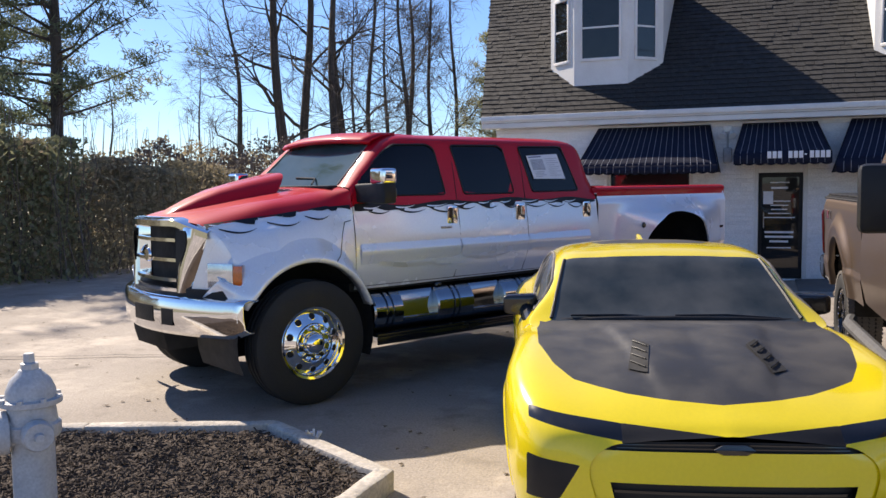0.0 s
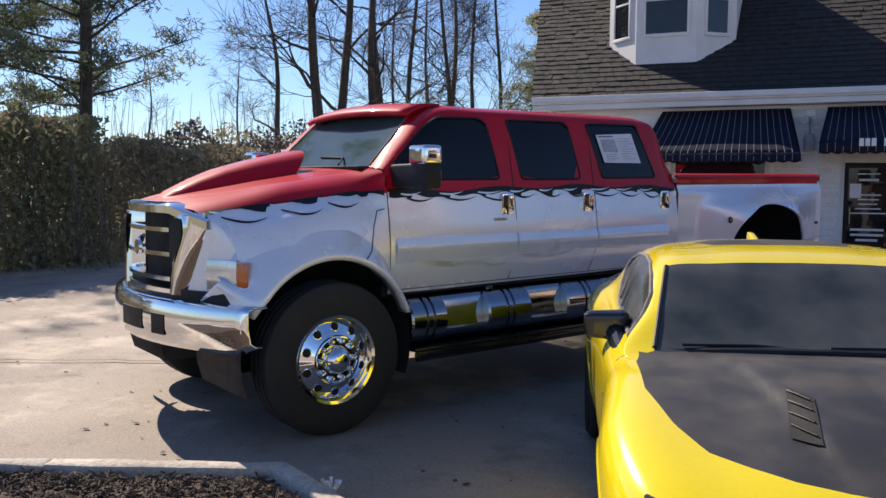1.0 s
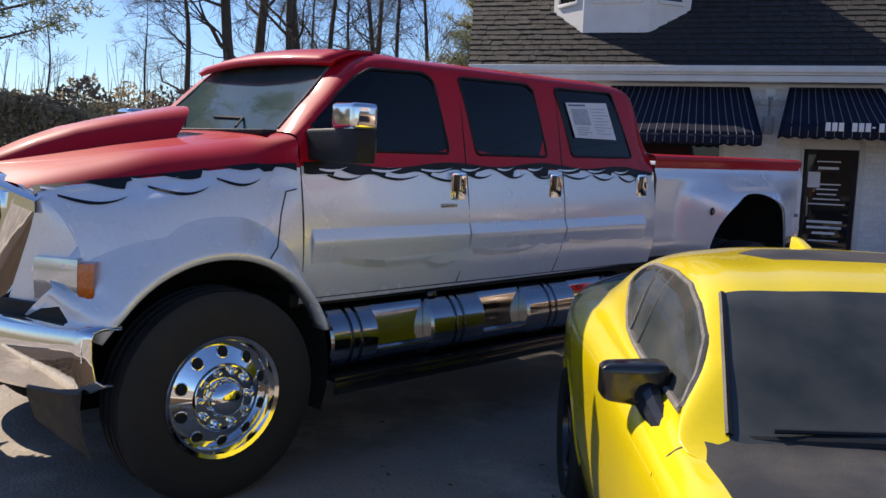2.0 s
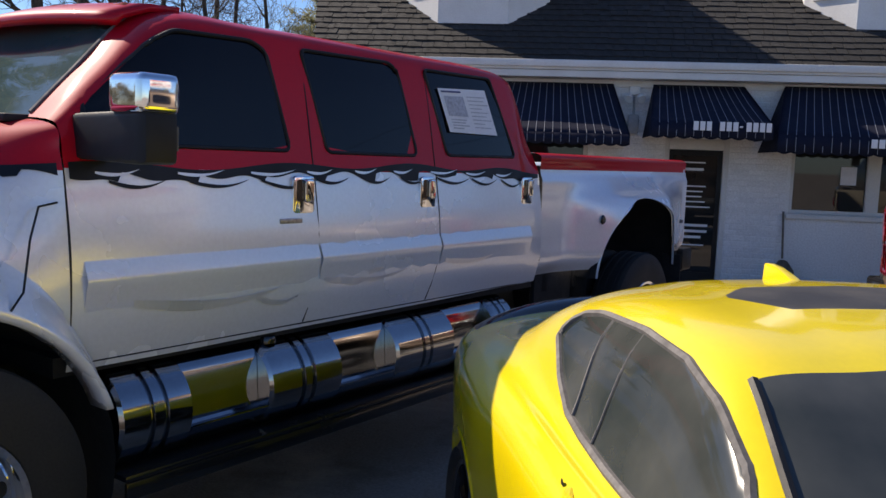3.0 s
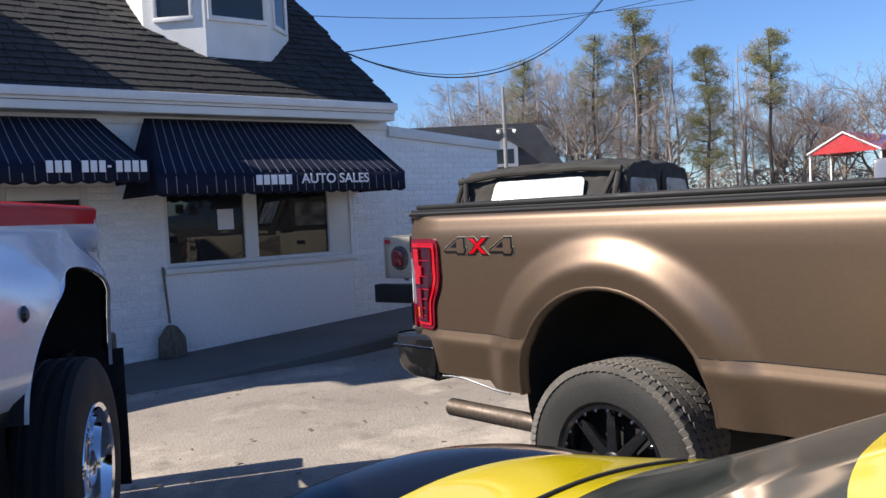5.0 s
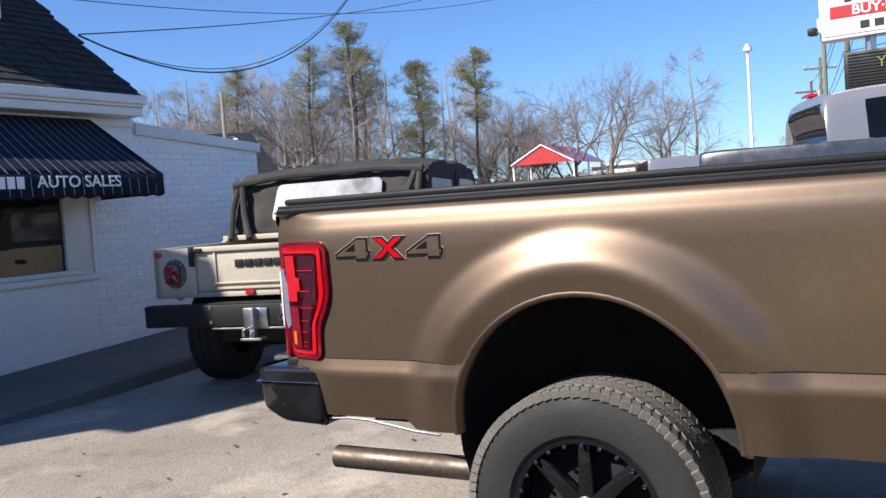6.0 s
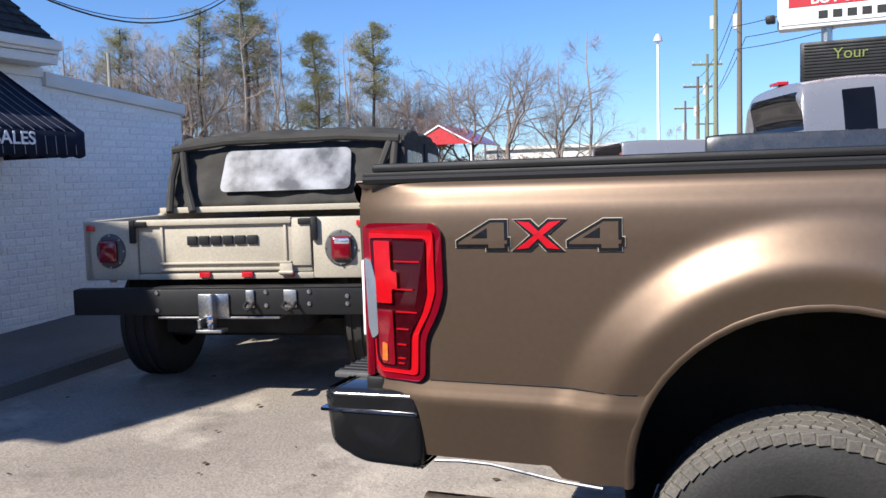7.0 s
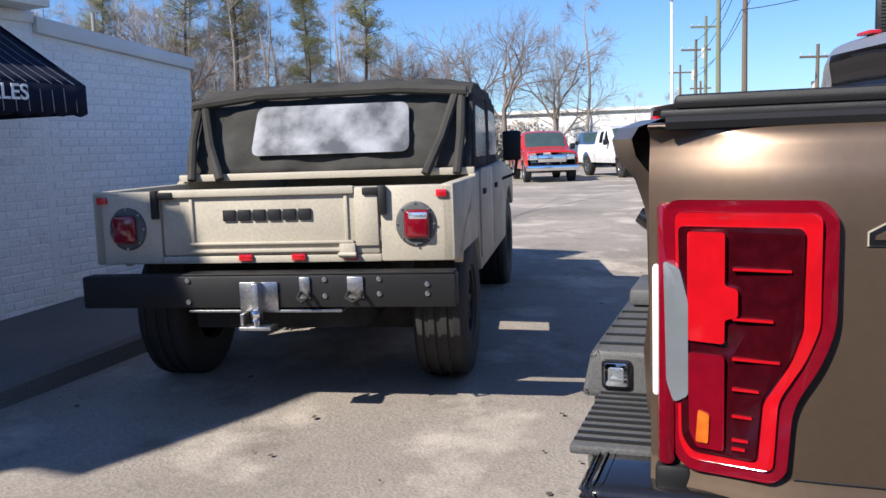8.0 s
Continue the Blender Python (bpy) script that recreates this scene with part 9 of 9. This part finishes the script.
roof_ob = [c for c in shop.children if c.name.startswith("roof")][0]
rng = random.Random(21)
SHAKES = []
for w in (0.11, 0.14, 0.17, 0.20, 0.24):
    v, f = shake_mesh(w, 0.36, 0.024)
    me = mesh_of("shake", v, f, False)
    me.materials.append(SHINGLE)
    SHAKES.append((w, me))
lean = math.atan(SLOPE)
jv, jf = [], []
single = 0
for row in range(44):
    s0 = -0.02 + 0.155 * row
    x = RX0 - prow(EAVE_Y + s0 * math.cos(lean)) - rng.uniform(0, 0.03)
    while x < RX1 - 0.06:
        w, me = rng.choice(SHAKES)
        w = min(w, RX1 + 0.02 - x)
        cx = x + w / 2
        x += w
        ds = rng.uniform(-0.012, 0.012)
        y = EAVE_Y + (s0 + ds) * math.cos(lean)
        z = roof_z(y) - 0.027
        m = Matrix.Translation((cx, y, z)) @ Matrix.Rotation(lean - 0.035 + rng.gauss(0, 0.006), 4, "X") @ Matrix.Rotation(rng.gauss(0, 0.012), 4, "Z")
        if row < 8 and -2.9 < cx < 3.6 and single < 300 and w > 0.1:
            ob = new("shake", me)
            ob.parent = roof_ob
            ob.matrix_basis = m
            single += 1
        else:
            v, f = shake_mesh(w, 0.36, rng.uniform(0.017, 0.03))
            k = len(jv)
            jv += [m @ Vector(q) for q in v]
            jf += [tuple(k + i for i in q) for q in f]
rest = part("shake_field", mesh_of("shake_field", jv, jf, False), SHINGLE_ROWS, roof_ob, "rows of weathered grey wood shakes")
tagged(rest, kind="stuff")


def brick_mesh(x0, x1, z0, z1, y, d=0.006, c=0.006):
    v = [(x0, y + d, z0), (x1, y + d, z0), (x1, y + d, z1), (x0, y + d, z1), (x0 + c, y, z0 + c), (x1 - c, y, z0 + c), (x1 - c, y, z1 - c), (x0 + c, y, z1 - c)]
    return v, [(0, 1, 5, 4), (1, 2, 6, 5), (2, 3, 7, 6), (3, 0, 4, 7), (4, 5, 6, 7)]


annex_ob = [c for c in shop.children if c.name.startswith("annex_wall")][0]
BW, BH = 0.205, 0.0745
v, f = brick_mesh(-0.0975, 0.0975, -0.0325, 0.0325, -0.006)
BRICK_FULL = mesh_of("brick", v, f, False)
BRICK_FULL.materials.append(BRICK)
v, f = brick_mesh(-0.0465, 0.0465, -0.0325, 0.0325, -0.006)
BRICK_HALF = mesh_of("brick", v, f, False)
BRICK_HALF.materials.append(BRICK)
jv, jf = [], []
av, af = [], []
single = 0
holes = [(DOOR[0] - 0.01, DOOR[1] + 0.01, -1, DOOR[3] + 0.01), (WIN[0] - 0.05, WIN[1] + 0.05, WIN[2] - 0.09, WIN[3] + 0.01), (WIN[0], WIN[1], 0.25, WIN[2]), (WIN1[0] - 0.01, WIN1[1] + 0.01, WIN1[2] - 0.01, WIN1[3] + 0.01)]
for row in range(37):
    z0 = 0.10 + BH * row
    x = WX0 + (BW / 2 if row % 2 else 0)
    while x < AX1 - 0.02:
        a, b, za, zb = x + 0.005, x + BW - 0.005, z0 + 0.005, z0 + BH - 0.005
        x += BW
        if a < WX1:
            b = min(b, WX1)
            if zb > 2.70 or b - a < 0.03:
                continue
            parts_ = [(a, b)]
            for hx0, hx1, hz0, hz1 in holes:
                if zb > hz0 and za < hz1:
                    nxt = []
                    for p, q in parts_:
                        if q <= hx0 or p >= hx1:
                            nxt.append((p, q))
                        else:
                            nxt += [(p, hx0)] * (hx0 - p > 0.03) + [(hx1, q)] * (q - hx1 > 0.03)
                    parts_ = nxt
            for p, q in parts_:
                v, f = brick_mesh(p, q, za, zb, FACE - 0.006 + rng.uniform(-0.001, 0.001))
                k = len(jv)
                jv += v
                jf += [tuple(k + i for i in g) for g in f]
        else:
            if zb > 2.60 - 0.088 * (b - WX1):
                continue
            if b <= AX1 and single < 300:
                ob = new("brick", BRICK_FULL)
                ob.parent = annex_ob
                ob.location = ((a + b) / 2, FACE + rng.uniform(-0.001, 0.001), (za + zb) / 2)
                single += 1
            elif AX1 - a > 0.09 and single < 300:
                ob = new("brick", BRICK_HALF)
                ob.parent = annex_ob
                ob.location = (a + 0.0465, FACE + rng.uniform(-0.001, 0.001), (za + zb) / 2)
                single += 1
tagged(part("brickwork", mesh_of("brickwork", jv, jf, False), BRICK_ROWS, wall_front, "courses of white painted brick"), kind="stuff")
